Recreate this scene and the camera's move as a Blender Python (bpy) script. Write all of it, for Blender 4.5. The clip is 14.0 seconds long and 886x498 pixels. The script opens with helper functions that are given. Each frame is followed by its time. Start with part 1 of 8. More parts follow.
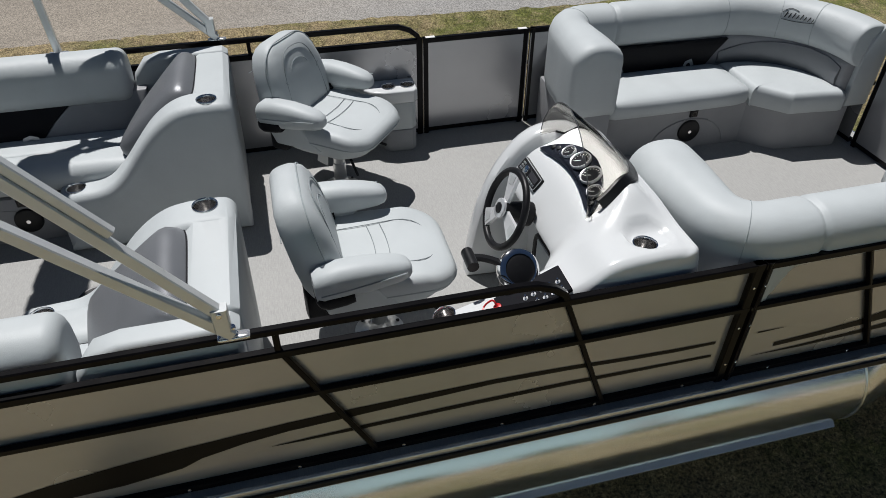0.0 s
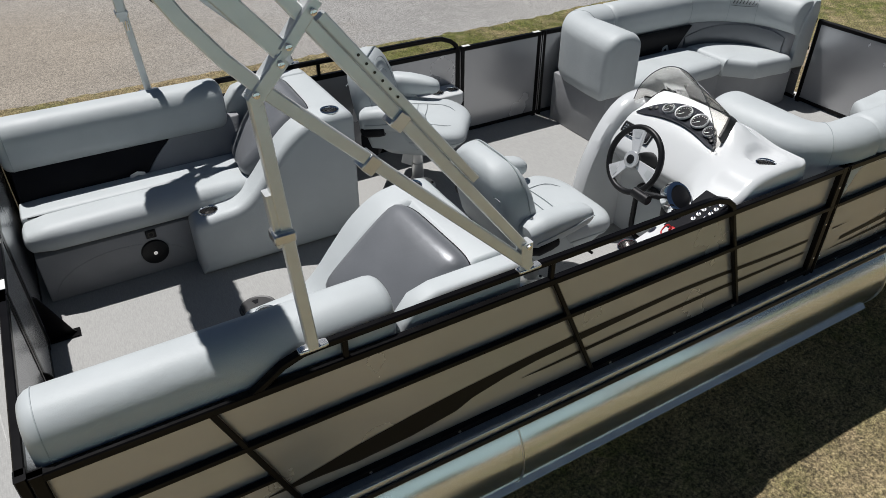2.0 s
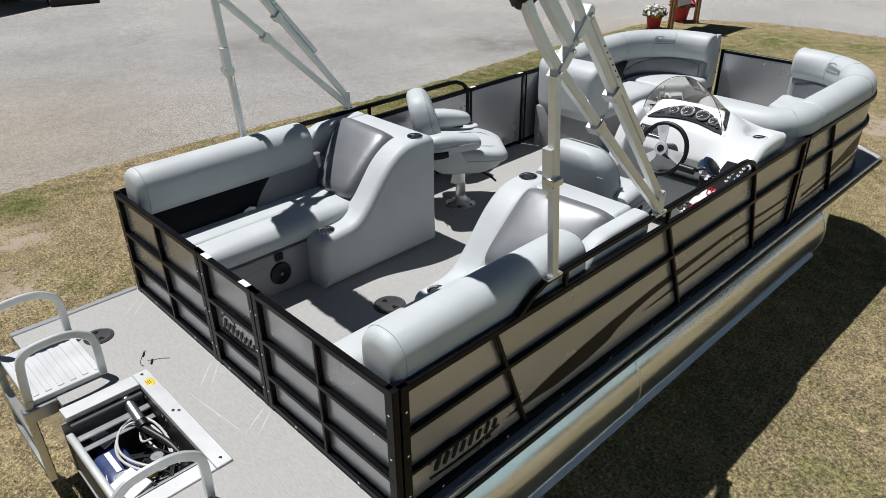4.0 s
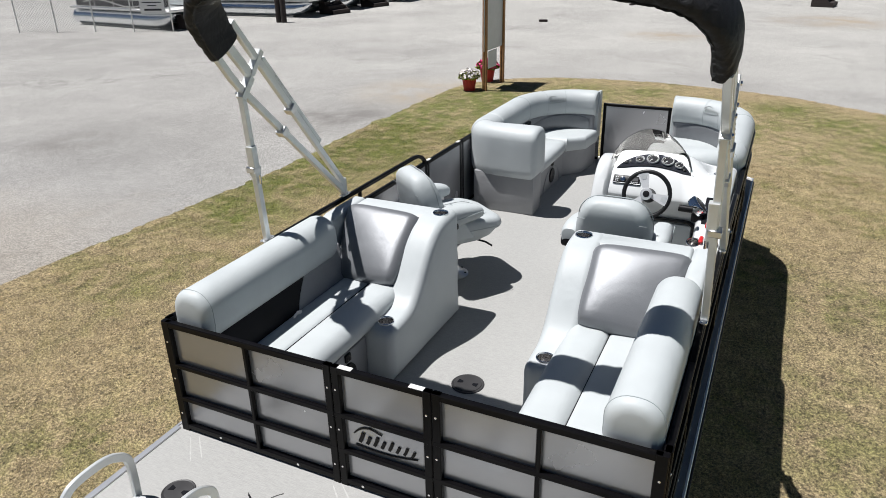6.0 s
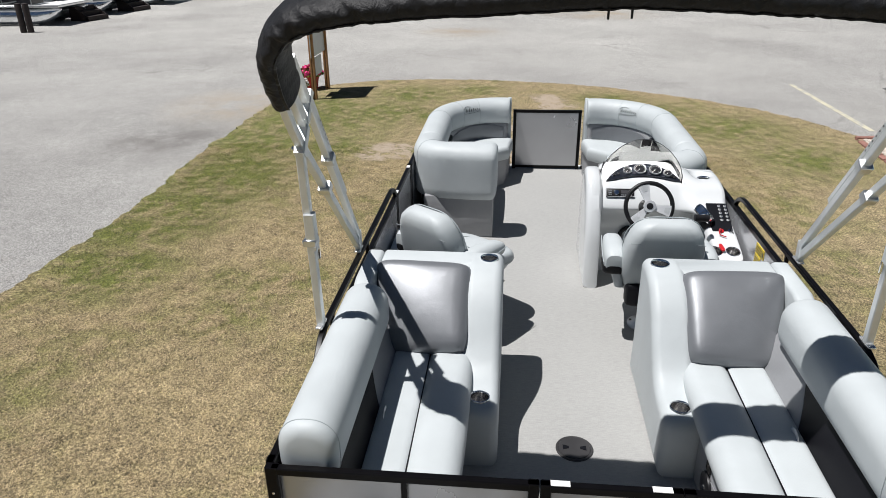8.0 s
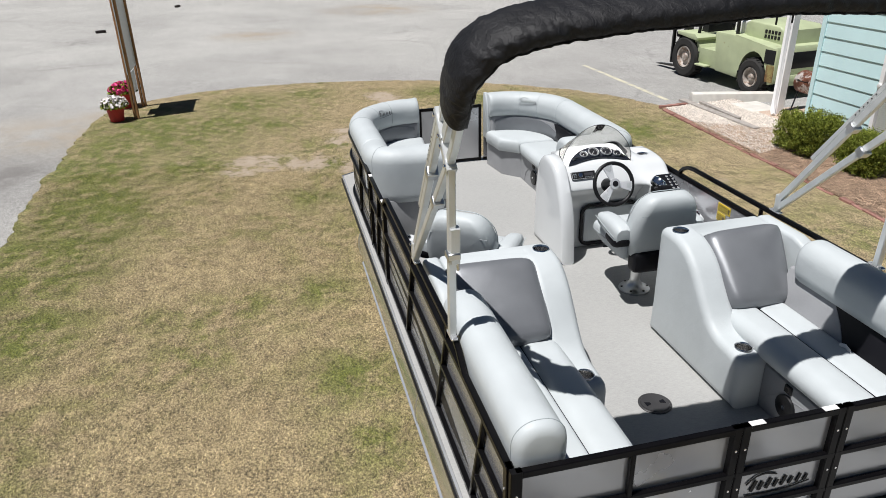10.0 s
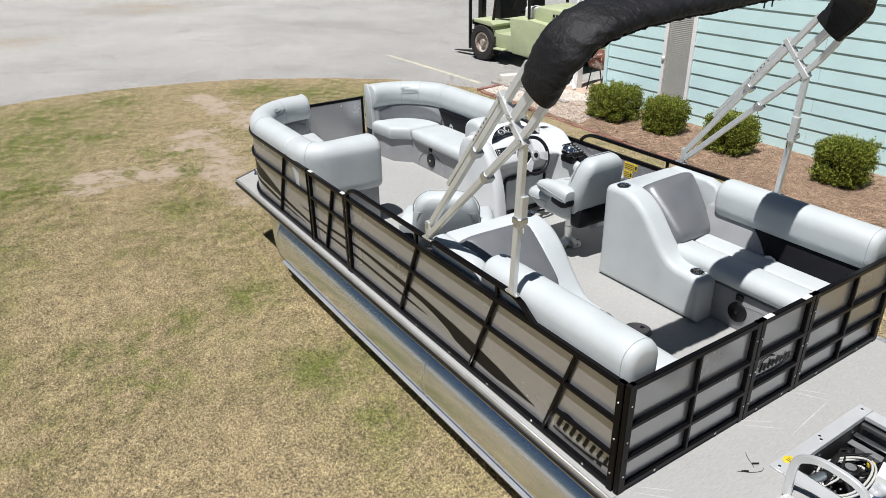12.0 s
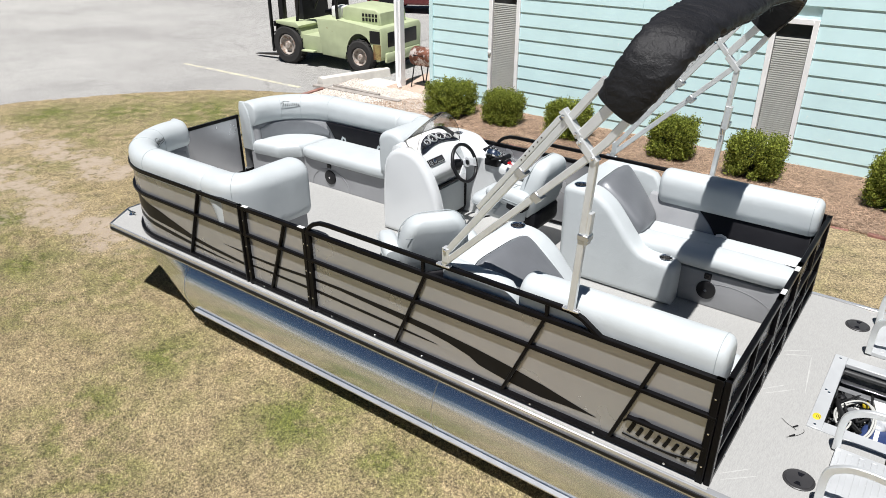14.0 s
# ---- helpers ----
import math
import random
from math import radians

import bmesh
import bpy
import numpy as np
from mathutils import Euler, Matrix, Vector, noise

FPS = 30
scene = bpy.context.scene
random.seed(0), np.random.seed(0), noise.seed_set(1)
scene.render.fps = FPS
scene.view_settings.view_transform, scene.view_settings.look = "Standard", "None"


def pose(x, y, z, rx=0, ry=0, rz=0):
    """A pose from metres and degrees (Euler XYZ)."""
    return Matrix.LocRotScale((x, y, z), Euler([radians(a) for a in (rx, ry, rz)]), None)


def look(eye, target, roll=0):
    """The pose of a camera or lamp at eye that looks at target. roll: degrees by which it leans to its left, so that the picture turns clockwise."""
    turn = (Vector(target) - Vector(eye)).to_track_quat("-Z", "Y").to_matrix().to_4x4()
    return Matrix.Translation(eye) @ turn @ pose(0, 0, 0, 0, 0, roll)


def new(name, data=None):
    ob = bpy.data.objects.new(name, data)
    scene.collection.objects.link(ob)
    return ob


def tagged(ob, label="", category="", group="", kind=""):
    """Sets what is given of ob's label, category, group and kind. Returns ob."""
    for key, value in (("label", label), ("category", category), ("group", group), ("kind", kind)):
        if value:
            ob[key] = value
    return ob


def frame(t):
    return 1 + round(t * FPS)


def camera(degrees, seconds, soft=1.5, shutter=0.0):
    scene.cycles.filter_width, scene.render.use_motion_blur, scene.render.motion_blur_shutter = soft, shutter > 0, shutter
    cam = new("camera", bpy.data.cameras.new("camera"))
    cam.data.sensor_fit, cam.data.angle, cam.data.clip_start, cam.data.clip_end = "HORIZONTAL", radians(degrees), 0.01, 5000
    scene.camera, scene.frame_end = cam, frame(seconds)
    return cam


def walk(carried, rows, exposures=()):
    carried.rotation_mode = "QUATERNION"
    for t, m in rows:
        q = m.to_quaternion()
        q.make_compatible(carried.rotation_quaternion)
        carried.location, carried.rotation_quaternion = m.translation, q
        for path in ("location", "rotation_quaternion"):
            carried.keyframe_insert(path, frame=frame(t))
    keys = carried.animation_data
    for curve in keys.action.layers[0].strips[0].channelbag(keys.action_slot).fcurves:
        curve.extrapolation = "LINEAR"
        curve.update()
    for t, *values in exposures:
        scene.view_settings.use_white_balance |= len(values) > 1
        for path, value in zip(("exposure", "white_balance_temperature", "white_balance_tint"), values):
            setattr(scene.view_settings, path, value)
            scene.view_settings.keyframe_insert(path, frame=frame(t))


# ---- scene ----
cam = camera(64.8, 14.0, soft=0.45)
ROWS = [
    (0, (2.005, -2.932, 3.166), (2.403, -1.423, 1.916), 0.4),
    (0.5, (1.636, -2.922, 3.158), (2.136, -1.431, 1.924), 0.1),
    (1, (1.231, -2.931, 3.148), (1.837, -1.455, 1.942), 0.1),
    (1.5, (0.832, -2.921, 3.143), (1.541, -1.472, 1.96), 0.0),
    (2, (0.425, -2.925, 3.129), (1.24, -1.508, 1.978), -0.1),
    (2.5, (0.011, -2.935, 3.122), (0.922, -1.555, 1.997), -0.3),
    (3, (-0.4, -2.915, 3.107), (0.616, -1.583, 2.015), -0.4),
    (3.5, (-0.813, -2.876, 3.104), (0.294, -1.575, 2.064), -0.6),
    (4, (-1.224, -2.772, 3.109), (-0.009, -1.512, 2.141), -0.6),
    (4.2, (-1.384, -2.693, 3.11), (-0.121, -1.457, 2.173), -0.7),
    (6.3, (-2.185, -1.143, 3.203), (-0.503, -0.43, 2.39), -0.9),
    (6.5, (-2.174, -0.975, 3.206), (-0.47, -0.319, 2.39), -0.6),
    (7, (-2.108, -0.516, 3.234), (-0.356, -0.013, 2.411), -0.6),
    (7.5, (-2.018, -0.068, 3.257), (-0.231, 0.28, 2.429), -0.5),
    (7.7, (-1.978, 0.107, 3.262), (-0.181, 0.392, 2.432), -0.6),
    (9.8, (-1.936, 1.795, 3.361), (-0.159, 1.438, 2.514), -1.3),
    (10, (-1.96, 1.962, 3.386), (-0.2, 1.541, 2.534), -1.4),
    (10.5, (-1.974, 2.374, 3.407), (-0.265, 1.788, 2.547), -1.1),
    (11, (-1.944, 2.75, 3.425), (-0.291, 2.029, 2.56), -1.2),
    (11.5, (-1.859, 3.107, 3.448), (-0.274, 2.255, 2.575), -0.9),
    (12, (-1.736, 3.416, 3.472), (-0.235, 2.429, 2.592), -0.8),
    (12.5, (-1.539, 3.743, 3.506), (-0.137, 2.624, 2.62), -0.5),
    (13, (-1.277, 3.978, 3.52), (0.015, 2.738, 2.629), -0.4),
    (13.5, (-0.925, 4.169, 3.544), (0.247, 2.818, 2.649), -0.2),
    (14, (-0.52, 4.283, 3.555), (0.546, 2.848, 2.658), -0.0),
]
EXPOSURES = [(0.0, -0.2), (4.0, 0.09), (6.3, 0.27), (7.6, 0.14), (11.0, 0.17), (14.0, 0.44)]
walk(cam, [(t, look(eye, target, roll)) for t, eye, target, roll in ROWS], EXPOSURES)

# ---- light ----
SUN = Vector((-0.11, 0.35, 1.0)).normalized()
world = bpy.data.worlds.new("world")
scene.world = world
world.use_nodes = True
wn, wl = world.node_tree.nodes, world.node_tree.links
sky = wn.new("ShaderNodeTexSky")
sky.sky_type, sky.sun_disc = "NISHITA", False
sky.sun_elevation, sky.sun_rotation = math.asin(SUN.z), math.atan2(SUN.x, SUN.y)
sky.air_density, sky.dust_density, sky.ozone_density = 1.0, 0.3, 4.5
wl.new(sky.outputs[0], wn["Background"].inputs[0])
wn["Background"].inputs[1].default_value = 0.0225
sun = new("sun", bpy.data.lights.new("sun", "SUN"))
sun.data.energy, sun.data.angle, sun.data.color = 5.0, radians(0.53), (1.0, 0.98, 0.972)
sun.matrix_world = look(SUN * 30, (0, 0, 0))

# ---- building helpers ----
PLACED = {}


def thing(name, label, category, at=(0, 0, 0), yaw=0.0, group="", kind=""):
    """An Empty at the base of a thing; its parts are parented to it."""
    ob = new(name)
    ob.empty_display_size = 0.1
    m = pose(*at, 0, 0, yaw)
    ob.matrix_basis = m
    PLACED[ob] = m
    return tagged(ob, label, category, group, kind)


def mesh_of(name, bm, mat, sharp=38):
    bmesh.ops.recalc_face_normals(bm, faces=bm.faces)
    me = bpy.data.meshes.new(name)
    bm.to_mesh(me)
    bm.free()
    for m in mat if isinstance(mat, (list, tuple)) else [mat]:
        me.materials.append(m)
    me.shade_smooth()
    me.set_sharp_from_angle(angle=radians(sharp))
    return me


def part(name, bm, mat, parent=None, label="", local=False, sharp=38):
    """One mesh object; given in world places unless local, and hung under its parent."""
    base = PLACED.get(parent, Matrix())
    if not local and parent is not None:
        bm.transform(base.inverted())
    ob = new(name, mesh_of(name, bm, mat, sharp))
    ob.parent = parent
    PLACED[ob] = base
    if label:
        ob["label"] = label
    return ob


def solid(name, bm, mat, label, category, group="", kind="", sharp=38):
    """A thing made of one mesh."""
    ob = new(name, mesh_of(name, bm, mat, sharp))
    PLACED[ob] = Matrix()
    return tagged(ob, label, category, group, kind)


def pieces(name, me, parent, places):
    """Alike pieces that share one mesh, as children of parent; places are in the parent's own space."""
    for m in places:
        ob = new(name, me)
        ob.parent = parent
        ob.matrix_basis = m


def cushion(bm, lo, hi, r, puff=0.0, n=6, m=None):
    """A rounded, slightly swollen box between two corners."""
    lo, hi = Vector(lo), Vector(hi)
    c, h = (lo + hi) / 2, (hi - lo) / 2
    h = Vector((abs(h.x), abs(h.y), abs(h.z)))
    r = min(r, h.x, h.y, h.z)
    inner = h - Vector((r, r, r))
    t = bmesh.new()
    bmesh.ops.create_cube(t, size=2)
    bmesh.ops.subdivide_edges(t, edges=t.edges[:], cuts=n, use_grid_fill=True)
    for v in t.verts:
        q = Vector([math.copysign(abs(a) ** 0.8, a) for a in v.co])
        p = Vector((q.x * h.x, q.y * h.y, q.z * h.z))
        k = Vector([max(-i, min(i, a)) for a, i in zip(p, inner)])
        d = p - k
        p = k + d.normalized() * r if d.length > 1e-9 else p
        if puff:
            u = Vector((p.x / h.x, p.y / h.y, p.z / h.z))
            for ax in range(3):
                o1, o2 = (ax + 1) % 3, (ax + 2) % 3
                p[ax] += puff * u[ax] * (1 - u[o1] ** 2) * (1 - u[o2] ** 2)
        v.co = p + c
    if m is not None:
        t.transform(m)
    me = bpy.data.meshes.new("t")
    t.to_mesh(me)
    t.free()
    bm.from_mesh(me)
    bpy.data.meshes.remove(me)
    return bm


def box(bm, lo, hi, bevel=0.0, m=None, seg=1):
    lo, hi = Vector(lo), Vector(hi)
    t = bmesh.new()
    bmesh.ops.create_cube(t, size=1)
    for v in t.verts:
        v.co = Vector([a + (b - a) * (q + 0.5) for a, b, q in zip(lo, hi, v.co)])
    if bevel:
        bmesh.ops.bevel(t, geom=t.edges[:], offset=bevel, segments=seg, affect="EDGES", profile=0.5)
    return merge(bm, t, m)


def merge(bm, t, m=None):
    if m is not None:
        t.transform(m)
    me = bpy.data.meshes.new("t")
    t.to_mesh(me)
    t.free()
    bm.from_mesh(me)
    bpy.data.meshes.remove(me)
    return bm


def prism(bm, outline, a, b, axis="y", bevel=0.0, seg=3, m=None):
    """A closed outline drawn out from a to b along an axis. Outline: (x, z) for y, (x, y) for z, (y, z) for x."""
    put = {"y": lambda p, d: (p[0], d, p[1]), "z": lambda p, d: (p[0], p[1], d), "x": lambda p, d: (d, p[0], p[1])}[axis]
    t = bmesh.new()
    lo = [t.verts.new(put(p, a)) for p in outline]
    hi = [t.verts.new(put(p, b)) for p in outline]
    t.faces.new(lo), t.faces.new(hi[::-1])
    for i in range(len(outline)):
        j = (i + 1) % len(outline)
        t.faces.new((lo[i], hi[i], hi[j], lo[j]))
    if bevel:
        rim = [e for e in t.edges if len({f for f in e.link_faces}) == 2 and any(len(f.verts) == len(outline) and len(outline) > 4 for f in e.link_faces)]
        rim = rim if len(outline) > 4 else t.edges[:]
        bmesh.ops.bevel(t, geom=rim, offset=bevel, segments=seg, affect="EDGES", profile=0.5, clamp_overlap=True)
    return merge(bm, t, m)


def circle(r, n=12, a0=0.0):
    return [(r * math.cos(a0 + math.tau * i / n), r * math.sin(a0 + math.tau * i / n)) for i in range(n)]


def square(w, h, c=0.003):
    x, y = w / 2, h / 2
    return [(x, -y + c), (x, y - c), (x - c, y), (-x + c, y), (-x, y - c), (-x, -y + c), (-x + c, -y), (x - c, -y)]


def sweep(bm, path, prof, up=(0, 0, 1), cap=True, close=False, scales=None):
    """A profile (sideways, upwards) drawn along a 3D path."""
    path, up = [Vector(p) for p in path], Vector(up)
    t, rings, n = bmesh.new(), [], len(path)
    for i, p in enumerate(path):
        a = path[(i - 1) % n] if (i or close) else p
        b = path[(i + 1) % n] if (i < n - 1 or close) else p
        d1 = (p - a).normalized() if (p - a).length > 1e-9 else (b - p).normalized()
        d2 = (b - p).normalized() if (b - p).length > 1e-9 else d1
        d = (d1 + d2).normalized() if (d1 + d2).length > 1e-6 else d1
        u = up if abs(d.dot(up)) < 0.98 else Vector((1, 0, 0))
        side = d.cross(u).normalized()
        top = side.cross(d).normalized()
        wide = 1 / max(0.4, math.sqrt(max(0.16, (1 + d1.dot(d2)) / 2)))
        k = scales[i] if scales else 1.0
        rings.append([t.verts.new(p + side * q[0] * k * (wide if abs(side.dot(d1)) > 1e-4 else 1) + top * q[1] * k) for q in prof])
    m = len(prof)
    for i in range(n if close else n - 1):
        r, s = rings[i], rings[(i + 1) % n]
        for j in range(m):
            t.faces.new((r[j], r[(j + 1) % m], s[(j + 1) % m], s[j]))
    if cap and not close:
        t.faces.new(rings[0][::-1]), t.faces.new(rings[-1])
    return merge(bm, t)


def loft(bm, rings, cap=True, close=False):
    """Faces between rings of equally many places."""
    t = bmesh.new()
    vs = [[t.verts.new(p) for p in r] for r in rings]
    m = len(vs[0])
    for i in range(len(vs) if close else len(vs) - 1):
        r, s = vs[i], vs[(i + 1) % len(vs)]
        for j in range(m):
            t.faces.new((r[j], r[(j + 1) % m], s[(j + 1) % m], s[j]))
    if cap and not close:
        t.faces.new(vs[0][::-1]), t.faces.new(vs[-1])
    return merge(bm, t)


def padded(bm, path, prof, r, up=(0, 0, 1), steps=4):
    """A stuffed roll: a profile along a path whose ends are rounded over by r."""
    path = [Vector(p) for p in path]
    n = len(path)
    cx, cy = sum(p[0] for p in prof) / len(prof), sum(p[1] for p in prof) / len(prof)
    hx, hy = max(abs(p[0] - cx) for p in prof), max(abs(p[1] - cy) for p in prof)

    def ring(p, d, k):
        side = d.cross(Vector(up)).normalized()
        top = side.cross(d).normalized()
        return [p + side * (cx + (q[0] - cx) * (1 - (1 - k) * r / hx)) + top * (cy + (q[1] - cy) * (1 - (1 - k) * r / hy)) for q in prof]

    turn = [math.pi / 2 * i / steps for i in range(steps + 1)]
    d0, d1 = (path[1] - path[0]).normalized(), (path[-1] - path[-2]).normalized()
    rings = [ring(path[0] + d0 * r * (1 - math.cos(a)), d0, math.sin(a)) for a in turn]
    for i in range(1, n - 1):
        if (path[i] - path[0]).length > r * 1.2 and (path[i] - path[-1]).length > r * 1.2:
            rings.append(ring(path[i], (path[i + 1] - path[i - 1]).normalized(), 1.0))
    rings += [ring(path[-1] - d1 * r * (1 - math.cos(a)), d1, math.sin(a)) for a in reversed(turn)]
    return loft(bm, rings)


def pillow(bm, corners, thick, swell=0.02, n=14, nip=0.08):
    """A stuffed pad on a four-cornered patch, its edges rounded and its corners nipped in; corners go round from the lower left."""
    a, b, c, d = [Vector(p) for p in corners]
    if (c - a).cross(d - b).z < 0:
        b, d = d, b
    up = ((c - a).cross(d - b)).normalized()
    t, rows = bmesh.new(), []
    line = [math.sin(math.pi / 2 * (2 * i / n - 1)) for i in range(n + 1)]

    def at(u, v):
        u, v = u * (1 - nip * v ** 6), v * (1 - nip * u ** 6)
        p, q = (1 + u) / 2, (1 + v) / 2
        return a.lerp(b, p).lerp(d.lerp(c, p), q)

    for v in line:
        rows.append([t.verts.new(at(u, v) + up * (thick * ((1 - abs(u) ** 14) * (1 - abs(v) ** 14)) ** 0.5 + swell * (1 - u * u) * (1 - v * v))) for u in line])
    for r, q in zip(rows, rows[1:]):
        for i in range(n):
            t.faces.new((r[i], r[i + 1], q[i + 1], q[i]))
    rim = rows[0] + [r[-1] for r in rows[1:]] + rows[-1][-2::-1] + [r[0] for r in rows[-2:0:-1]]
    low = [t.verts.new(v.co - up * thick * 0.9) for v in rim]
    for i in range(len(rim)):
        j = (i + 1) % len(rim)
        t.faces.new((rim[j], rim[i], low[i], low[j]))
    t.faces.new(low[::-1])
    return merge(bm, t), [v + up * 0.002 for v in (at(u, v) for u, v in [(x, -1) for x in line] + [(1, x) for x in line[1:]] + [(x, 1) for x in line[-2::-1]] + [(-1, x) for x in line[-2:0:-1]])]


def soft_slab(bm, outline, a, b, r, steps=4):
    """A slab between y = a and y = b with its rim rounded over by r; outline: (x, z) round a smooth shape."""
    n = len(outline)
    area = sum(p[0] * q[1] - q[0] * p[1] for p, q in zip(outline, outline[1:] + outline[:1]))
    turn = 1 if area > 0 else -1
    inward = []
    for i in range(n):
        d = (Vector(outline[(i + 1) % n]) - Vector(outline[i - 1])).normalized()
        inward.append(Vector((-d.y, d.x)) * turn)
    lo, hi = min(a, b), max(a, b)
    rows = [(lo + r * (1 - math.cos(math.pi / 2 * i / steps)), r * (1 - math.sin(math.pi / 2 * i / steps))) for i in range(steps + 1)]
    rows += [(hi + lo - y, k) for y, k in rows[::-1]]
    return loft(bm, [[(p[0] + w.x * k, y, p[1] + w.y * k) for p, w in zip(outline, inward)] for y, k in rows])


def seat_pad(bm, outline, z0, z1, r, swell=0.008):
    """A cushion on a plan outline, its upper edge rounded over."""
    c = sum((Vector((x, y, 0)) for x, y in outline), Vector()) / len(outline)
    pts = [Vector((x, y, 0)) for x, y in outline]
    size = sum((p - c).length for p in pts) / len(pts)
    rings = []
    for k, z in [(0.012, z0), (0.0, z0 + 0.012)] + [(r * (1 - math.cos(math.pi / 2 * i / 5)), z1 - r + r * math.sin(math.pi / 2 * i / 5)) for i in range(6)] + [(size * 0.5, z1 + swell * 0.7), (size * 0.9, z1 + swell)]:
        rings.append([p.lerp(c, min(0.95, k / size)) + Vector((0, 0, z)) for p in pts])
    return loft(bm, rings)


def rounded(w, h, r, n=4, x0=0.0, y0=0.0):
    """A rounded rectangle's outline about (x0, y0)."""
    out = []
    for cx, cy, a0 in ((w / 2 - r, -h / 2 + r, -90), (w / 2 - r, h / 2 - r, 0), (-w / 2 + r, h / 2 - r, 90), (-w / 2 + r, -h / 2 + r, 180)):
        for i in range(n + 1):
            a = radians(a0 + 90 * i / n)
            out.append((x0 + cx + r * math.cos(a), y0 + cy + r * math.sin(a)))
    return out


def disc(bm, at, r, h, n=20, axis=(0, 0, 1), bevel=0.0):
    """A round plate or peg that stands on its place along an axis."""
    at, ax = Vector(at), Vector(axis).normalized()
    rot = ax.to_track_quat("Z", "Y").to_matrix().to_4x4()
    b = min(bevel, h * 0.49, r * 0.49)
    heights = [(0, r)] + ([(h - b, r), (h - b * 0.3, r - b * 0.3), (h, r - b)] if b else [(h, r)])
    t = bmesh.new()
    rings = [[t.verts.new((q * math.cos(math.tau * i / n), q * math.sin(math.tau * i / n), z)) for i in range(n)] for z, q in heights]
    for r1, r2 in zip(rings, rings[1:]):
        for i in range(n):
            t.faces.new((r1[i], r1[(i + 1) % n], r2[(i + 1) % n], r2[i]))
    t.faces.new(rings[0][::-1]), t.faces.new(rings[-1])
    return merge(bm, t, Matrix.Translation(at) @ rot)


def turned(bm, at, outline, n=24, axis=(0, 0, 1)):
    """An outline of (radius, height) turned round an axis."""
    rot = Vector(axis).normalized().to_track_quat("Z", "Y").to_matrix().to_4x4()
    t = bmesh.new()
    rings = [[t.verts.new((max(q, 1e-4) * math.cos(math.tau * i / n), max(q, 1e-4) * math.sin(math.tau * i / n), z)) for i in range(n)] for q, z in outline]
    for r1, r2 in zip(rings, rings[1:]):
        for i in range(n):
            t.faces.new((r1[i], r1[(i + 1) % n], r2[(i + 1) % n], r2[i]))
    return merge(bm, t, Matrix.Translation(Vector(at)) @ rot)


def arc(cx, cy, r, a0, a1, n):
    return [(cx + r * math.cos(radians(a0 + (a1 - a0) * i / n)), cy + r * math.sin(radians(a0 + (a1 - a0) * i / n))) for i in range(n + 1)]


def smooth_line(points, n=6):
    """A smooth line through the given places."""
    p = [Vector(q) for q in points]
    out = []
    for i in range(len(p) - 1):
        a, b, c, d = p[max(i - 1, 0)], p[i], p[i + 1], p[min(i + 2, len(p) - 1)]
        for k in range(n):
            t = k / n
            out.append(0.5 * ((2 * b) + (c - a) * t + (2 * a - 5 * b + 4 * c - d) * t * t + (3 * b - a - 3 * c + d) * t ** 3))
    return out + [p[-1]]


def B():
    return bmesh.new()


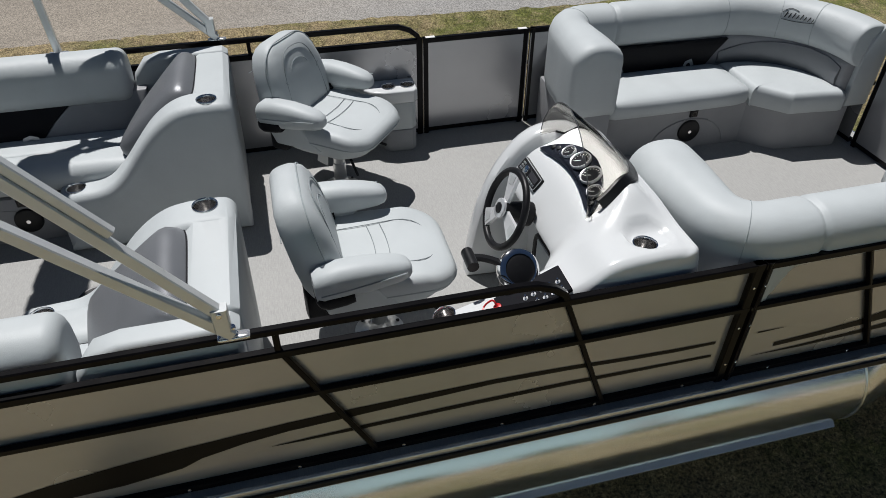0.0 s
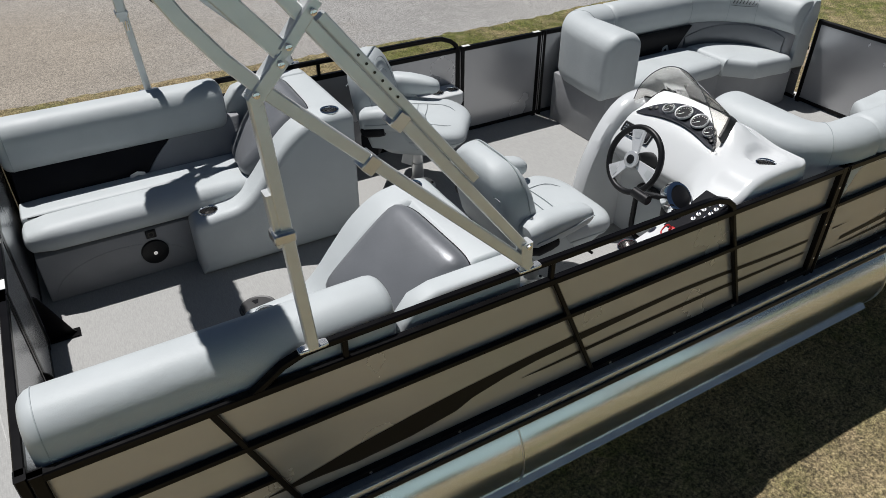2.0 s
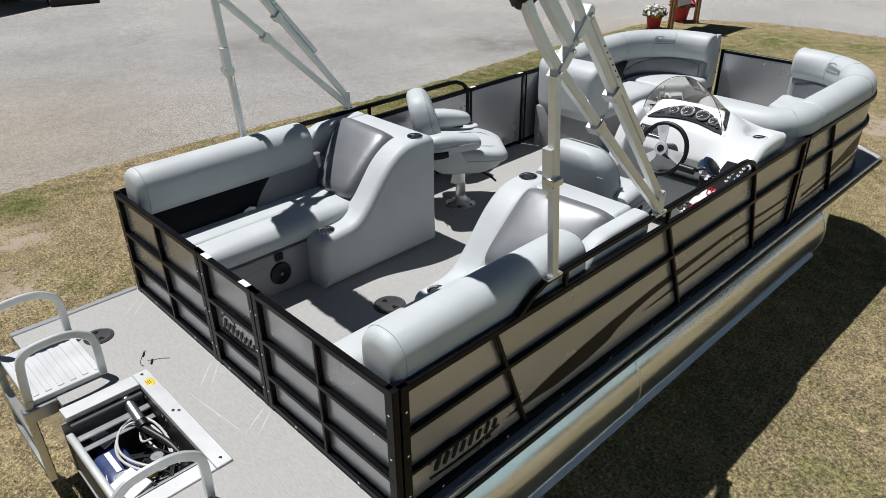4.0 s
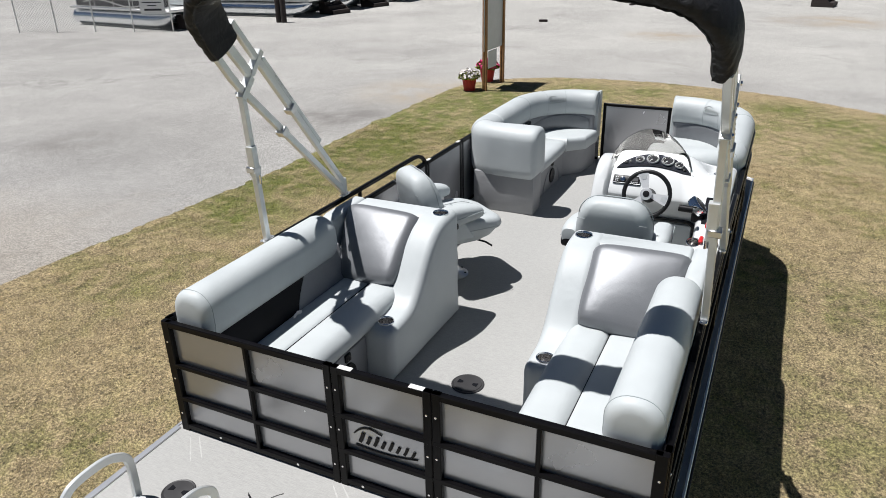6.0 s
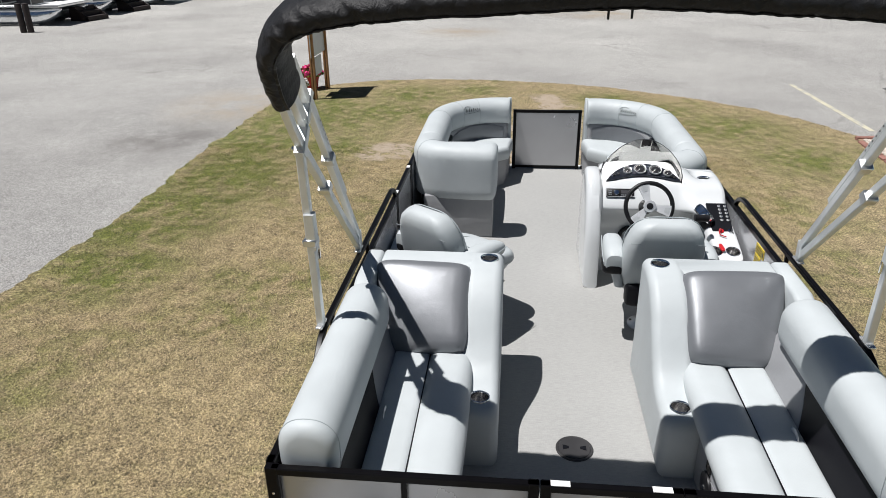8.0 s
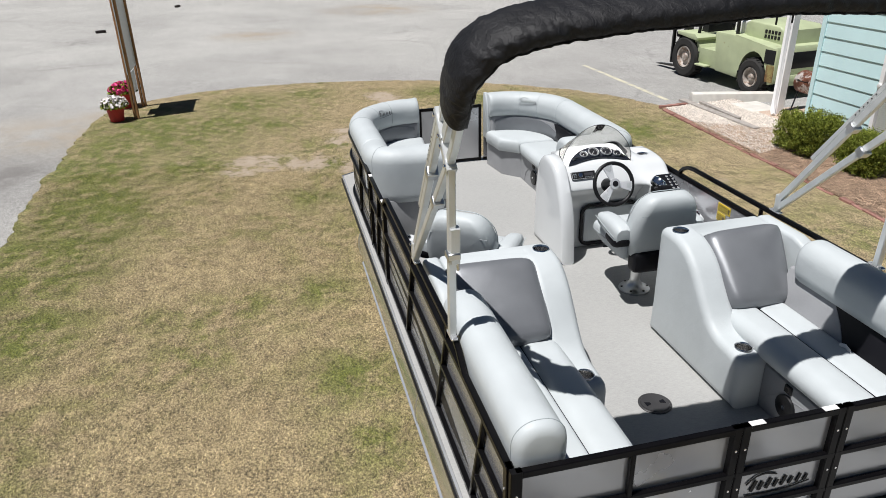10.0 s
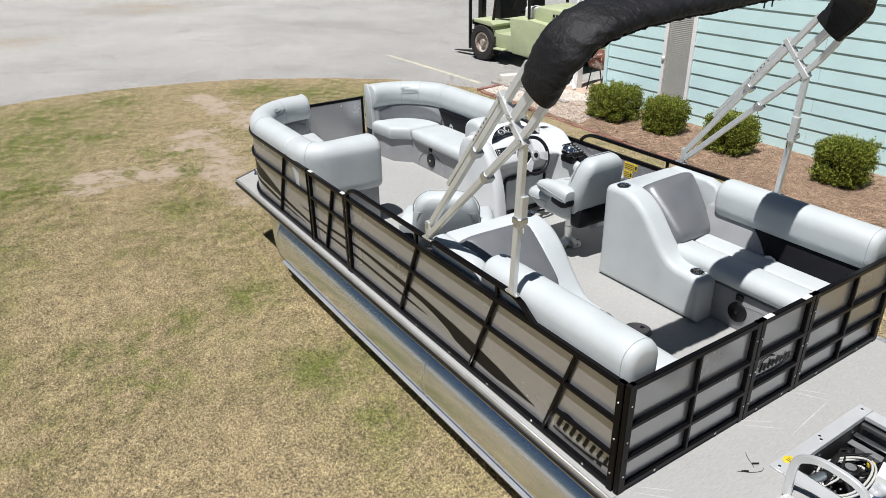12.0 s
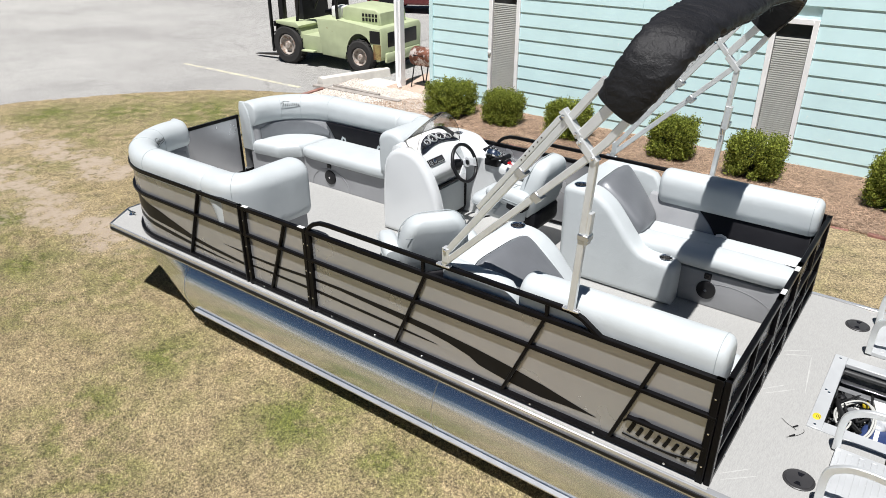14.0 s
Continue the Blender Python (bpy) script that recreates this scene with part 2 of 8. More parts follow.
# ---- materials ----
def material(name, color, rough=0.5, metal=0.0, vary=0.08, scale=6.0, bump=0.0, bump_scale=300.0, coat=0.0, dirt=None, dirt_at=(0.55, 0.75), dirt_scale=2.0, spec=0.5, island=0.0, sheen=0.0, dent=0.0, dent_scale=7.0):
    """A Principled surface with broad and fine variation, a grain and, if given, dirt of another colour."""
    m = bpy.data.materials.new(name)
    m.use_nodes = True
    n, l = m.node_tree.nodes, m.node_tree.links
    p = n["Principled BSDF"]
    p.inputs["Roughness"].default_value, p.inputs["Metallic"].default_value = rough, metal
    p.inputs["Coat Weight"].default_value, p.inputs["Specular IOR Level"].default_value = coat, spec
    p.inputs["Sheen Weight"].default_value = sheen
    co = n.new("ShaderNodeTexCoord").outputs["Object"]
    big = n.new("ShaderNodeTexNoise")
    big.inputs["Scale"].default_value, big.inputs["Detail"].default_value = scale, 6
    l.new(co, big.inputs["Vector"])
    ramp = n.new("ShaderNodeMapRange")
    ramp.inputs["From Min"].default_value, ramp.inputs["From Max"].default_value = 0.3, 0.7
    ramp.inputs["To Min"].default_value, ramp.inputs["To Max"].default_value = 1 - vary, 1 + vary
    l.new(big.outputs[0], ramp.inputs["Value"])
    mul = n.new("ShaderNodeMix")
    mul.data_type, mul.blend_type = "RGBA", "MULTIPLY"
    mul.inputs["Factor"].default_value = 1
    mul.inputs["A"].default_value = (*color, 1)
    l.new(ramp.outputs[0], mul.inputs["B"])
    out = mul.outputs["Result"]
    if island:
        geo = n.new("ShaderNodeNewGeometry")
        hsv = n.new("ShaderNodeHueSaturation")
        r2 = n.new("ShaderNodeMapRange")
        r2.inputs["To Min"].default_value, r2.inputs["To Max"].default_value = 1 - island, 1 + island
        l.new(geo.outputs["Random Per Island"], r2.inputs["Value"])
        l.new(r2.outputs[0], hsv.inputs["Value"])
        l.new(out, hsv.inputs["Color"])
        out = hsv.outputs[0]
    if dirt:
        dn = n.new("ShaderNodeTexNoise")
        dn.inputs["Scale"].default_value, dn.inputs["Detail"].default_value, dn.inputs["Roughness"].default_value = dirt_scale, 8, 0.65
        l.new(co, dn.inputs["Vector"])
        dr = n.new("ShaderNodeMapRange")
        dr.inputs["From Min"].default_value, dr.inputs["From Max"].default_value = dirt_at
        l.new(dn.outputs[0], dr.inputs["Value"])
        mix = n.new("ShaderNodeMix")
        mix.data_type = "RGBA"
        l.new(dr.outputs[0], mix.inputs["Factor"])
        l.new(out, mix.inputs["A"])
        mix.inputs["B"].default_value = (*dirt, 1)
        out = mix.outputs["Result"]
    l.new(out, p.inputs["Base Color"])
    rr = n.new("ShaderNodeMapRange")
    rr.inputs["To Min"].default_value, rr.inputs["To Max"].default_value = rough * 0.8, min(1, rough * 1.2)
    l.new(big.outputs[0], rr.inputs["Value"])
    l.new(rr.outputs[0], p.inputs["Roughness"])
    if bump:
        g = n.new("ShaderNodeTexNoise")
        g.inputs["Scale"].default_value, g.inputs["Detail"].default_value = bump_scale, 3
        l.new(co, g.inputs["Vector"])
        b = n.new("ShaderNodeBump")
        b.inputs["Strength"].default_value, b.inputs["Distance"].default_value = bump, 0.004
        l.new(g.outputs[0], b.inputs["Height"])
        l.new(b.outputs[0], p.inputs["Normal"])
        if dent:
            # Slack and dimples of a stuffed cover
            w = n.new("ShaderNodeTexNoise")
            w.inputs["Scale"].default_value, w.inputs["Detail"].default_value, w.inputs["Distortion"].default_value = dent_scale, 3, 0.8
            l.new(co, w.inputs["Vector"])
            d = n.new("ShaderNodeBump")
            d.inputs["Strength"].default_value, d.inputs["Distance"].default_value = dent, 0.02
            l.new(w.outputs[0], d.inputs["Height"])
            l.new(d.outputs[0], b.inputs["Normal"])
    return m


vinyl = material("light_vinyl", (0.488, 0.522, 0.53), 0.5, vary=0.04, scale=5, bump=0.18, bump_scale=420, spec=0.4, dent=0.13)
vinyl_grey = material("grey_vinyl", (0.28, 0.285, 0.295), 0.5, vary=0.06, scale=6, bump=0.15, bump_scale=420, dent=0.2)
vinyl_silver = material("silver_vinyl", (0.2, 0.209, 0.222), 0.4, metal=0.35, dent=0.1, vary=0.05, scale=6, bump=0.15, bump_scale=380)
vinyl_black = material("black_vinyl", (0.006, 0.006, 0.008), 0.5, vary=0.2, scale=8, bump=0.15, bump_scale=420, spec=0.2)
seam_dark = material("sunken_seam", (0.25, 0.28, 0.29), 0.7, vary=0.1)
stitch = material("stitched_seam", (0.37, 0.41, 0.42), 0.6, vary=0.1)
black_rail = material("black_rail_paint", (0.004, 0.0037, 0.0042), 0.3, vary=0.2, scale=10, spec=0.13)
panel_grey = material("panel_paint", (0.455, 0.46, 0.475), 0.26, metal=0.62, vary=0.04, scale=3, bump=0.02, bump_scale=40)
decal_black = material("decal_black", (0.006, 0.0055, 0.0055), 0.4, vary=0.15, spec=0.2)
alu = material("aluminium", (0.66, 0.67, 0.67), 0.3, metal=1.0, vary=0.06, scale=12, bump=0.05, bump_scale=120)
alu_trim = material("aluminium_trim", (0.78, 0.79, 0.8), 0.3, metal=1.0, vary=0.05, scale=9)
alu_paint = material("satin_aluminium", (0.72, 0.74, 0.735), 0.33, metal=0.5, vary=0.05, scale=14, bump=0.03, bump_scale=200)
silver_paint = material("silver_paint", (0.78, 0.79, 0.8), 0.28, metal=0.35, vary=0.03)
cup_steel = material("cup_steel", (0.6, 0.59, 0.58), 0.22, metal=1.0, vary=0.3, scale=45)
bright_steel = material("bright_steel", (0.8, 0.8, 0.79), 0.16, metal=0.75, vary=0.05, scale=60)
chrome = material("chrome", (0.85, 0.85, 0.85), 0.07, metal=1.0, vary=0.02)
steel_dark = material("dark_steel", (0.05, 0.045, 0.04), 0.3, metal=0.6, vary=0.2)
gel = material("white_gelcoat", (0.65, 0.67, 0.675), 0.2, vary=0.02, scale=3, coat=0.5)
plastic_black = material("black_plastic", (0.009, 0.009, 0.01), 0.4, vary=0.2, scale=20, bump=0.1, bump_scale=300, spec=0.3)
fabric_black = material("black_canvas", (0.011, 0.011, 0.0125), 0.56, vary=0.3, scale=7, bump=0.35, bump_scale=420, spec=0.3, dent=0.3, dent_scale=30)
red_plastic = material("red_plastic", (0.5, 0.01, 0.015), 0.35, vary=0.1)
white_print = material("white_print", (0.75, 0.75, 0.73), 0.5, vary=0.03)
yellow_print = material("yellow_print", (0.75, 0.52, 0.02), 0.5, vary=0.05)
dark_print = material("dark_print", (0.03, 0.03, 0.035), 0.5, vary=0.1)

# ---- ground ----
def lie(y):
    """The lawn falls gently towards the house."""
    return (0.012 if y > 0 else 0.015) * max(-7.0, min(5.0, y))


bm = B()
xs, ys = (-260, -20, 0, 20, 60, 400), (-300, -30, -7, 0, 5, 30, 300)
grid = [[bm.verts.new((x, y, lie(y) - 0.035)) for x in xs] for y in ys]
for r, q in zip(grid, grid[1:]):
    for i in range(len(xs) - 1):
        bm.faces.new((r[i], r[i + 1], q[i + 1], q[i]))


def nodes_of(name, rough):
    m = bpy.data.materials.new(name)
    m.use_nodes = True
    n, l = m.node_tree.nodes, m.node_tree.links
    n["Principled BSDF"].inputs["Roughness"].default_value = rough
    return m, n, l, n["Principled BSDF"], n.new("ShaderNodeTexCoord").outputs["Object"]


def noise_node(n, l, co, scale, detail=5, rough=0.55):
    t = n.new("ShaderNodeTexNoise")
    t.inputs["Scale"].default_value, t.inputs["Detail"].default_value, t.inputs["Roughness"].default_value = scale, detail, rough
    l.new(co, t.inputs["Vector"])
    return t.outputs[0]


def ranged(n, l, value, a, b, lo=0.0, hi=1.0):
    r = n.new("ShaderNodeMapRange")
    for key, v in zip(("From Min", "From Max", "To Min", "To Max"), (a, b, lo, hi)):
        r.inputs[key].default_value = v
    l.new(value, r.inputs["Value"])
    return r.outputs[0]


def mixed(n, l, factor, a, b, mode="MIX"):
    x = n.new("ShaderNodeMix")
    x.data_type, x.blend_type = "RGBA", mode
    for key, v in (("Factor", factor), ("A", a), ("B", b)):
        if isinstance(v, (tuple, float, int)):
            x.inputs[key].default_value = (*v, 1) if isinstance(v, tuple) else v
        else:
            l.new(v, x.inputs[key])
    return x.outputs["Result"]


def sums(n, l, op, a, b):
    x = n.new("ShaderNodeMath")
    x.operation, x.use_clamp = op, op != "ADD"
    for i, v in enumerate((a, b)):
        if isinstance(v, (float, int)):
            x.inputs[i].default_value = v
        else:
            l.new(v, x.inputs[i])
    return x.outputs[0]


def near(n, l, co, at, r0, r1):
    """One at a place, falling to nothing at r1 from it."""
    d = n.new("ShaderNodeVectorMath")
    d.operation = "DISTANCE"
    l.new(co, d.inputs[0])
    d.inputs[1].default_value = at
    return ranged(n, l, d.outputs["Value"], r0, r1, 1.0, 0.0)


def bumped(n, l, p, height, strength, distance):
    b = n.new("ShaderNodeBump")
    b.inputs["Strength"].default_value, b.inputs["Distance"].default_value = strength, distance
    l.new(height, b.inputs["Height"])
    l.new(b.outputs[0], p.inputs["Normal"])


asphalt, n, l, p, co = nodes_of("worn_asphalt", 0.92)
grit = sums(n, l, "ADD", ranged(n, l, noise_node(n, l, co, 150, 2, 0.6), 0.4, 0.6, 0.0, 0.5), ranged(n, l, noise_node(n, l, co, 62, 3, 0.7), 0.4, 0.6, 0.0, 0.5))
broad = noise_node(n, l, co, 0.16, 6)
patch = noise_node(n, l, co, 0.75, 8, 0.7)
c = mixed(n, l, ranged(n, l, broad, 0.35, 0.65), (0.262, 0.255, 0.242), (0.335, 0.328, 0.31))
c = mixed(n, l, ranged(n, l, patch, 0.6, 0.76, 0, 0.45), c, (0.18, 0.176, 0.168))
c = mixed(n, l, 1.0, c, ranged(n, l, noise_node(n, l, co, 5.5, 8, 0.7), 0.38, 0.62, 0.93, 1.07), "MULTIPLY")
pale = noise_node(n, l, co, 0.4, 7, 0.68)
c = mixed(n, l, ranged(n, l, pale, 0.42, 0.68, 0, 0.55), c, (0.4, 0.39, 0.37))
c = mixed(n, l, 1.0, c, ranged(n, l, grit, 0.15, 0.85, 0.45, 1.52), "MULTIPLY")
newer = sums(n, l, "ADD", near(n, l, co, (1.5, 8.0, 0), 2.5, 6.5), sums(n, l, "MULTIPLY", sums(n, l, "SUBTRACT", broad, 0.5), 0.8))
c = mixed(n, l, ranged(n, l, newer, 0.2, 0.75, 0, 0.3), c, (0.72, 0.72, 0.74), "MULTIPLY")
sandy = sums(n, l, "ADD", near(n, l, co, (-1.0, 7.0, 0), 1.5, 6.5), sums(n, l, "MULTIPLY", sums(n, l, "SUBTRACT", patch, 0.5), 0.9))
c = mixed(n, l, ranged(n, l, sandy, 0.25, 0.95, 0, 0.8), c, (1.0, 0.88, 0.73), "MULTIPLY")
c = mixed(n, l, near(n, l, co, (34, 4, 0), 14, 24), c, mixed(n, l, 1.0, c, (1.17, 1.17, 1.16), "MULTIPLY"))
wave = n.new("ShaderNodeTexVoronoi")
wave.feature = "DISTANCE_TO_EDGE"
wave.inputs["Scale"].default_value = 0.22
warp = n.new("ShaderNodeVectorMath")
warp.operation = "ADD"
wob = n.new("ShaderNodeTexNoise")
wob.inputs["Scale"].default_value, wob.inputs["Detail"].default_value = 1.3, 6
l.new(co, wob.inputs["Vector"])
l.new(co, warp.inputs[0])
l.new(wob.outputs["Color"], warp.inputs[1])
l.new(warp.outputs[0], wave.inputs["Vector"])
crack = sums(n, l, "MULTIPLY", ranged(n, l, wave.outputs["Distance"], 0.0, 0.012, 1.0, 0.0), ranged(n, l, noise_node(n, l, co, 0.3, 3), 0.5, 0.62, 0, 0.5))
c = mixed(n, l, crack, c, (0.13, 0.125, 0.115))
for at, r0, r1 in (((23.5, 2.3, 0), 0.3, 1.8), ((5.75, 9.6, 0), 0.1, 1.0), ((11.9, 5.6, 0), 0.4, 2.2), ((30, -3, 0), 0.5, 3), ((9.2, 6.3, 0), 0.2, 1.6)):
    m_ = sums(n, l, "MULTIPLY", near(n, l, co, at, r0, r1), ranged(n, l, patch, 0.38, 0.6))
    c = mixed(n, l, m_, c, (0.33, 0.28, 0.215) if at[0] > 10 else (0.16, 0.15, 0.14))
l.new(c, p.inputs["Base Color"])
bumped(n, l, p, grit, 0.5, 0.006)
ground = solid("ground", bm, asphalt, "", "", kind="structure")

LAWN = [(-16, 5.4), (-6, 5.4), (-2, 5.38), (-0.6, 5.4), (0.4, 5.42), (1.6, 5.42), (3.2, 5.36), (4.8, 5.26), (6.4, 5.22), (8.0, 5.34), (10, 5.34), (11.6, 5.33), (12.9, 5.2), (13.8, 4.6), (14.4, 3.6), (14.7, 2.4),
        (14.75, 1.0), (14.5, -0.8), (14.0, -2.1), (13.1, -3.6), (11.9, -4.85), (10.6, -5.6), (9.6, -6.2), (9.0, -8.2), (-16, -8.2)]
border = [(p.x, p.y) for p in smooth_line([(x, y, 0) for x, y in LAWN[:23]], 26)] + LAWN[23:]
border = [(x + 0.07 * noise.noise((x * 2.1, y * 2.1, 0)) + 0.06 * noise.noise((x * 8, y * 8, 3)), y + 0.06 * noise.noise((x * 2.3, y * 2.3, 5)) + 0.06 * noise.noise((x * 7, y * 7, 8)) + 0.03 * noise.noise((x * 25, y * 25, 1))) for x, y in border]
bm = B()
top = [bm.verts.new((x, y, lie(y))) for x, y in border]
low = [bm.verts.new((x * 1.002, y * 1.004, lie(y) - 0.06)) for x, y in border]
lid = bm.faces.new(top)
for i in range(len(top)):
    j = (i + 1) % len(top)
    bm.faces.new((top[i], low[i], low[j], top[j]))
bmesh.ops.triangulate(bm, faces=[lid])
# Two worn wheel tracks ahead of the bow, and scattered bare spots
BARE = [((x, -0.45 - 0.055 * (12.3 - x) + 0.06 * math.sin(x * 5), 0), 0.1, 0.7) for x in (12.9, 12.3, 11.6, 10.95, 10.3, 9.7, 9.1)]
BARE += [((x, 0.6 + 0.09 * math.sin(x * 4), 0), 0.1, 0.72) for x in (10.4, 9.8, 9.25, 8.7, 8.2, 7.6, 7.0)]
BARE += [((8.75, 2.3, 0), 0.1, 0.85), ((8.8, 1.6, 0), 0.1, 0.8), ((0.0, 4.2, 0), 0.0, 0.5), ((-0.3, 3.3, 0), 0.0, 0.6), ((9.2, 5.5, 0), 0.0, 0.4)]
LUSH = [((11.6, 4.3, 0), 0.6, 1.8), ((9.4, 4.7, 0), 0.6, 1.6), ((7.4, 4.6, 0), 0.6, 1.5), ((5.6, 4.7, 0), 0.5, 1.3), ((4.2, 4.5, 0), 0.3, 1.1), ((11.4, 2.9, 0), 0.4, 1.6), ((9.0, 3.3, 0), 0.2, 1.4), ((12.9, -1.6, 0), 0.2, 1.2), ((9.74, 4.97, 0), 0.1, 0.7), ((11.8, 4.2, 0), 0.2, 1.0), ((7.9, 4.5, 0), 0.3, 1.3), ((6.3, 4.3, 0), 0.2, 1.0), ((6.95, 4.1, 0), 0.1, 1.2), ((4.4, 4.95, 0), 0.1, 0.8), ((5.2, 4.95, 0), 0.2, 0.9), ((6.2, 4.95, 0), 0.2, 1.0), ((7.5, 4.9, 0), 0.2, 1.1), ((8.9, 4.5, 0), 0.3, 1.5), ((10.8, 3.7, 0), 0.4, 2.2), ((10.4, 4.7, 0), 0.3, 1.3), ((13.0, 2.5, 0), 0.3, 1.5),
        ((13.6, 1.2, 0), 0.2, 0.9), ((11.2, 2.0, 0), 0.1, 1.0), ((8.5, 1.25, 0), 0.1, 0.55), ((8.9, 2.0, 0), 0.0, 0.5), ((7.1, 1.6, 0), 0.0, 0.8), ((12.0, -2.5, 0), 0.2, 1.3), ((10.8, -3.5, 0), 0.3, 1.9), ((9.0, -4.2, 0), 0.3, 1.6), ((0.2, 5.0, 0), 0.1, 0.7), ((2.84, 1.59, 0), 0.1, 0.8), ((2.01, 1.54, 0), 0.0, 0.6), ((4.4, 1.75, 0), 0.0, 0.7)]


def turf_colour(n, l, co):
    """Straw, green and bare earth in patches, alike for the soil and the blades."""
    big, mid = noise_node(n, l, co, 0.55, 5), noise_node(n, l, co, 3.2, 8, 0.75)
    green = sums(n, l, "MULTIPLY", ranged(n, l, big, 0.43, 0.64, 0.05, 0.78), ranged(n, l, mid, 0.42, 0.57))
    for at, r0, r1 in LUSH:
        green = sums(n, l, "MAXIMUM", green, sums(n, l, "MULTIPLY", near(n, l, co, at, r0, r1), ranged(n, l, mid, 0.4, 0.54, 0.25, 0.98)))
    bare = ranged(n, l, noise_node(n, l, co, 0.9, 6, 0.6), 0.68, 0.76, 0, 0.7)
    rag = noise_node(n, l, co, 1.7, 7, 0.65)
    tuft = ranged(n, l, noise_node(n, l, co, 5.5, 6, 0.75), 0.42, 0.54, 0.4, 1.0)
    for at, r0, r1 in BARE:
        bare = sums(n, l, "MAXIMUM", bare, ranged(n, l, sums(n, l, "MULTIPLY", sums(n, l, "MULTIPLY", near(n, l, co, at, r0, r1), tuft), ranged(n, l, rag, 0.3, 0.6)), 0.22, 0.48))
    clump = sums(n, l, "ADD", sums(n, l, "MULTIPLY", noise_node(n, l, co, 44, 4, 0.74), 0.72), sums(n, l, "MULTIPLY", noise_node(n, l, co, 6.5, 5, 0.7), 0.28))
    # Duller grass along the starboard side; its colour also deepens the boat's shadow there
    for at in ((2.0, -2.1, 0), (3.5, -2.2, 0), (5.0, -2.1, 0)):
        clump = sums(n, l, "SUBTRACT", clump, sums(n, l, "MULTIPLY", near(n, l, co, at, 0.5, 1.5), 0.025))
    return green, bare, clump


turf, n, l, p, co = nodes_of("dry_turf", 0.95)
green, bare, clump = turf_colour(n, l, co)
fleck = noise_node(n, l, co, 75, 4, 0.75)
c = mixed(n, l, green, (0.3, 0.235, 0.135), (0.125, 0.138, 0.035))
c = mixed(n, l, 1.0, c, ranged(n, l, fleck, 0.36, 0.64, 0.35, 1.6), "MULTIPLY")
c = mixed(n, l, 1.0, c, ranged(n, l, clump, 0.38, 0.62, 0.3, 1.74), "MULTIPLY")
earth = mixed(n, l, 1.0, mixed(n, l, noise_node(n, l, co, 4, 6), (0.43, 0.355, 0.275), (0.34, 0.27, 0.2)), ranged(n, l, noise_node(n, l, co, 70, 3), 0.3, 0.7, 0.85, 1.15), "MULTIPLY")
c = mixed(n, l, bare, c, earth)
l.new(c, p.inputs["Base Color"])
bumped(n, l, p, fleck, 0.7, 0.02)
lawn = solid("lawn", bm, turf, "", "", kind="structure")

# ---- the boat: deck and floats ----
DECK = 0.775
boat = thing("pontoon_boat", "grey aluminium pontoon boat hull parked on dry grass", "boat", (2.5, 0, 0))
edge = [(-0.74, -1.29), (5.66, -1.29), (5.86, -0.98), (5.86, 0.98), (5.66, 1.29), (-0.74, 1.29)]
well = [(-0.74, 0.345), (-0.385, 0.345), (-0.385, -0.395), (-0.74, -0.395)]
woven, n, l, p, co = nodes_of("woven_deck_vinyl", 0.7)
threads = []
for scale in ((260, 26, 1), (60, 300, 1)):
    mp = n.new("ShaderNodeMapping")
    mp.inputs["Scale"].default_value = scale
    l.new(co, mp.inputs["Vector"])
    threads.append(noise_node(n, l, mp.outputs[0], 1.0, 3, 0.6))
weave = sums(n, l, "ADD", sums(n, l, "MULTIPLY", threads[0], 1.3), sums(n, l, "MULTIPLY", threads[1], 0.7))
c = mixed(n, l, ranged(n, l, weave, 0.78, 1.22), (0.3, 0.3, 0.29), (0.375, 0.374, 0.36))
c = mixed(n, l, ranged(n, l, noise_node(n, l, co, 1.6, 6), 0.35, 0.7, 0, 0.25), c, (0.405, 0.4, 0.385))
l.new(c, p.inputs["Base Color"])
bumped(n, l, p, weave, 0.35, 0.003)
part("deck", prism(B(), edge + well, DECK - 0.03, DECK, "z"), woven, boat)
trim_metal = material("deck_edge_metal", (0.8, 0.81, 0.82), 0.22, metal=0.7, vary=0.05, scale=9)
for y in (-1.297, 1.297):
    part("deck_trim", box(B(), (-0.745, min(y, y * 0.993) - 0.004, DECK - 0.075), (5.66, max(y, y * 0.993) + 0.004, DECK + 0.006), 0.003), trim_metal, boat)
for s_ in (1, -1):
    part("edge_strip", box(B(), (-0.745, min(s_ * 1.262, s_ * 1.298), DECK + 0.001), (-0.015, max(s_ * 1.262, s_ * 1.298), DECK + 0.008), 0.002), trim_metal, boat, "pale metal edge strip")
for y in (-1.307, 1.307):
    part("rub_rail", box(B(), (-0.74, y - 0.006, DECK - 0.055), (5.66, y + 0.006, DECK - 0.025), 0.004), plastic_black, boat)
bow = [(5.66, -1.3), (5.868, -0.98), (5.868, 0.98), (5.66, 1.3)]
part("bow_trim", sweep(B(), [(x, y, DECK - 0.035) for x, y in bow], square(0.02, 0.082, 0.003)), alu_trim, boat)
for i in range(1, 9):
    x = -0.4 + i * 0.72
    part("cross_member", box(B(), (x, -1.2, DECK - 0.11), (x + 0.05, 1.2, DECK - 0.03)), alu, boat)


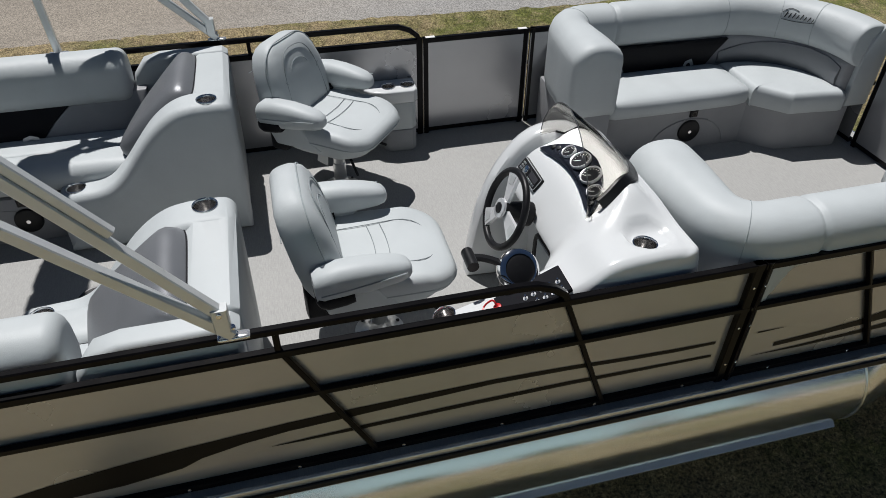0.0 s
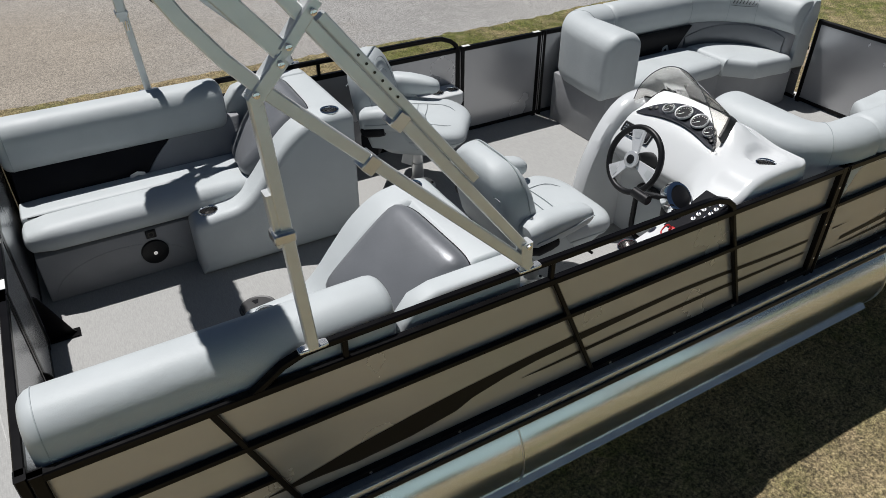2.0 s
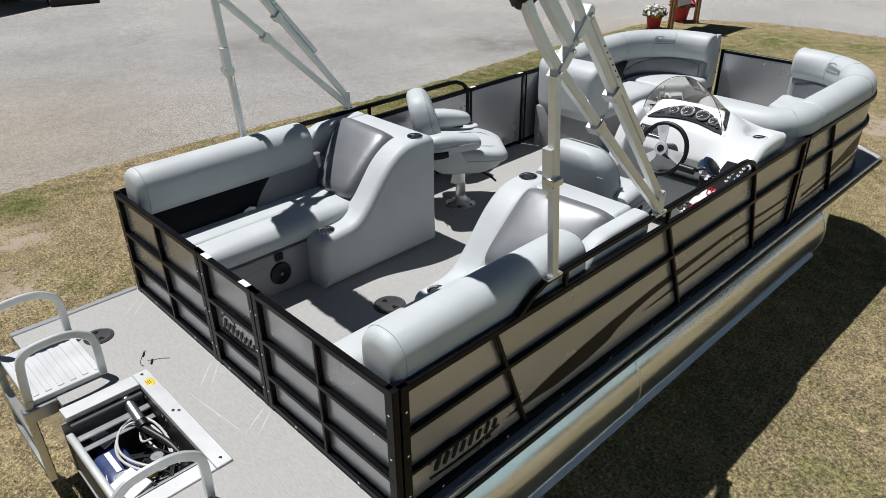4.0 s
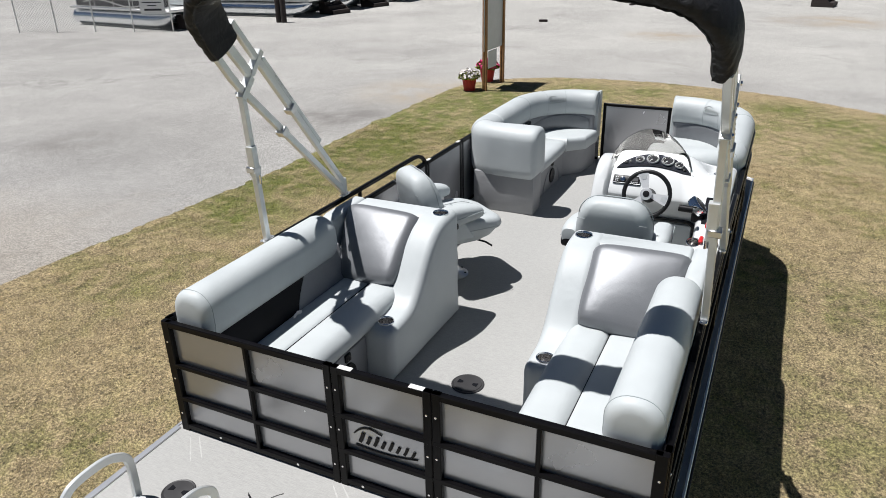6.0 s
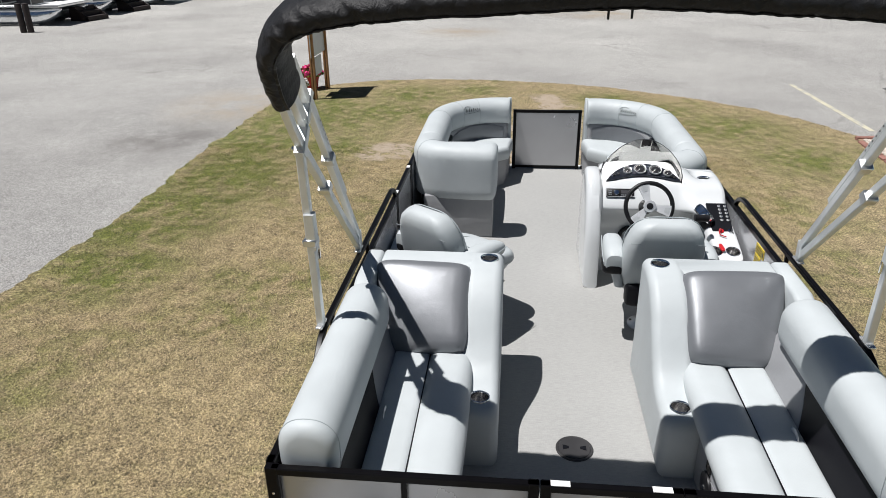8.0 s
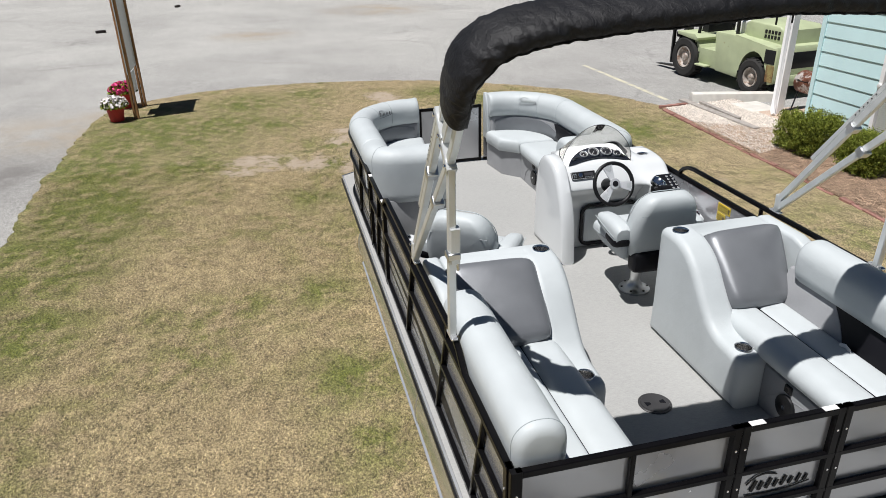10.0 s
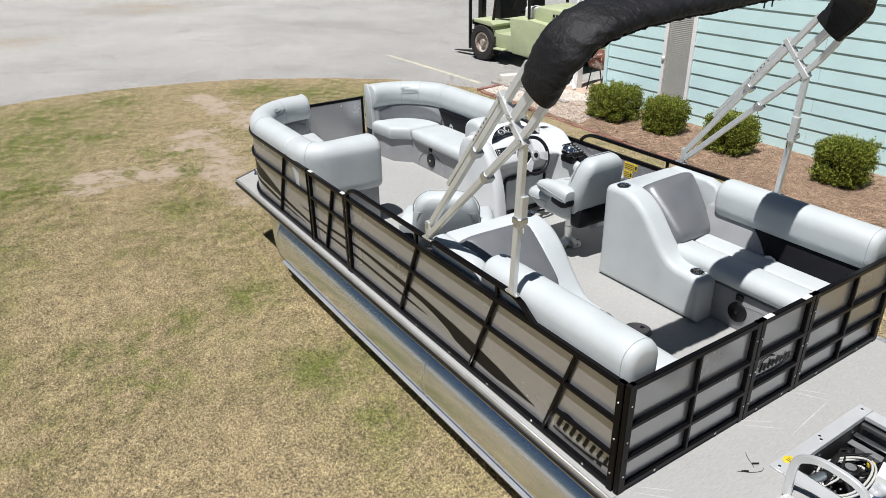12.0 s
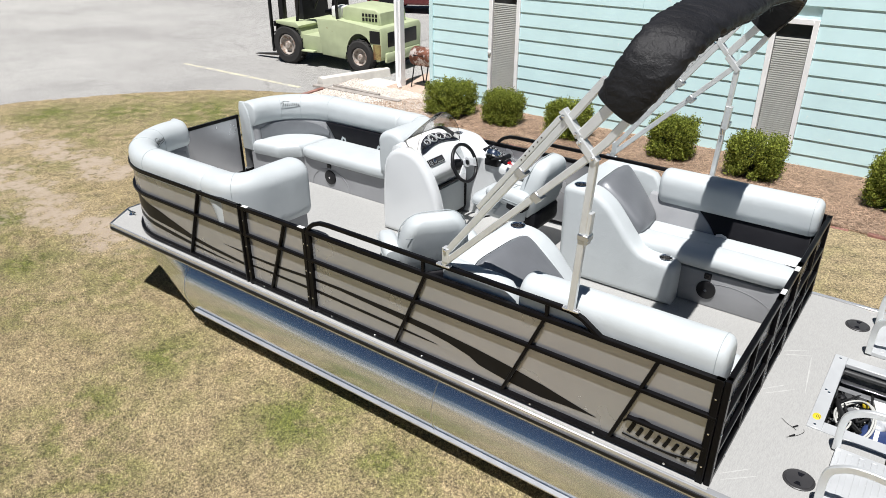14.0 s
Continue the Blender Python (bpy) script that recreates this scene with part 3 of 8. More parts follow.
def float_tube(side):
    """A round float with a raised nose, seams, keel and lifting strake."""
    y0, z0, r, n = side * 0.965, 0.372, 0.318, 40
    rings = []
    for x, k, low, high in ((-0.72, 0.02, 0.02, 0.02), (-0.719, 1, 1, 1), (0.0, 1, 1, 1), (1.81, 1, 1, 1), (4.62, 1, 1, 1), (4.66, 0.985, 0.985, 1), (4.72, 0.93, 0.93, 1), (5.0, 0.68, 0.66, 0.97), (5.3, 0.4, 0.34, 0.93), (5.55, 0.16, 0.06, 0.9), (5.66, 0.05, -0.08, 0.88), (5.68, 0.01, -0.1, 0.86)):
        rings.append([(x, y0 + r * k * math.cos(math.tau * i / n), z0 + r * (high * math.sin(math.tau * i / n) if i <= n // 2 else low * math.sin(math.tau * i / n))) for i in range(n)])
    tube = part("pontoon", loft(B(), rings), alu_float, boat)
    for x in (0.02, 1.81, 4.62):
        ring = [(x, y0 + (r + 0.001) * math.cos(math.tau * i / n), z0 + (r + 0.001) * math.sin(math.tau * i / n)) for i in range(n)]
        part("weld_seam", sweep(B(), ring, circle(0.005, 6), up=(1, 0, 0), close=True), alu_trim, tube)
    part("keel", box(B(), (-0.7, y0 - 0.03, -0.02 + lie(y0)), (4.9, y0 + 0.03, 0.075), 0.006), alu, tube)
    a = radians(-28)
    yy, zz = y0 + side * (r - 0.01) * math.cos(a), z0 + (r - 0.01) * math.sin(a)
    part("strake", prism(B(), [(yy - side * 0.01, zz + 0.004), (yy + side * 0.032, zz - 0.03), (yy + side * 0.03, zz - 0.042), (yy - side * 0.012, zz - 0.062)], -0.6, 4.55, "x"), trim_metal, tube)
    for i in range(9):
        x = -0.4 + i * 0.72
        part("bracket", box(B(), (x - 0.03, y0 - 0.16, z0 + 0.24), (x + 0.08, y0 + 0.16, DECK - 0.105)), alu, tube)


alu_float = material("float_aluminium", (0.78, 0.81, 0.84), 0.2, metal=0.93, vary=0.04, scale=3)
float_tube(1)
float_tube(-1)

# ---- fences ----
Z0, Z1, YF = 0.80, 1.432, 1.24


def fence(label, path, mids=(1.21,), bars=(), posts=(), loop=None, short=(), decals=(), group="fence panels"):
    """A railing panel along a plan path: a metal sheet behind black rails, posts and slanted bars; bars: (top, bottom) lengths along the path."""
    pts = [Vector((x, y, 0)) for x, y in path]
    lens = [0.0]
    for a, b in zip(pts, pts[1:]):
        lens.append(lens[-1] + (b - a).length)

    def on(d, z):
        for i in range(len(pts) - 1):
            if d <= lens[i + 1] or i == len(pts) - 2:
                return pts[i].lerp(pts[i + 1], (d - lens[i]) / (lens[i + 1] - lens[i])) + Vector((0, 0, z))

    f = thing("fence_panel", label, "railing", (pts[0].x, pts[0].y, DECK), group=group)
    d = (pts[-1] - pts[0]).normalized()
    inward = Vector((-d.y, d.x, 0))
    if inward.dot(Vector((2.8, 0, 0)) - (pts[0] + pts[-1]) / 2) < 0:
        inward = -inward
    t = 0.0018
    flip = 1 if d.cross(Vector((0, 0, 1))).dot(inward) > 0 else -1
    part("sheet", sweep(B(), pts, [(0.012 * flip - t, Z0), (0.012 * flip + t, Z0), (0.012 * flip + t, Z1), (0.012 * flip - t, Z1)]), panel_grey, f)
    for z, name in ((Z1, "top_rail"), (Z0 + 0.003, "bottom_rail"), *((z, "mid_rail") for z in mids)):
        part(name, sweep(B(), [p + Vector((0, 0, z)) for p in pts], square(0.032, 0.034, 0.004) if name != "mid_rail" else [(q[0] - 0.005 * flip, q[1]) for q in square(0.026, 0.028, 0.004)]), black_rail, f)
    for a, b in bars:
        part("divider", sweep(B(), [on(a, Z1 - 0.01) - inward * 0.004, on(b, Z0 + 0.01) - inward * 0.004], square(0.026, 0.022, 0.004), up=d), black_rail, f)
    for s, w in posts:
        c = on(s, 0)
        part("post", sweep(B(), [c + Vector((0, 0, DECK)), c + Vector((0, 0, Z1 + 0.017))], square(0.034, w, 0.004), up=d), black_rail, f)
        for z in (Z0 + 0.09, 1.11, Z1 - 0.1):
            part("rivet", disc(B(), c - inward * 0.017 + Vector((0, 0, z)), 0.006, 0.004, 8, -inward, 0.002), chrome, f)
    if loop:
        a, b, h = loop
        pa, pb = on(a, Z1), on(b, Z1)
        u = (pb - pa).normalized()
        up = Vector((0, 0, h))
        line = [pa, pa + u * 0.05 + up * 0.3, pa + u * 0.12 + up * 0.75, pa + u * 0.19 + up * 0.97, pa + u * 0.26 + up, pb - u * 0.2 + up, pb - u * 0.13 + up * 0.95, pb - u * 0.06 + up * 0.7, pb - u * 0.015 + up * 0.35, pb]
        part("grab_rail", sweep(B(), line, square(0.03, 0.03, 0.005)), black_rail, f)
        for k in (0.15, 0.54):
            c = pa.lerp(pb, k)
            part("grab_rail_stay", sweep(B(), [c, c + up], square(0.022, 0.022, 0.003), up=d), black_rail, f)
    for z, a, b in short:
        part("mid_rail", sweep(B(), [on(a, z), on(b, z)], [(q[0] - 0.005 * flip, q[1]) for q in square(0.026, 0.024, 0.004)]), black_rail, f)
    for strip in decals:
        bm = B()
        hi, lo = [], []
        rows = []
        for (a0, h0, l0), (a1, h1, l1) in zip(strip, strip[1:]):
            m = max(1, int((a1 - a0) / 0.03))
            rows += [(a0 + (a1 - a0) * k / m, h0 + (h1 - h0) * k / m, l0 + (l1 - l0) * k / m) for k in range(m)]
        for q, zh, zl in rows + [strip[-1]]:
            e = on(min(q + 0.02, lens[-1]), 0) - on(max(q - 0.02, 0), 0)
            nrm = Vector((e.y, -e.x, 0)).normalized() * (1 if Vector((e.y, -e.x, 0)).dot(inward) > 0 else -1)
            hi.append(bm.verts.new(on(q, zh) + nrm * 0.0085))
            lo.append(bm.verts.new(on(q, zl) + nrm * 0.0085))
        for i in range(len(hi) - 1):
            bm.faces.new((hi[i], hi[i + 1], lo[i + 1], lo[i]))
        part("stripe", bm, decal_black, f, "dark vinyl stripe")
    n = max(2, int(lens[-1] / 0.4))
    for i in range(n):
        c = on((i + 0.5) * lens[-1] / n, Z0 + 0.003) - inward * 0.015
        part("rivet", disc(B(), c, 0.008, 0.004, 8, -inward, 0.002), chrome, f)
    return f


def curve(s):
    """The railing's plan round the bow, from the side to the bow gate."""
    return [(4.3, s * YF), (4.7, s * YF)] + [(x, s * y) for x, y in arc(4.98, YF - 0.75, 0.75, 90, 0, 14)] + [(5.73, s * 0.398)]


def run(x0, rows):
    """Stripe rows given by x along the boat, as lengths along a panel that starts at x0."""
    return [(x - x0, hi, lo) for x, hi, lo in rows]


SPEAR = [(0.655, 0.893, 0.89), (0.85, 0.93, 0.882), (1.01, 0.962, 0.868), (1.25, 0.997, 0.878), (1.46, 1.02, 0.908), (1.48, 1.022, 0.916), (1.54, 1.026, 0.945), (1.7, 1.038, 0.98), (1.86, 1.049, 1.0), (2.04, 1.056, 1.008), (2.4, 1.058, 1.025), (2.67, 1.062, 1.036), (2.92, 1.056, 1.034)]
UNDER = [(1.79, 0.931, 0.93), (1.9, 0.937, 0.925), (2.15, 0.947, 0.926), (2.57, 0.955, 0.932), (2.92, 0.962, 0.938)]
GATE1 = [(2.98, 1.052, 1.028), (3.27, 1.034, 1.012), (3.46, 1.026, 1.005), (3.65, 1.023, 1.006)]
GATE2 = [(2.98, 0.958, 0.934), (3.28, 0.95, 0.93), (3.65, 0.942, 0.926)]
BOW1 = [(3.71, 1.03, 1.014), (3.85, 1.03, 1.02), (3.99, 1.027, 1.026)]
BOW2 = [(3.71, 0.925, 0.902), (3.96, 0.938, 0.912), (4.18, 0.952, 0.922), (4.37, 0.972, 0.934), (4.5, 1.0, 0.945), (4.62, 1.03, 0.956), (4.75, 1.06, 0.966), (4.86, 1.09, 0.975), (4.9, 1.1, 0.978), (5.05, 1.125, 0.99), (5.2, 1.155, 1.03), (5.33, 1.178, 1.1), (5.42, 1.19, 1.186)]
BOW3 = [(3.86, 0.878, 0.877), (4.1, 0.886, 0.872), (4.39, 0.902, 0.878), (4.7, 0.93, 0.895), (5.0, 0.958, 0.92), (5.3, 1.0, 0.955)]
port_aft = fence("long grey side panel in black rails with a raised grab rail", [(0.02, YF), (2.957, YF)], bars=((0.33, 0.54), (1.0, 1.26), (1.86, 2.13)), posts=((0.02, 0.04), (2.917, 0.04)), loop=(0.65, 2.92, 0.105), short=((1.0, 0.03, 0.45),), decals=(run(0.02, SPEAR), run(0.02, UNDER)))
port_gate = fence("grey side gate in black rails with a slanted bar", [(2.961, YF), (3.676, YF)], bars=((0.23, 0.45),), posts=((0.018, 0.034), (0.692, 0.034)), decals=(run(2.966, GATE1), run(2.966, GATE2)))
fence("curved grey bow panel in black rails", [(3.686, YF)] + curve(1), bars=((0.534, 0.764),), posts=((0.018, 0.034), (2.21, 0.04)), decals=(run(3.686, BOW1), run(3.686, BOW2), run(3.686, BOW3)))
fence("plain grey bow gate in a black frame", [(5.735, 0.375), (5.735, -0.375)], mids=(), posts=((0.02, 0.034), (0.73, 0.034)))
fence("curved grey bow panel in black rails", [(3.742, -YF)] + curve(-1), bars=((0.483, 0.743),), posts=((0.02, 0.034), (2.155, 0.04)), decals=(run(3.742, BOW1[1:]), run(3.742, BOW2[1:]), run(3.742, BOW3)))
star_aft = fence("long grey side panel in black rails with a raised grab rail", [(0.02, -YF), (3.735, -YF)], bars=((0.52, 0.75), (1.88, 2.16), (2.9, 3.13)), posts=((0.02, 0.04), (3.695, 0.04)), loop=(0.65, 2.9, 0.105), short=((1.0, 0.03, 0.67),), decals=(run(0.02, SPEAR[:-1] + GATE1), run(0.02, UNDER[:-1] + GATE2)))
stern_port = fence("grey stern panel in black rails", [(0.0, 1.225), (0.0, 0.23)], mids=(1.19, 0.985), bars=((0.5, 0.5),), posts=((0.0, 0.05), (0.975, 0.04)))
stern_gate = fence("grey stern gate in black rails with a dark emblem", [(0.0, 0.226), (0.0, -0.276)], mids=(1.19, 0.985), posts=((0.02, 0.04), (0.482, 0.04)))
stern_star = fence("grey stern panel in black rails", [(0.0, -0.28), (0.0, -1.225)], mids=(1.19, 0.985), bars=((0.475, 0.475),), posts=((0.02, 0.04), (0.945, 0.05)))

for y, panel in ((0.26, stern_port), (-0.31, stern_star)):
    part("gusset", prism(B(), [(0.02, DECK + 0.004), (0.15, DECK + 0.004), (0.13, DECK + 0.03), (0.04, DECK + 0.26), (0.02, DECK + 0.28)], y - 0.004, y + 0.004, "y"), black_rail, panel, "black triangular gusset")
    part("gusset_foot", box(B(), (0.02, y - 0.035, DECK + 0.002), (0.16, y + 0.035, DECK + 0.008), 0.002), black_rail, panel)

# ---- stern lounges ----
def bore(ob, at, r, depth, axis=(0, 0, 1)):
    """Cuts a round pocket into a part."""
    up = Vector(axis).normalized()
    base = PLACED[ob]
    hole = disc(B(), Vector(at) - up * depth, r, depth + 0.05, 28, axis)
    hole.transform(base.inverted())
    cutter, host = new("pocket", mesh_of("pocket", hole, [])), new("host", ob.data)
    mod = host.modifiers.new("pocket", "BOOLEAN")
    mod.operation, mod.object, mod.solver, mod.use_self = "DIFFERENCE", cutter, "EXACT", True
    me = bpy.data.meshes.new_from_object(host.evaluated_get(bpy.context.evaluated_depsgraph_get()))
    bpy.data.objects.remove(cutter)
    bpy.data.objects.remove(host)
    me.name = ob.name
    me.shade_smooth()
    me.set_sharp_from_angle(angle=radians(38))
    ob.data = me


def cup_holder(at, parent, r=0.05, axis=(0, 0, 1), host=None):
    """A polished rim over a deep steel well."""
    if host:
        bore(host, at, r * 0.94, 0.075, axis)
    c = part("cup_holder", turned(B(), at, [(r * 1.07, -0.004), (r * 1.07, 0.003), (r * 1.02, 0.0075), (r * 0.94, 0.0085), (r * 0.87, 0.004), (r * 0.85, -0.006)], 32, axis), chrome, parent, "polished steel cup holder")
    part("well", turned(B(), at, [(r * 0.855, -0.003), (r * 0.83, -0.06), (r * 0.76, -0.068), (r * 0.3, -0.069), (0, -0.069)], 28, axis), cup_steel, c, "deep dark steel well")
    return c


def stern_lounge(s):
    """A lounge with a console arm, a reclined pad, a side back along the railing, and a seat."""
    f = thing("stern_lounge", "light grey vinyl lounge with silver reclined pad and black side insert", "lounge seat", (0.9, s * 0.8, DECK), group="stern lounges")

    def Y(a, b):
        return min(s * a, s * b), max(s * a, s * b)

    def sloped(bm):
        """Leans a panel outwards towards its top."""
        for v in bm.verts:
            v.co.y += s * (v.co.z - 1.34) * 0.42
        return bm

    y0, y1 = Y(0.575, 1.2)
    base = part("base", box(B(), (0.06, y0, DECK), (1.4, y1, 1.05), 0.01, seg=2), vinyl_grey, f, "grey vinyl seat base")
    speaker = part("speaker", disc(B(), (0.615, s * 0.577, 0.912), 0.072, 0.018, 28, (0, -s, 0), 0.012), plastic_black, base, "round black loudspeaker grille")
    part("badge", disc(B(), (0.615, s * 0.5585, 0.912), 0.011, 0.004, 12, (0, -s, 0)), chrome, speaker)
    latch = part("latch", box(B(), (0.59, s * 0.57 - 0.008, 1.0), (0.644, s * 0.57 + 0.008, 1.048), 0.004), plastic_black, base)
    part("latch_ring", turned(B(), (0.617, s * 0.563, 1.024), [(0.016, 0), (0.016, 0.004), (0.011, 0.004)], 14, (0, -s, 0)), steel_dark, latch)
    part("seam", sweep(B(), [(0.45 + 0.36 * math.cos(t), s * 0.5745, DECK + 0.01 + 0.2 * math.sin(t)) for t in [math.pi * i / 18 for i in range(19)]], circle(0.0022, 5), up=(0, 1, 0)), vinyl_grey, base)
    y0, y1 = Y(0.545, 0.775)
    seat = part("seat_cushion", cushion(B(), (0.05, y0, 1.065), (1.3, y1, 1.2), 0.062, 0.012, 8), vinyl, f)
    y0, y1 = Y(0.77, 0.965)
    part("seat_cushion", cushion(B(), (0.05, y0, 1.05), (1.29, y1, 1.187), 0.022, 0.006, 8), vinyl, f)
    part("seam", sweep(B(), [(0.08, s * 0.772, 1.176), (1.25, s * 0.772, 1.176)], circle(0.004, 6)), vinyl_black, seat, "dark gap between cushions")
    part("pull_loop", sweep(B(), [(0.62, s * 0.925, 1.17), (0.63, s * 0.925, 1.2), (0.66, s * 0.925, 1.21), (0.69, s * 0.925, 1.2), (0.7, s * 0.925, 1.17)], square(0.022, 0.003, 0.001), up=(0, 1, 0)), white_print, f, "white pull loop")
    prof = rounded(0.235, 0.282, 0.105, 7)
    side = part("side_back", padded(B(), [(0.035, s * 1.1, 1.445), (0.3, s * 1.1, 1.445), (0.7, s * 1.1, 1.445), (1.0, s * 1.1, 1.445), (1.23, s * 1.1, 1.445)], prof, 0.05), vinyl, f)
    ring = [(0.085, s * (1.1 + q[0] * 1.003), 1.445 + q[1] * 1.003) for q in prof]
    part("piping", sweep(B(), ring, circle(0.0022, 5), up=(1, 0, 0), close=True), stitch, side)
    insert = [(0.06, 1.1), (0.66, 1.1), (0.705, 1.16), (0.745, 1.21), (0.79, 1.255), (0.845, 1.3), (0.91, 1.34), (0.91, 1.37), (0.06, 1.37)]
    part("side_insert", sloped(prism(B(), insert, *Y(1.03, 1.17), "y", 0.008, 2)), vinyl_black, f, "black vinyl side insert")
    insert = [(0.665, 1.1), (1.3, 1.1), (1.3, 1.37), (0.915, 1.37), (0.915, 1.34), (0.85, 1.3), (0.795, 1.255), (0.75, 1.21), (0.71, 1.16)]
    part("side_insert", sloped(prism(B(), insert, *Y(1.03, 1.17), "y", 0.008, 2)), vinyl_grey, f, "grey vinyl side insert")
    arm = [(0.82, DECK), (1.775, DECK), (1.785, 1.5), (1.775, 1.525), (1.755, 1.53), (1.6, 1.53), (1.52, 1.515), (1.44, 1.475), (1.36, 1.41), (1.28, 1.32), (1.2, 1.225), (1.13, 1.16), (1.06, 1.128), (0.98, 1.12), (0.88, 1.115), (0.84, 1.1), (0.82, 1.06)]
    bend = [(1.784, 1.47), (1.781, 1.49), (1.773, 1.507), (1.759, 1.52), (1.74, 1.528), (1.715, 1.531), (1.66, 1.531)] + [(p.x, p.z) for p in smooth_line([(x, 0, z) for x, z in arm[5:-3]], 4)] + [(0.87, 1.112), (0.85, 1.103), (0.835, 1.088), (0.825, 1.068), (0.82, 1.045)]
    body = soft_slab(B(), [(0.82, DECK), (1.1, DECK), (1.4, DECK), (1.775, DECK), (1.779, 1.0), (1.782, 1.3)] + bend + [(0.82, 0.95), (0.82, 0.85)], *Y(0.395, 0.605), 0.05, 6)
    wedge = [(1.3, DECK), (1.768, DECK), (1.778, 1.5), (1.75, 1.524), (1.62, 1.524), (1.5, 1.45), (1.26, 1.18)]
    body = prism(body, wedge, *Y(0.5, 1.1), "y", 0.02, 3)
    fill = [(1.225, DECK), (1.766, DECK), (1.776, 1.5), (1.748, 1.523), (1.4, 1.523), (1.31, 1.5), (1.245, 1.42), (1.23, 1.3)]
    body = prism(body, fill, *Y(1.1, 1.205), "y", 0.025, 3)
    body = part("body", body, vinyl, f)
    # The reclined pad
    pts = [(1.185, s * 0.57, 1.185), (1.24, s * 1.03, 1.12), (1.61, s * 1.135, 1.52), (1.595, s * 0.555, 1.515)]
    bm, rim = pillow(B(), pts, 0.085, 0.03)
    pad = part("reclined_pad", bm, vinyl_silver, f, "silver pearl vinyl reclined pad", sharp=60)
    part("piping", sweep(B(), rim, circle(0.0032, 5), up=(-0.6, 0, 0.7), close=True), vinyl_black, pad)
    cup_holder((1.665, s * 0.478, 1.529), f, 0.05, host=body)
    cup_holder((0.925, s * 0.492, 1.114), f, 0.05, host=body)
    f.scale.z = 1.025
    return f


for s in (1, -1):
    stern_lounge(s)


# ---- bow lounges ----
def bow_lounge(s, xb):
    f = thing("bow_lounge", "light grey vinyl corner lounge round the bow railing", "lounge seat", (4.7, s * 0.85, DECK), group="bow lounges")

    def inset(d, x0=3.9):
        r = 0.75 - d
        return [(x0, s * (YF - d)), (4.3, s * (YF - d)), (4.7, s * (YF - d))] + [(x, s * y) for x, y in arc(4.98, YF - 0.75, r, 90, 0, 12)] + [(4.98 + r, s * 0.41)]

    foot = [(xb + 0.09, s * 0.62), (5.0, s * 0.615), (5.175, s * 0.45), (5.57, s * 0.4)] + inset(0.12)[:0:-1] + [(xb + 0.09, s * (YF - 0.12))]
    base = part("base", prism(B(), foot, DECK, 1.06, "z", 0.006, 1), vinyl_grey, f, "grey vinyl seat base")
    speaker = part("speaker", disc(B(), (4.61, s * 0.622, 0.9), 0.078, 0.02, 28, (0, -s, 0), 0.012), plastic_black, base, "round black loudspeaker grille")
    part("badge", disc(B(), (4.61, s * 0.6005, 0.9), 0.011, 0.004, 12, (0, -s, 0)), chrome, speaker)
    latch = part("latch", box(B(), (4.59, s * 0.612 - 0.008, 1.0), (4.645, s * 0.612 + 0.008, 1.048), 0.004), plastic_black, base)
    part("latch_ring", turned(B(), (4.617, s * 0.604, 1.024), [(0.016, 0), (0.016, 0.004), (0.011, 0.004)], 14, (0, -s, 0)), steel_dark, latch)
    part("seam", sweep(B(), [(4.61 + 0.27 * math.cos(t), s * 0.614, DECK + 0.01 + 0.2 * math.sin(t)) for t in [math.pi * i / 18 for i in range(19)]], circle(0.004, 5), up=(0, 1, 0)), vinyl_grey, base)
    seat = part("seat_cushion", cushion(B(), (xb + 0.12, min(s * 0.565, s * 1.0), 1.05), (4.98, max(s * 0.565, s * 1.0), 1.185), 0.055, 0.01, 8), vinyl, f)
    corner = [(4.985, s * 0.575), (5.01, s * 0.57), (5.15, s * 0.425), (5.18, s * 0.405), (5.35, s * 0.39), (5.5, s * 0.37), (5.535, s * 0.38), (5.55, s * 0.42), (5.545, s * 0.55), (5.5, s * 0.69), (5.42, s * 0.81), (5.3, s * 0.91), (5.16, s * 0.98), (5.0, s * 1.0), (4.985, s * 0.99)]
    corner = [(p.x, p.y) for p in smooth_line([(x, y, 0) for x, y in corner], 2)]
    part("seat_cushion", seat_pad(B(), corner, 1.05, 1.183, 0.05, 0.01), vinyl, f)
    for x in (4.2, 4.72):
        part("pull_loop", sweep(B(), [(x, s * 0.985, 1.175), (x + 0.01, s * 0.985, 1.2), (x + 0.04, s * 0.985, 1.21), (x + 0.06, s * 0.985, 1.175)], square(0.022, 0.003, 0.001), up=(0, 1, 0)), stitch, f, "grey pull loop")
    # One back that runs across the aft end, round the corner and along the railing to the bow gate
    line = [(xb, s * 0.492), (xb, s * 0.7), (xb, s * 0.85)] + [(xb + 0.17 * (1 - math.cos(radians(a))), s * (0.945 + 0.17 * math.sin(radians(a)))) for a in (0, 18, 36, 54, 72, 90)] + inset(0.125, xb + 0.31)
    pts = [Vector((x, y, 0)) for x, y in line]
    prof = rounded(0.255, 0.275, 0.115, 8)
    ends = [(i, r) for i, r in enumerate((0.07, 0.055, 0.035, 0.018, 0.006, 0.0))]
    rings, k = [], 0
    total = sum((q - p).length for p, q in zip(pts, pts[1:]))

    def at(d):
        for p, q in zip(pts, pts[1:]):
            g = (q - p).length
            if d <= g or q is pts[-1]:
                return p + (q - p) * (d / g)
            d -= g

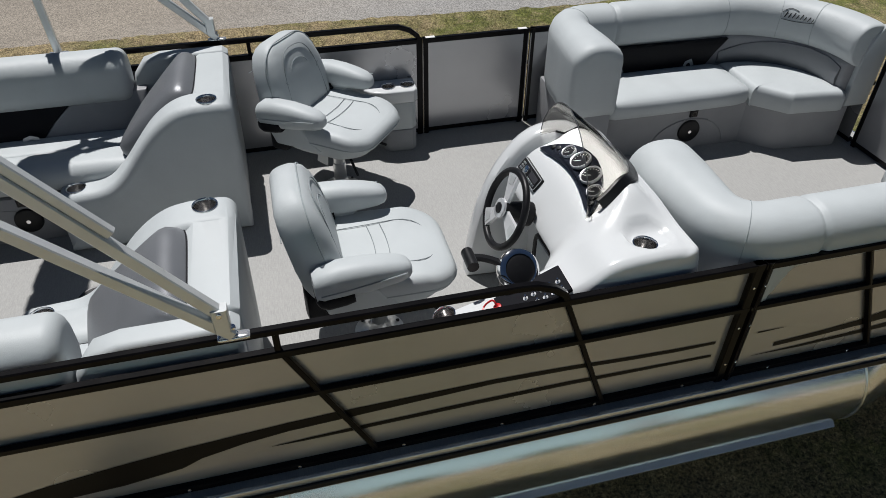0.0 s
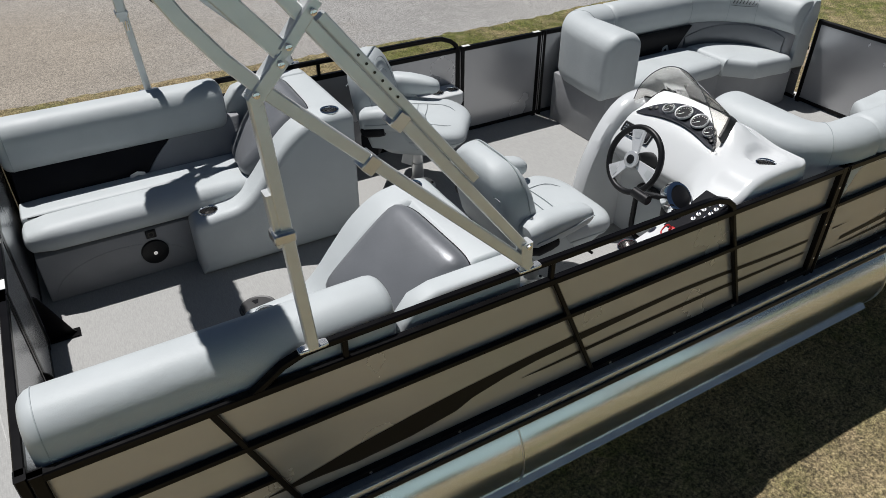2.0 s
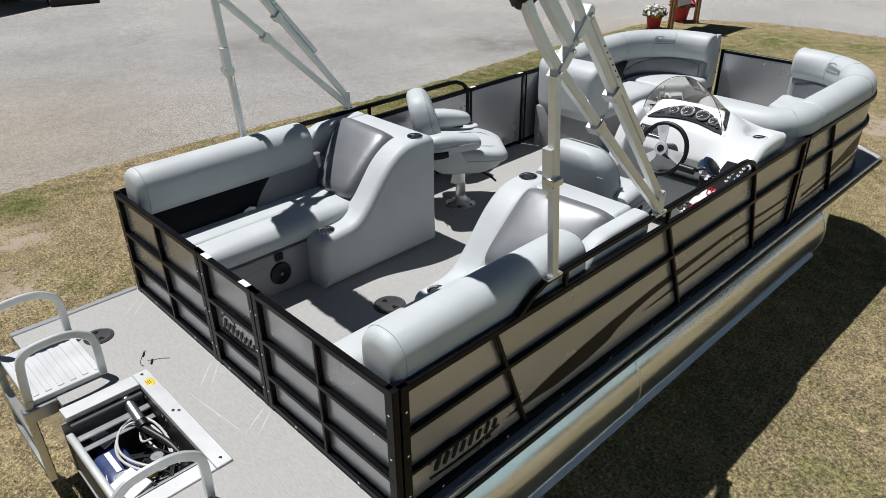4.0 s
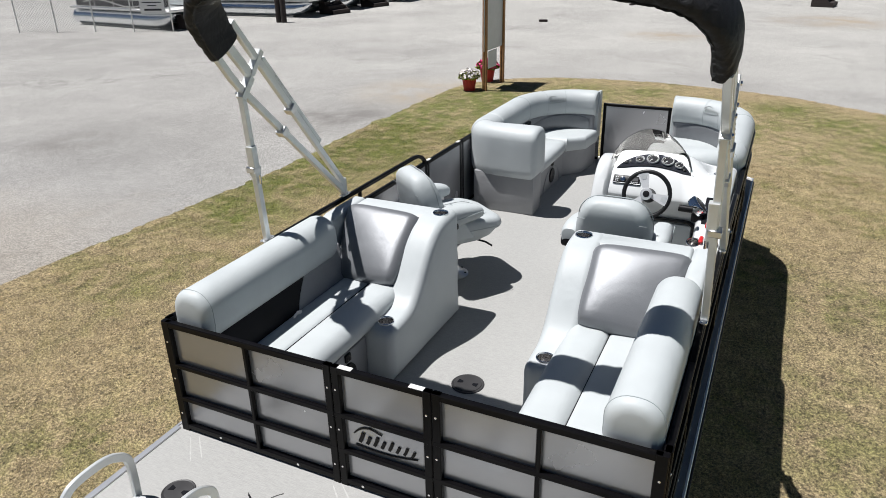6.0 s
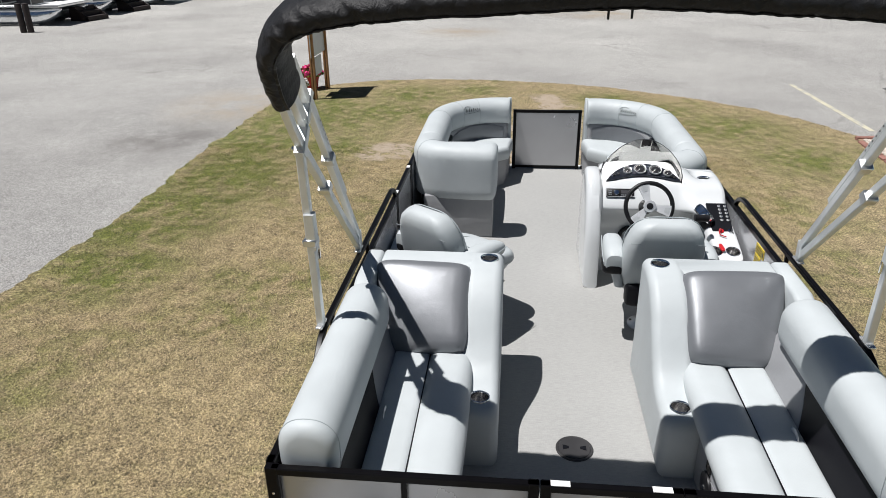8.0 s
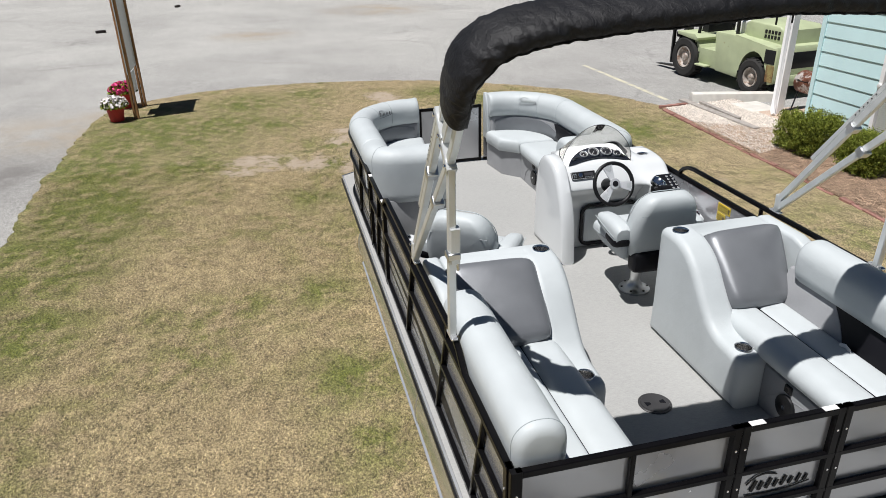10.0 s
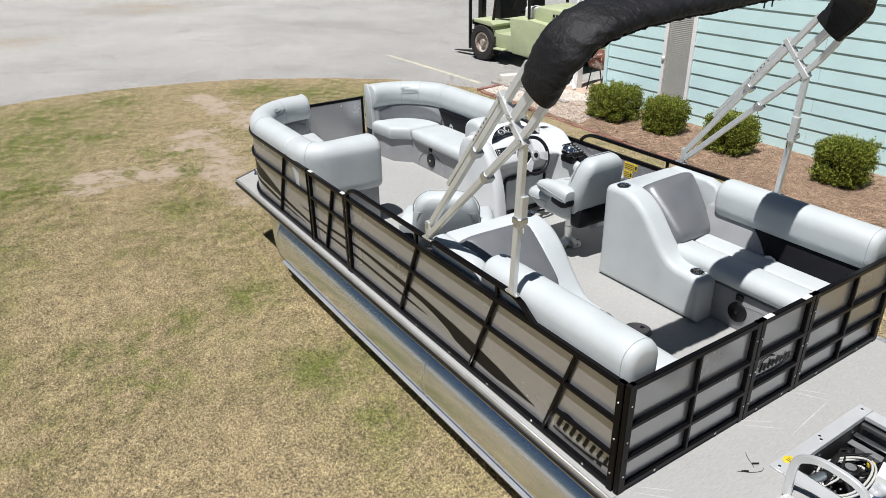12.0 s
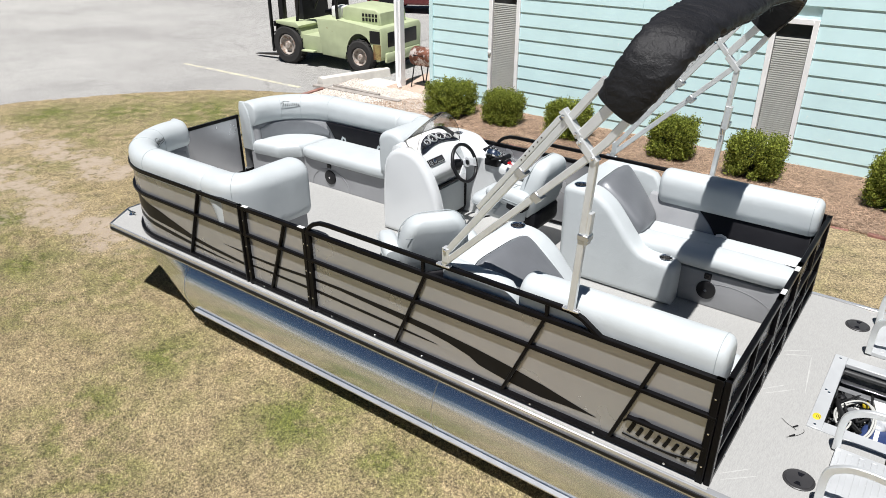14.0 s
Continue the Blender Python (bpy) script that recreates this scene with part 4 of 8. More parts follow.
    def ring(d, pinch, grow=0.0):
        p = at(d)
        e = (at(min(total, d + 0.03)) - at(max(0, d - 0.03))).normalized()
        side = Vector((-e.y, e.x, 0))
        down = 1 + 1.34 * max(0.0, min(1.0, (0.8 - d) / 0.1))
        wide = 1 + 0.24 * max(0.0, min(1.0, (0.5 - d) / 0.3))
        nip = 0.012 * math.exp(-((d - 0.89) / 0.014) ** 2)
        pinch += nip
        out = []
        for x, z in prof:
            x, z = x * wide * (1 - pinch / 0.13) + math.copysign(grow, x), z * (1 - pinch / 0.14) + math.copysign(grow, z)
            if z < 0 and down > 1.01:
                low = -z / 0.1375
                x += (math.copysign(0.1275 * wide * (1 - pinch / 0.13) * (1 - 0.12 * max(0.0, low - 0.85) / 0.15), x) - x) * min(1.0, (down - 1) / 1.2)
            out.append(p + side * x + Vector((0, 0, 1.452 + (z if z > 0 else z * down))))
        return out

    steps = [(0.0, 0.05), (0.003, 0.034), (0.011, 0.02), (0.024, 0.009), (0.04, 0.003), (0.06, 0.0)]
    rings = [ring(d, q) for d, q in steps]
    d = 0.12
    while d < total - 0.09:
        rings.append(ring(d, 0.0))
        d += 0.007 if 0.83 < d < 0.95 else 0.045
    rings += [ring(total - d, q * 0.35) for d, q in steps[::-1]]
    block = loft(B(), rings)
    back = part("backrest", block, vinyl, f)
    for d in (0.62, total - 1.06, total - 0.65, total - 0.385):
        part("piping", sweep(B(), ring(d, 0.0, 0.0006), circle(0.002, 5), up=(0.7, 0.7, 0), close=True), stitch, back)
    lower = padded(B(), [(x, y, 1.23) for x, y in inset(0.15, xb + 0.06)][:-1] + [(5.58, s * 0.43, 1.23)], rounded(0.15, 0.26, 0.05, 4), 0.03)
    part("lower_back", lower, vinyl_grey, f, "grey vinyl lower back")
    c, r = Vector((4.98, s * (YF - 0.75), 0)), 0.52
    hi, lo = [c + Vector((r * math.cos(radians(a)), s * r * math.sin(radians(a)), z)) for a, z in ((-2, 1.3), (10, 1.325), (26, 1.335), (42, 1.33), (58, 1.315), (72, 1.29), (90, 1.24))], [c + Vector((r * math.cos(radians(a)), s * r * math.sin(radians(a)), 1.16)) for a in (-2, 10, 26, 42, 58, 72, 90)]
    strip = [[p, p.lerp(q, 0.5) - Vector((p.x - c.x, p.y - c.y, 0)) * 0.03, q, q + Vector((q.x - c.x, q.y - c.y, 0)) * 0.06, p + Vector((p.x - c.x, p.y - c.y, 0)) * 0.06] for p, q in zip(hi, lo)]
    part("lumbar_panel", loft(B(), strip), vinyl_silver, f, "silver grey lumbar panel")
    cap = [(5.556, 1.06), (5.735, 1.06), (5.74, 1.5), (5.72, 1.575), (5.66, 1.58), (5.6, 1.5), (5.575, 1.4), (5.568, 1.33)]
    part("end_panel", prism(B(), cap, min(s * 0.395, s * 0.44), max(s * 0.395, s * 0.44), "y", 0.012, 2), vinyl, f)
    insert = [(xb + 0.13, 1.1), (4.84, 1.1), (4.88, 1.19), (4.93, 1.26), (5.02, 1.335), (xb + 0.13, 1.345)]
    part("side_insert", prism(B(), insert, min(s * 0.985, s * 1.06), max(s * 0.985, s * 1.06), "y", 0.01, 2), vinyl_black, f, "black vinyl side insert")
    y0, y1 = min(s * 0.525, s * 1.16), max(s * 0.525, s * 1.16)
    part("back_base", box(B(), (xb - 0.105, y0, DECK), (xb + 0.13, y1 - 0.03, 1.15), 0.012, seg=2), vinyl_grey, f, "grey vinyl panel")
    f.scale.z = 1.018
    return f


BOW_SEATS = {1: bow_lounge(1, 3.84), -1: bow_lounge(-1, 3.655)}


# ---- helm console ----
def section(kind, hump=0.0):
    wall = [(2.83, DECK), (2.845, 0.95), (2.88, 1.15), (2.93, 1.3), (3.0, 1.43), (3.09, 1.53), (3.19, 1.575), (3.32, 1.575), (3.43, 1.5), (3.48, 1.35), (3.5, 1.1), (3.5, DECK)]
    dash = [(3.14, DECK), (3.14, 1.0), (3.13, 1.18), (3.03, 1.31), (3.015, 1.37), (3.12, 1.5), (3.22, 1.557), (3.32, 1.615), (3.4, 1.575), (3.475, 1.5), (3.5, 1.1), (3.5, DECK)]
    shelf = [(2.42, DECK), (2.42, 1.0), (2.425, 1.19), (2.47, 1.236), (2.8, 1.345), (3.0, 1.43), (3.12, 1.505), (3.28, 1.525), (3.42, 1.52), (3.48, 1.49), (3.5, 1.25), (3.5, DECK)]
    pts = {"wall": wall, "dash": dash, "shelf": shelf}[kind]
    return [(x, z + (hump if 5 <= i <= 8 and kind != "shelf" else 0.0) * (0.45 if i in (5, 8) else 1.0)) for i, (x, z) in enumerate(pts)]


def shrink(pts, d):
    cx, cz = sum(p[0] for p in pts) / len(pts), sum(p[1] for p in pts) / len(pts)
    out = []
    for x, z in pts:
        v = Vector((cx - x, cz - z))
        v = v.normalized() * d
        out.append((x + v.x, max(DECK, z + v.y)))
    return out


def fine(pts, n=3):
    """Rounds a section's corners, keeping its two feet."""
    line = smooth_line([(x, 0, z) for x, z in pts], n)
    return [(p.x, p.z) for p in line]


def helm_console():
    f = thing("helm_console", "glossy white fibreglass helm console with gauges and smoked windscreen", "console", (3.2, -0.7, DECK))
    rows = [(-0.19, "wall", 0.0, 0.05), (-0.196, "wall", 0.0, 0.02), (-0.21, "wall", 0.0, 0.005), (-0.235, "wall", 0.0, 0.0), (-0.285, "wall", 0.0, 0.0), (-0.3, "wall", 0.0, 0.012), (-0.315, "dash", -0.03, 0.0), (-0.36, "dash", -0.012, 0.0), (-0.44, "dash", 0.0, 0.0),
            (-0.54, "dash", 0.004, 0.0), (-0.64, "dash", 0.006, 0.0), (-0.74, "dash", 0.002, 0.0)] + [(-0.74 - 0.016 * i, "blend", 0.002 - 0.001 * i, 0.0) for i in range(1, 28)] + [(-1.18, "shelf", 0.0, 0.004), (-1.192, "shelf", 0.0, 0.014), (-1.2, "shelf", 0.0, 0.028), (-1.205, "shelf", 0.0, 0.05)]

    def profile(y, kind, hump, d):
        if kind == "blend":
            # The hood sinks smoothly into the shelf; the foot steps back at once
            k = max(0.0, min(1.0, (-0.85 - y) / 0.2))
            k, foot = k * k * (3 - 2 * k), max(0.0, min(1.0, (-0.99 - y) / 0.03))
            pts = [tuple(u + (v - u) * (foot if i < 4 else max(foot, 0.5 * k) if i == 4 else k) for u, v in zip(p, q)) for i, (p, q) in enumerate(zip(section("dash", hump), section("shelf")))]
        else:
            pts = section(kind, hump)
        pts = fine(pts, 8)
        pts = shrink(pts, d) if d else pts
        out = []
        for x, z in pts:
            g = math.hypot((x - 3.315) / 1.1, y + 1.065) / 0.085
            out.append((x, y, z - (0.03 * (1 - g * g) ** 0.5 if g < 1 and z > 1.3 else 0.0)))
        return out

    rings = [profile(*row) for row in rows]

    def top_at(x, y):
        row = min(rings, key=lambda r: abs(r[0][1] - y))
        return max([p[2] + (q[2] - p[2]) * (x - p[0]) / (q[0] - p[0]) for p, q in zip(row, row[1:]) if p[0] <= x < q[0]] or [1.5])

    body = part("body", loft(B(), rings), gel, f, sharp=50)
    # Storage door under the dash
    door = part("storage_door", box(B(), (3.108, -0.955, 0.83), (3.142, -0.5, 1.13), 0.012, seg=2), vinyl, f, "light grey storage door")
    ring = [(3.118, -0.728 + q[0], 0.98 + q[1]) for q in rounded(0.5, 0.35, 0.07, 5)]
    part("seal", sweep(B(), ring, circle(0.016, 8), up=(1, 0, 0), close=True), plastic_black, f)
    # Gauge panel on the dash slope
    u, v, n = Vector((0, -1, 0)), Vector((0.88, 0, 0.475)), Vector((-0.475, 0, 0.88))
    c = Vector((3.205, -0.622, 1.553)) + n * 0.015

    def on_dash(a, b, lift=0.0):
        return c + u * a + v * b + n * (lift - 0.22 * a * a)

    top = [(0.14 * math.cos(radians(a)) + 0.14 * (1 - a / 90), -0.078 + 0.172 * math.sin(radians(a)) ** 0.95) for a in range(2, 180, 8)]
    low = [(-0.27 + 0.54 * i / 10, -0.08 + 0.052 * math.sin(math.pi * i / 10)) for i in range(1, 10)]
    outline = top + low
    bm = B()
    lo_, hi_ = [bm.verts.new(on_dash(a, b, -0.05)) for a, b in outline], [bm.verts.new(on_dash(a, b, 0.004)) for a, b in outline]
    bm.faces.new(hi_), bm.faces.new(lo_[::-1])
    for i in range(len(outline)):
        j = (i + 1) % len(outline)
        bm.faces.new((lo_[i], lo_[j], hi_[j], hi_[i]))
    panel = part("gauge_panel", bm, dash_black, f, "dark glossy gauge panel")
    for a, b, r in ((-0.117, 0.02, 0.034), (-0.023, 0.036, 0.048), (0.09, 0.032, 0.048), (0.18, 0.004, 0.034)):
        g = part("gauge", turned(B(), on_dash(a, b, 0.003), [(r, 0), (r, 0.008), (r * 0.95, 0.013), (r * 0.88, 0.012), (r * 0.84, 0.007)], 28, n), bezel, panel, "round gauge in a chrome bezel")
        part("dial", disc(B(), on_dash(a, b, 0.004), r * 0.88, 0.003, 28, n), dial_black, g)
        bm = B()
        for k in range(13):
            t = radians(-132 + 22 * k)
            p, q = on_dash(a + r * 0.8 * math.sin(t), b + r * 0.8 * math.cos(t), 0.0078), on_dash(a + r * 0.66 * math.sin(t), b + r * 0.66 * math.cos(t), 0.0078)
            sweep(bm, [p, q], square(0.0022, 0.001, 0.0002), up=n)
        sweep(bm, [on_dash(a, b, 0.0085), on_dash(a - r * 0.4, b - r * 0.45, 0.0085)], square(0.003, 0.001, 0.0002), up=n)
        part("scale_marks", bm, white_print, g)
    for a, b in ((-0.215, -0.02), (-0.185, -0.005), (0.205, -0.02), (0.225, -0.035)):
        part("switch", disc(B(), on_dash(a, b, 0.004), 0.012, 0.008, 12, n, 0.003), plastic_black, panel)
    # Radio
    v, n = Vector((0.62, 0, 0.785)), Vector((-0.785, 0, 0.62))
    m = Matrix.Translation(Vector((3.078, -0.445, 1.443))) @ Matrix(((0, v.x, n.x, 0), (-1, v.y, n.y, 0), (0, v.z, n.z, 0), (0, 0, 0, 1)))
    radio = part("radio", box(B(), (-0.105, -0.034, -0.04), (0.105, 0.034, 0.022), 0.006, m, 2), plastic_black, f, "black marine radio")
    part("radio_trim", sweep(B(), [m @ Vector((q[0], q[1], 0.022)) for q in rounded(0.204, 0.062, 0.008, 3)], circle(0.0018, 5), up=n, close=True), bezel, radio, "thin silver trim line")
    part("radio_knob", disc(B(), m @ Vector((-0.03, 0, 0.022)), 0.02, 0.01, 16, n, 0.004), chrome, radio)
    part("radio_display", box(B(), (0.005, -0.008, 0.021), (0.085, 0.018, 0.024), 0.0, m), dark_print, radio)
    for i in range(6):
        part("radio_button", box(B(), (-0.088 + 0.014 * (i % 2), -0.02 + 0.014 * (i // 2), 0.02), (-0.078 + 0.014 * (i % 2), -0.011 + 0.014 * (i // 2), 0.025), 0.001, m), alu, radio)
    for i in range(6):
        part("radio_button", box(B(), (0.005 + 0.014 * i, -0.023, 0.02), (0.015 + 0.014 * i, -0.014, 0.025), 0.001, m), alu, radio)
    # Steering wheel
    wn_ = Vector((-0.925, 0.0, 0.38))
    w0 = Vector((2.888, -0.63, 1.418))
    wu, wv = Vector((0, -1, 0)), Vector((0.38, 0, 0.925))
    wheel = part("steering_wheel", turned(B(), w0, [(0.034, -0.02), (0.036, 0.01), (0.03, 0.022), (0.012, 0.026), (0, 0.026)], 20, wn_), plastic_black, f, "black steering wheel with silver spokes")
    rim = [w0 + (wu * math.cos(t) + wv * math.sin(t)) * 0.166 for t in [math.tau * i / 40 for i in range(40)]]
    part("rim", sweep(B(), rim, circle(0.016, 10), up=wn_, close=True), plastic_black, wheel)
    for k in (107, 228, 348):
        t = radians(k)
        d, e = wu * math.cos(t) + wv * math.sin(t), -wu * math.sin(t) + wv * math.cos(t)
        bm = B()
        pts = [d * 0.03 + e * 0.017, d * 0.158 + e * 0.042, d * 0.168 + e * 0.02, d * 0.168 - e * 0.02, d * 0.158 - e * 0.042, d * 0.03 - e * 0.017]
        a_ = [bm.verts.new(w0 + p + wn_ * 0.012) for p in pts]
        b_ = [bm.verts.new(w0 + p - wn_ * 0.004) for p in pts]
        bm.faces.new(a_), bm.faces.new(b_[::-1])
        for i in range(6):
            bm.faces.new((a_[i], b_[i], b_[(i + 1) % 6], a_[(i + 1) % 6]))
        spoke = part("spoke", bm, silver_paint, wheel, "silver spoke")
        bm = B()
        pts = [d * 0.11 + e * 0.016, d * 0.148 + e * 0.024, d * 0.148 - e * 0.024, d * 0.11 - e * 0.016]
        bm.faces.new([bm.verts.new(w0 + p + wn_ * 0.0135) for p in pts])
        part("spoke_pad", bm, alu_paint, spoke)
    cap = part("hub_cap", disc(B(), w0 + wn_ * 0.02, 0.044, 0.012, 24, wn_, 0.004), bezel, wheel)
    part("hub_button", disc(B(), w0 + wn_ * 0.03, 0.024, 0.006, 20, wn_, 0.002), plastic_black, cap)
    part("column", turned(B(), w0 - wn_ * 0.12, [(0.055, 0), (0.05, 0.04), (0.035, 0.11)], 20, wn_), plastic_black, f)
    # Throttle and switch panel on the shelf
    sv = Vector((0.91, 0, 0.414)).normalized()
    sn = Vector((-sv.z, 0, sv.x))
    sm = Matrix(((0, sv.x, sn.x, 2.81), (-1, 0, 0, -1.12), (0, sv.z, sn.z, 1.352), (0, 0, 0, 1)))
    plate = part("switch_panel", box(B(), (-0.075, -0.16, -0.01), (0.07, 0.17, 0.008), 0.004, sm), dial_black, f, "black switch panel")
    for i in range(2):
        for j in range(5):
            p = sm @ Vector((0.008 + 0.042 * i, 0.0 + 0.034 * j, 0.008))
            t = part("toggle", disc(B(), p, 0.0105, 0.004, 10, sn), bezel, plate)
            part("toggle_lever", sweep(B(), [p, p + sn * 0.02 + sv * 0.004], circle(0.004, 6)), chrome, t)
    p = sm @ Vector((0.045, -0.11, 0.008))
    part("ignition", disc(B(), p, 0.018, 0.01, 16, sn, 0.004), chrome, plate)
    p = sm @ Vector((-0.015, -0.11, 0.008))
    part("stop_switch", disc(B(), p, 0.017, 0.012, 14, sn, 0.004), red_plastic, plate)
    part("lanyard", sweep(B(), smooth_line([p + sn * 0.01, p + Vector((-0.02, 0.015, 0.03)), p + Vector((-0.05, 0.02, 0.0)), p + Vector((-0.07, -0.02, -0.01))], 5), circle(0.004, 6)), red_plastic, plate)
    t0, ta = Vector((2.815, -1.0, 1.395)), Vector((0.05, -0.72, 0.69)).normalized()
    throttle = part("throttle", turned(B(), t0 - ta * 0.03, [(0, 0), (0.05, 0), (0.064, 0.01), (0.06, 0.062), (0.045, 0.068), (0, 0.069)], 32, ta), plastic_black, f, "black throttle control with chrome rim")
    part("throttle_base", box(B(), (2.75, -1.05, 1.3), (2.9, -0.97, 1.37), 0.015, seg=2), plastic_black, throttle)
    part("throttle_ring", turned(B(), t0 - ta * 0.03, [(0.067, 0.0), (0.08, 0.01), (0.084, 0.034), (0.08, 0.058), (0.068, 0.067), (0.06, 0.067), (0.058, 0.062)], 32, ta), chrome, throttle, "chrome throttle ring")
    g0 = t0 - ta * 0.03
    part("throttle_lever", sweep(B(), smooth_line([g0, g0 + Vector((-0.05, 0.035, 0.02)), g0 + Vector((-0.11, 0.055, 0.04)), g0 + Vector((-0.17, 0.05, 0.06))], 4), square(0.034, 0.022, 0.006)), plastic_black, throttle)
    part("throttle_grip", sweep(B(), [g0 + Vector((-0.175, 0.085, 0.062)), g0 + Vector((-0.175, -0.01, 0.06))], circle(0.024, 14)), plastic_black, throttle)
    cup_holder((2.515, -1.145, 1.246), f, 0.046, (-0.3, 0, 1), host=body)
    cup_holder((2.515, -1.03, 1.246), f, 0.046, (-0.3, 0, 1), host=body)
    part("lanyard_clip", cushion(B(), (2.49, -1.09, 1.255), (2.6, -1.06, 1.275), 0.01), red_plastic, f, "red lanyard clip")
    # Cup holder in its dish, and the windscreen
    cup_holder((3.29, -1.095, top_at(3.29, -1.095) + 0.003), f, 0.047, host=body)
    base, tops = [], []
    for i in range(29):
        a = i / 28
        t = math.pi * a
        bx = 3.16 - 0.03 * a + 0.3 * math.sin(t) ** 0.65
        by = -0.295 - 0.6 * a + 0.05 * math.sin(2 * t)
        bz = top_at(bx, by) + 0.003
        base.append(Vector((bx, by, bz)))
        k = math.sin(t) ** 0.62
        tops.append(Vector((3.16 - 0.03 * a, -0.295 - 0.6 * a, base[0].z + 0.012 + 0.27 * k)))
    bm = B()
    rows_ = []
    for p, q in zip(base, tops):
        out = Vector((q.x - 3.1, q.y + 0.65, 0)).normalized() * 0.003
        rows_.append([p - out, p.lerp(q, 0.5) - out + Vector((0.012, 0, 0)), q - out, q + out, p.lerp(q, 0.5) + out + Vector((0.012, 0, 0)), p + out])
    loft(bm, rows_)
    screen = part("windscreen", bm, smoked, f, "smoked acrylic windscreen")
    screen.visible_shadow = False
    part("gasket", sweep(B(), base[1:28], circle(0.006, 8)), plastic_black, screen)
    rows_ = []
    for i in range(9, 28):
        k = min(1.0, (i - 8) / 9)
        p, d = base[i], (tops[i] - base[i]).normalized()
        out = Vector((base[i].x - 3.1, base[i].y + 0.65, 0)).normalized()
        rows_.append([p - out * 0.005 - d * 0.01, p + out * 0.008 - d * 0.01, p + out * 0.008 + d * (0.012 + 0.034 * k), p - out * 0.005 + d * (0.012 + 0.034 * k)])
    part("foot_band", loft(B(), rows_), plastic_black, screen, "broad black rubber band")
    part("screen_edge", sweep(B(), tops, circle(0.0022, 6)), plate_grey, screen)
    f.scale.z = 1.012
    return f


dash_black = material("gauge_panel_black", (0.012, 0.014, 0.02), 0.2, vary=0.2, spec=0.35)
dial_black = material("matt_black_face", (0.006, 0.0065, 0.009), 0.6, vary=0.2, spec=0.1)
bezel = material("bright_bezel", (0.78, 0.79, 0.8), 0.24, metal=0.55, vary=0.05, scale=30)
plate_grey = material("plate_grey", (0.06, 0.065, 0.07), 0.4, vary=0.1)
smoked = bpy.data.materials.new("smoked_acrylic")
smoked.use_nodes = True
sp = smoked.node_tree.nodes["Principled BSDF"]
sp.inputs["Base Color"].default_value = (0.66, 0.64, 0.605, 1)
sp.inputs["Roughness"].default_value, sp.inputs["Transmission Weight"].default_value, sp.inputs["IOR"].default_value = 0.02, 1.0, 1.15
helm_console()


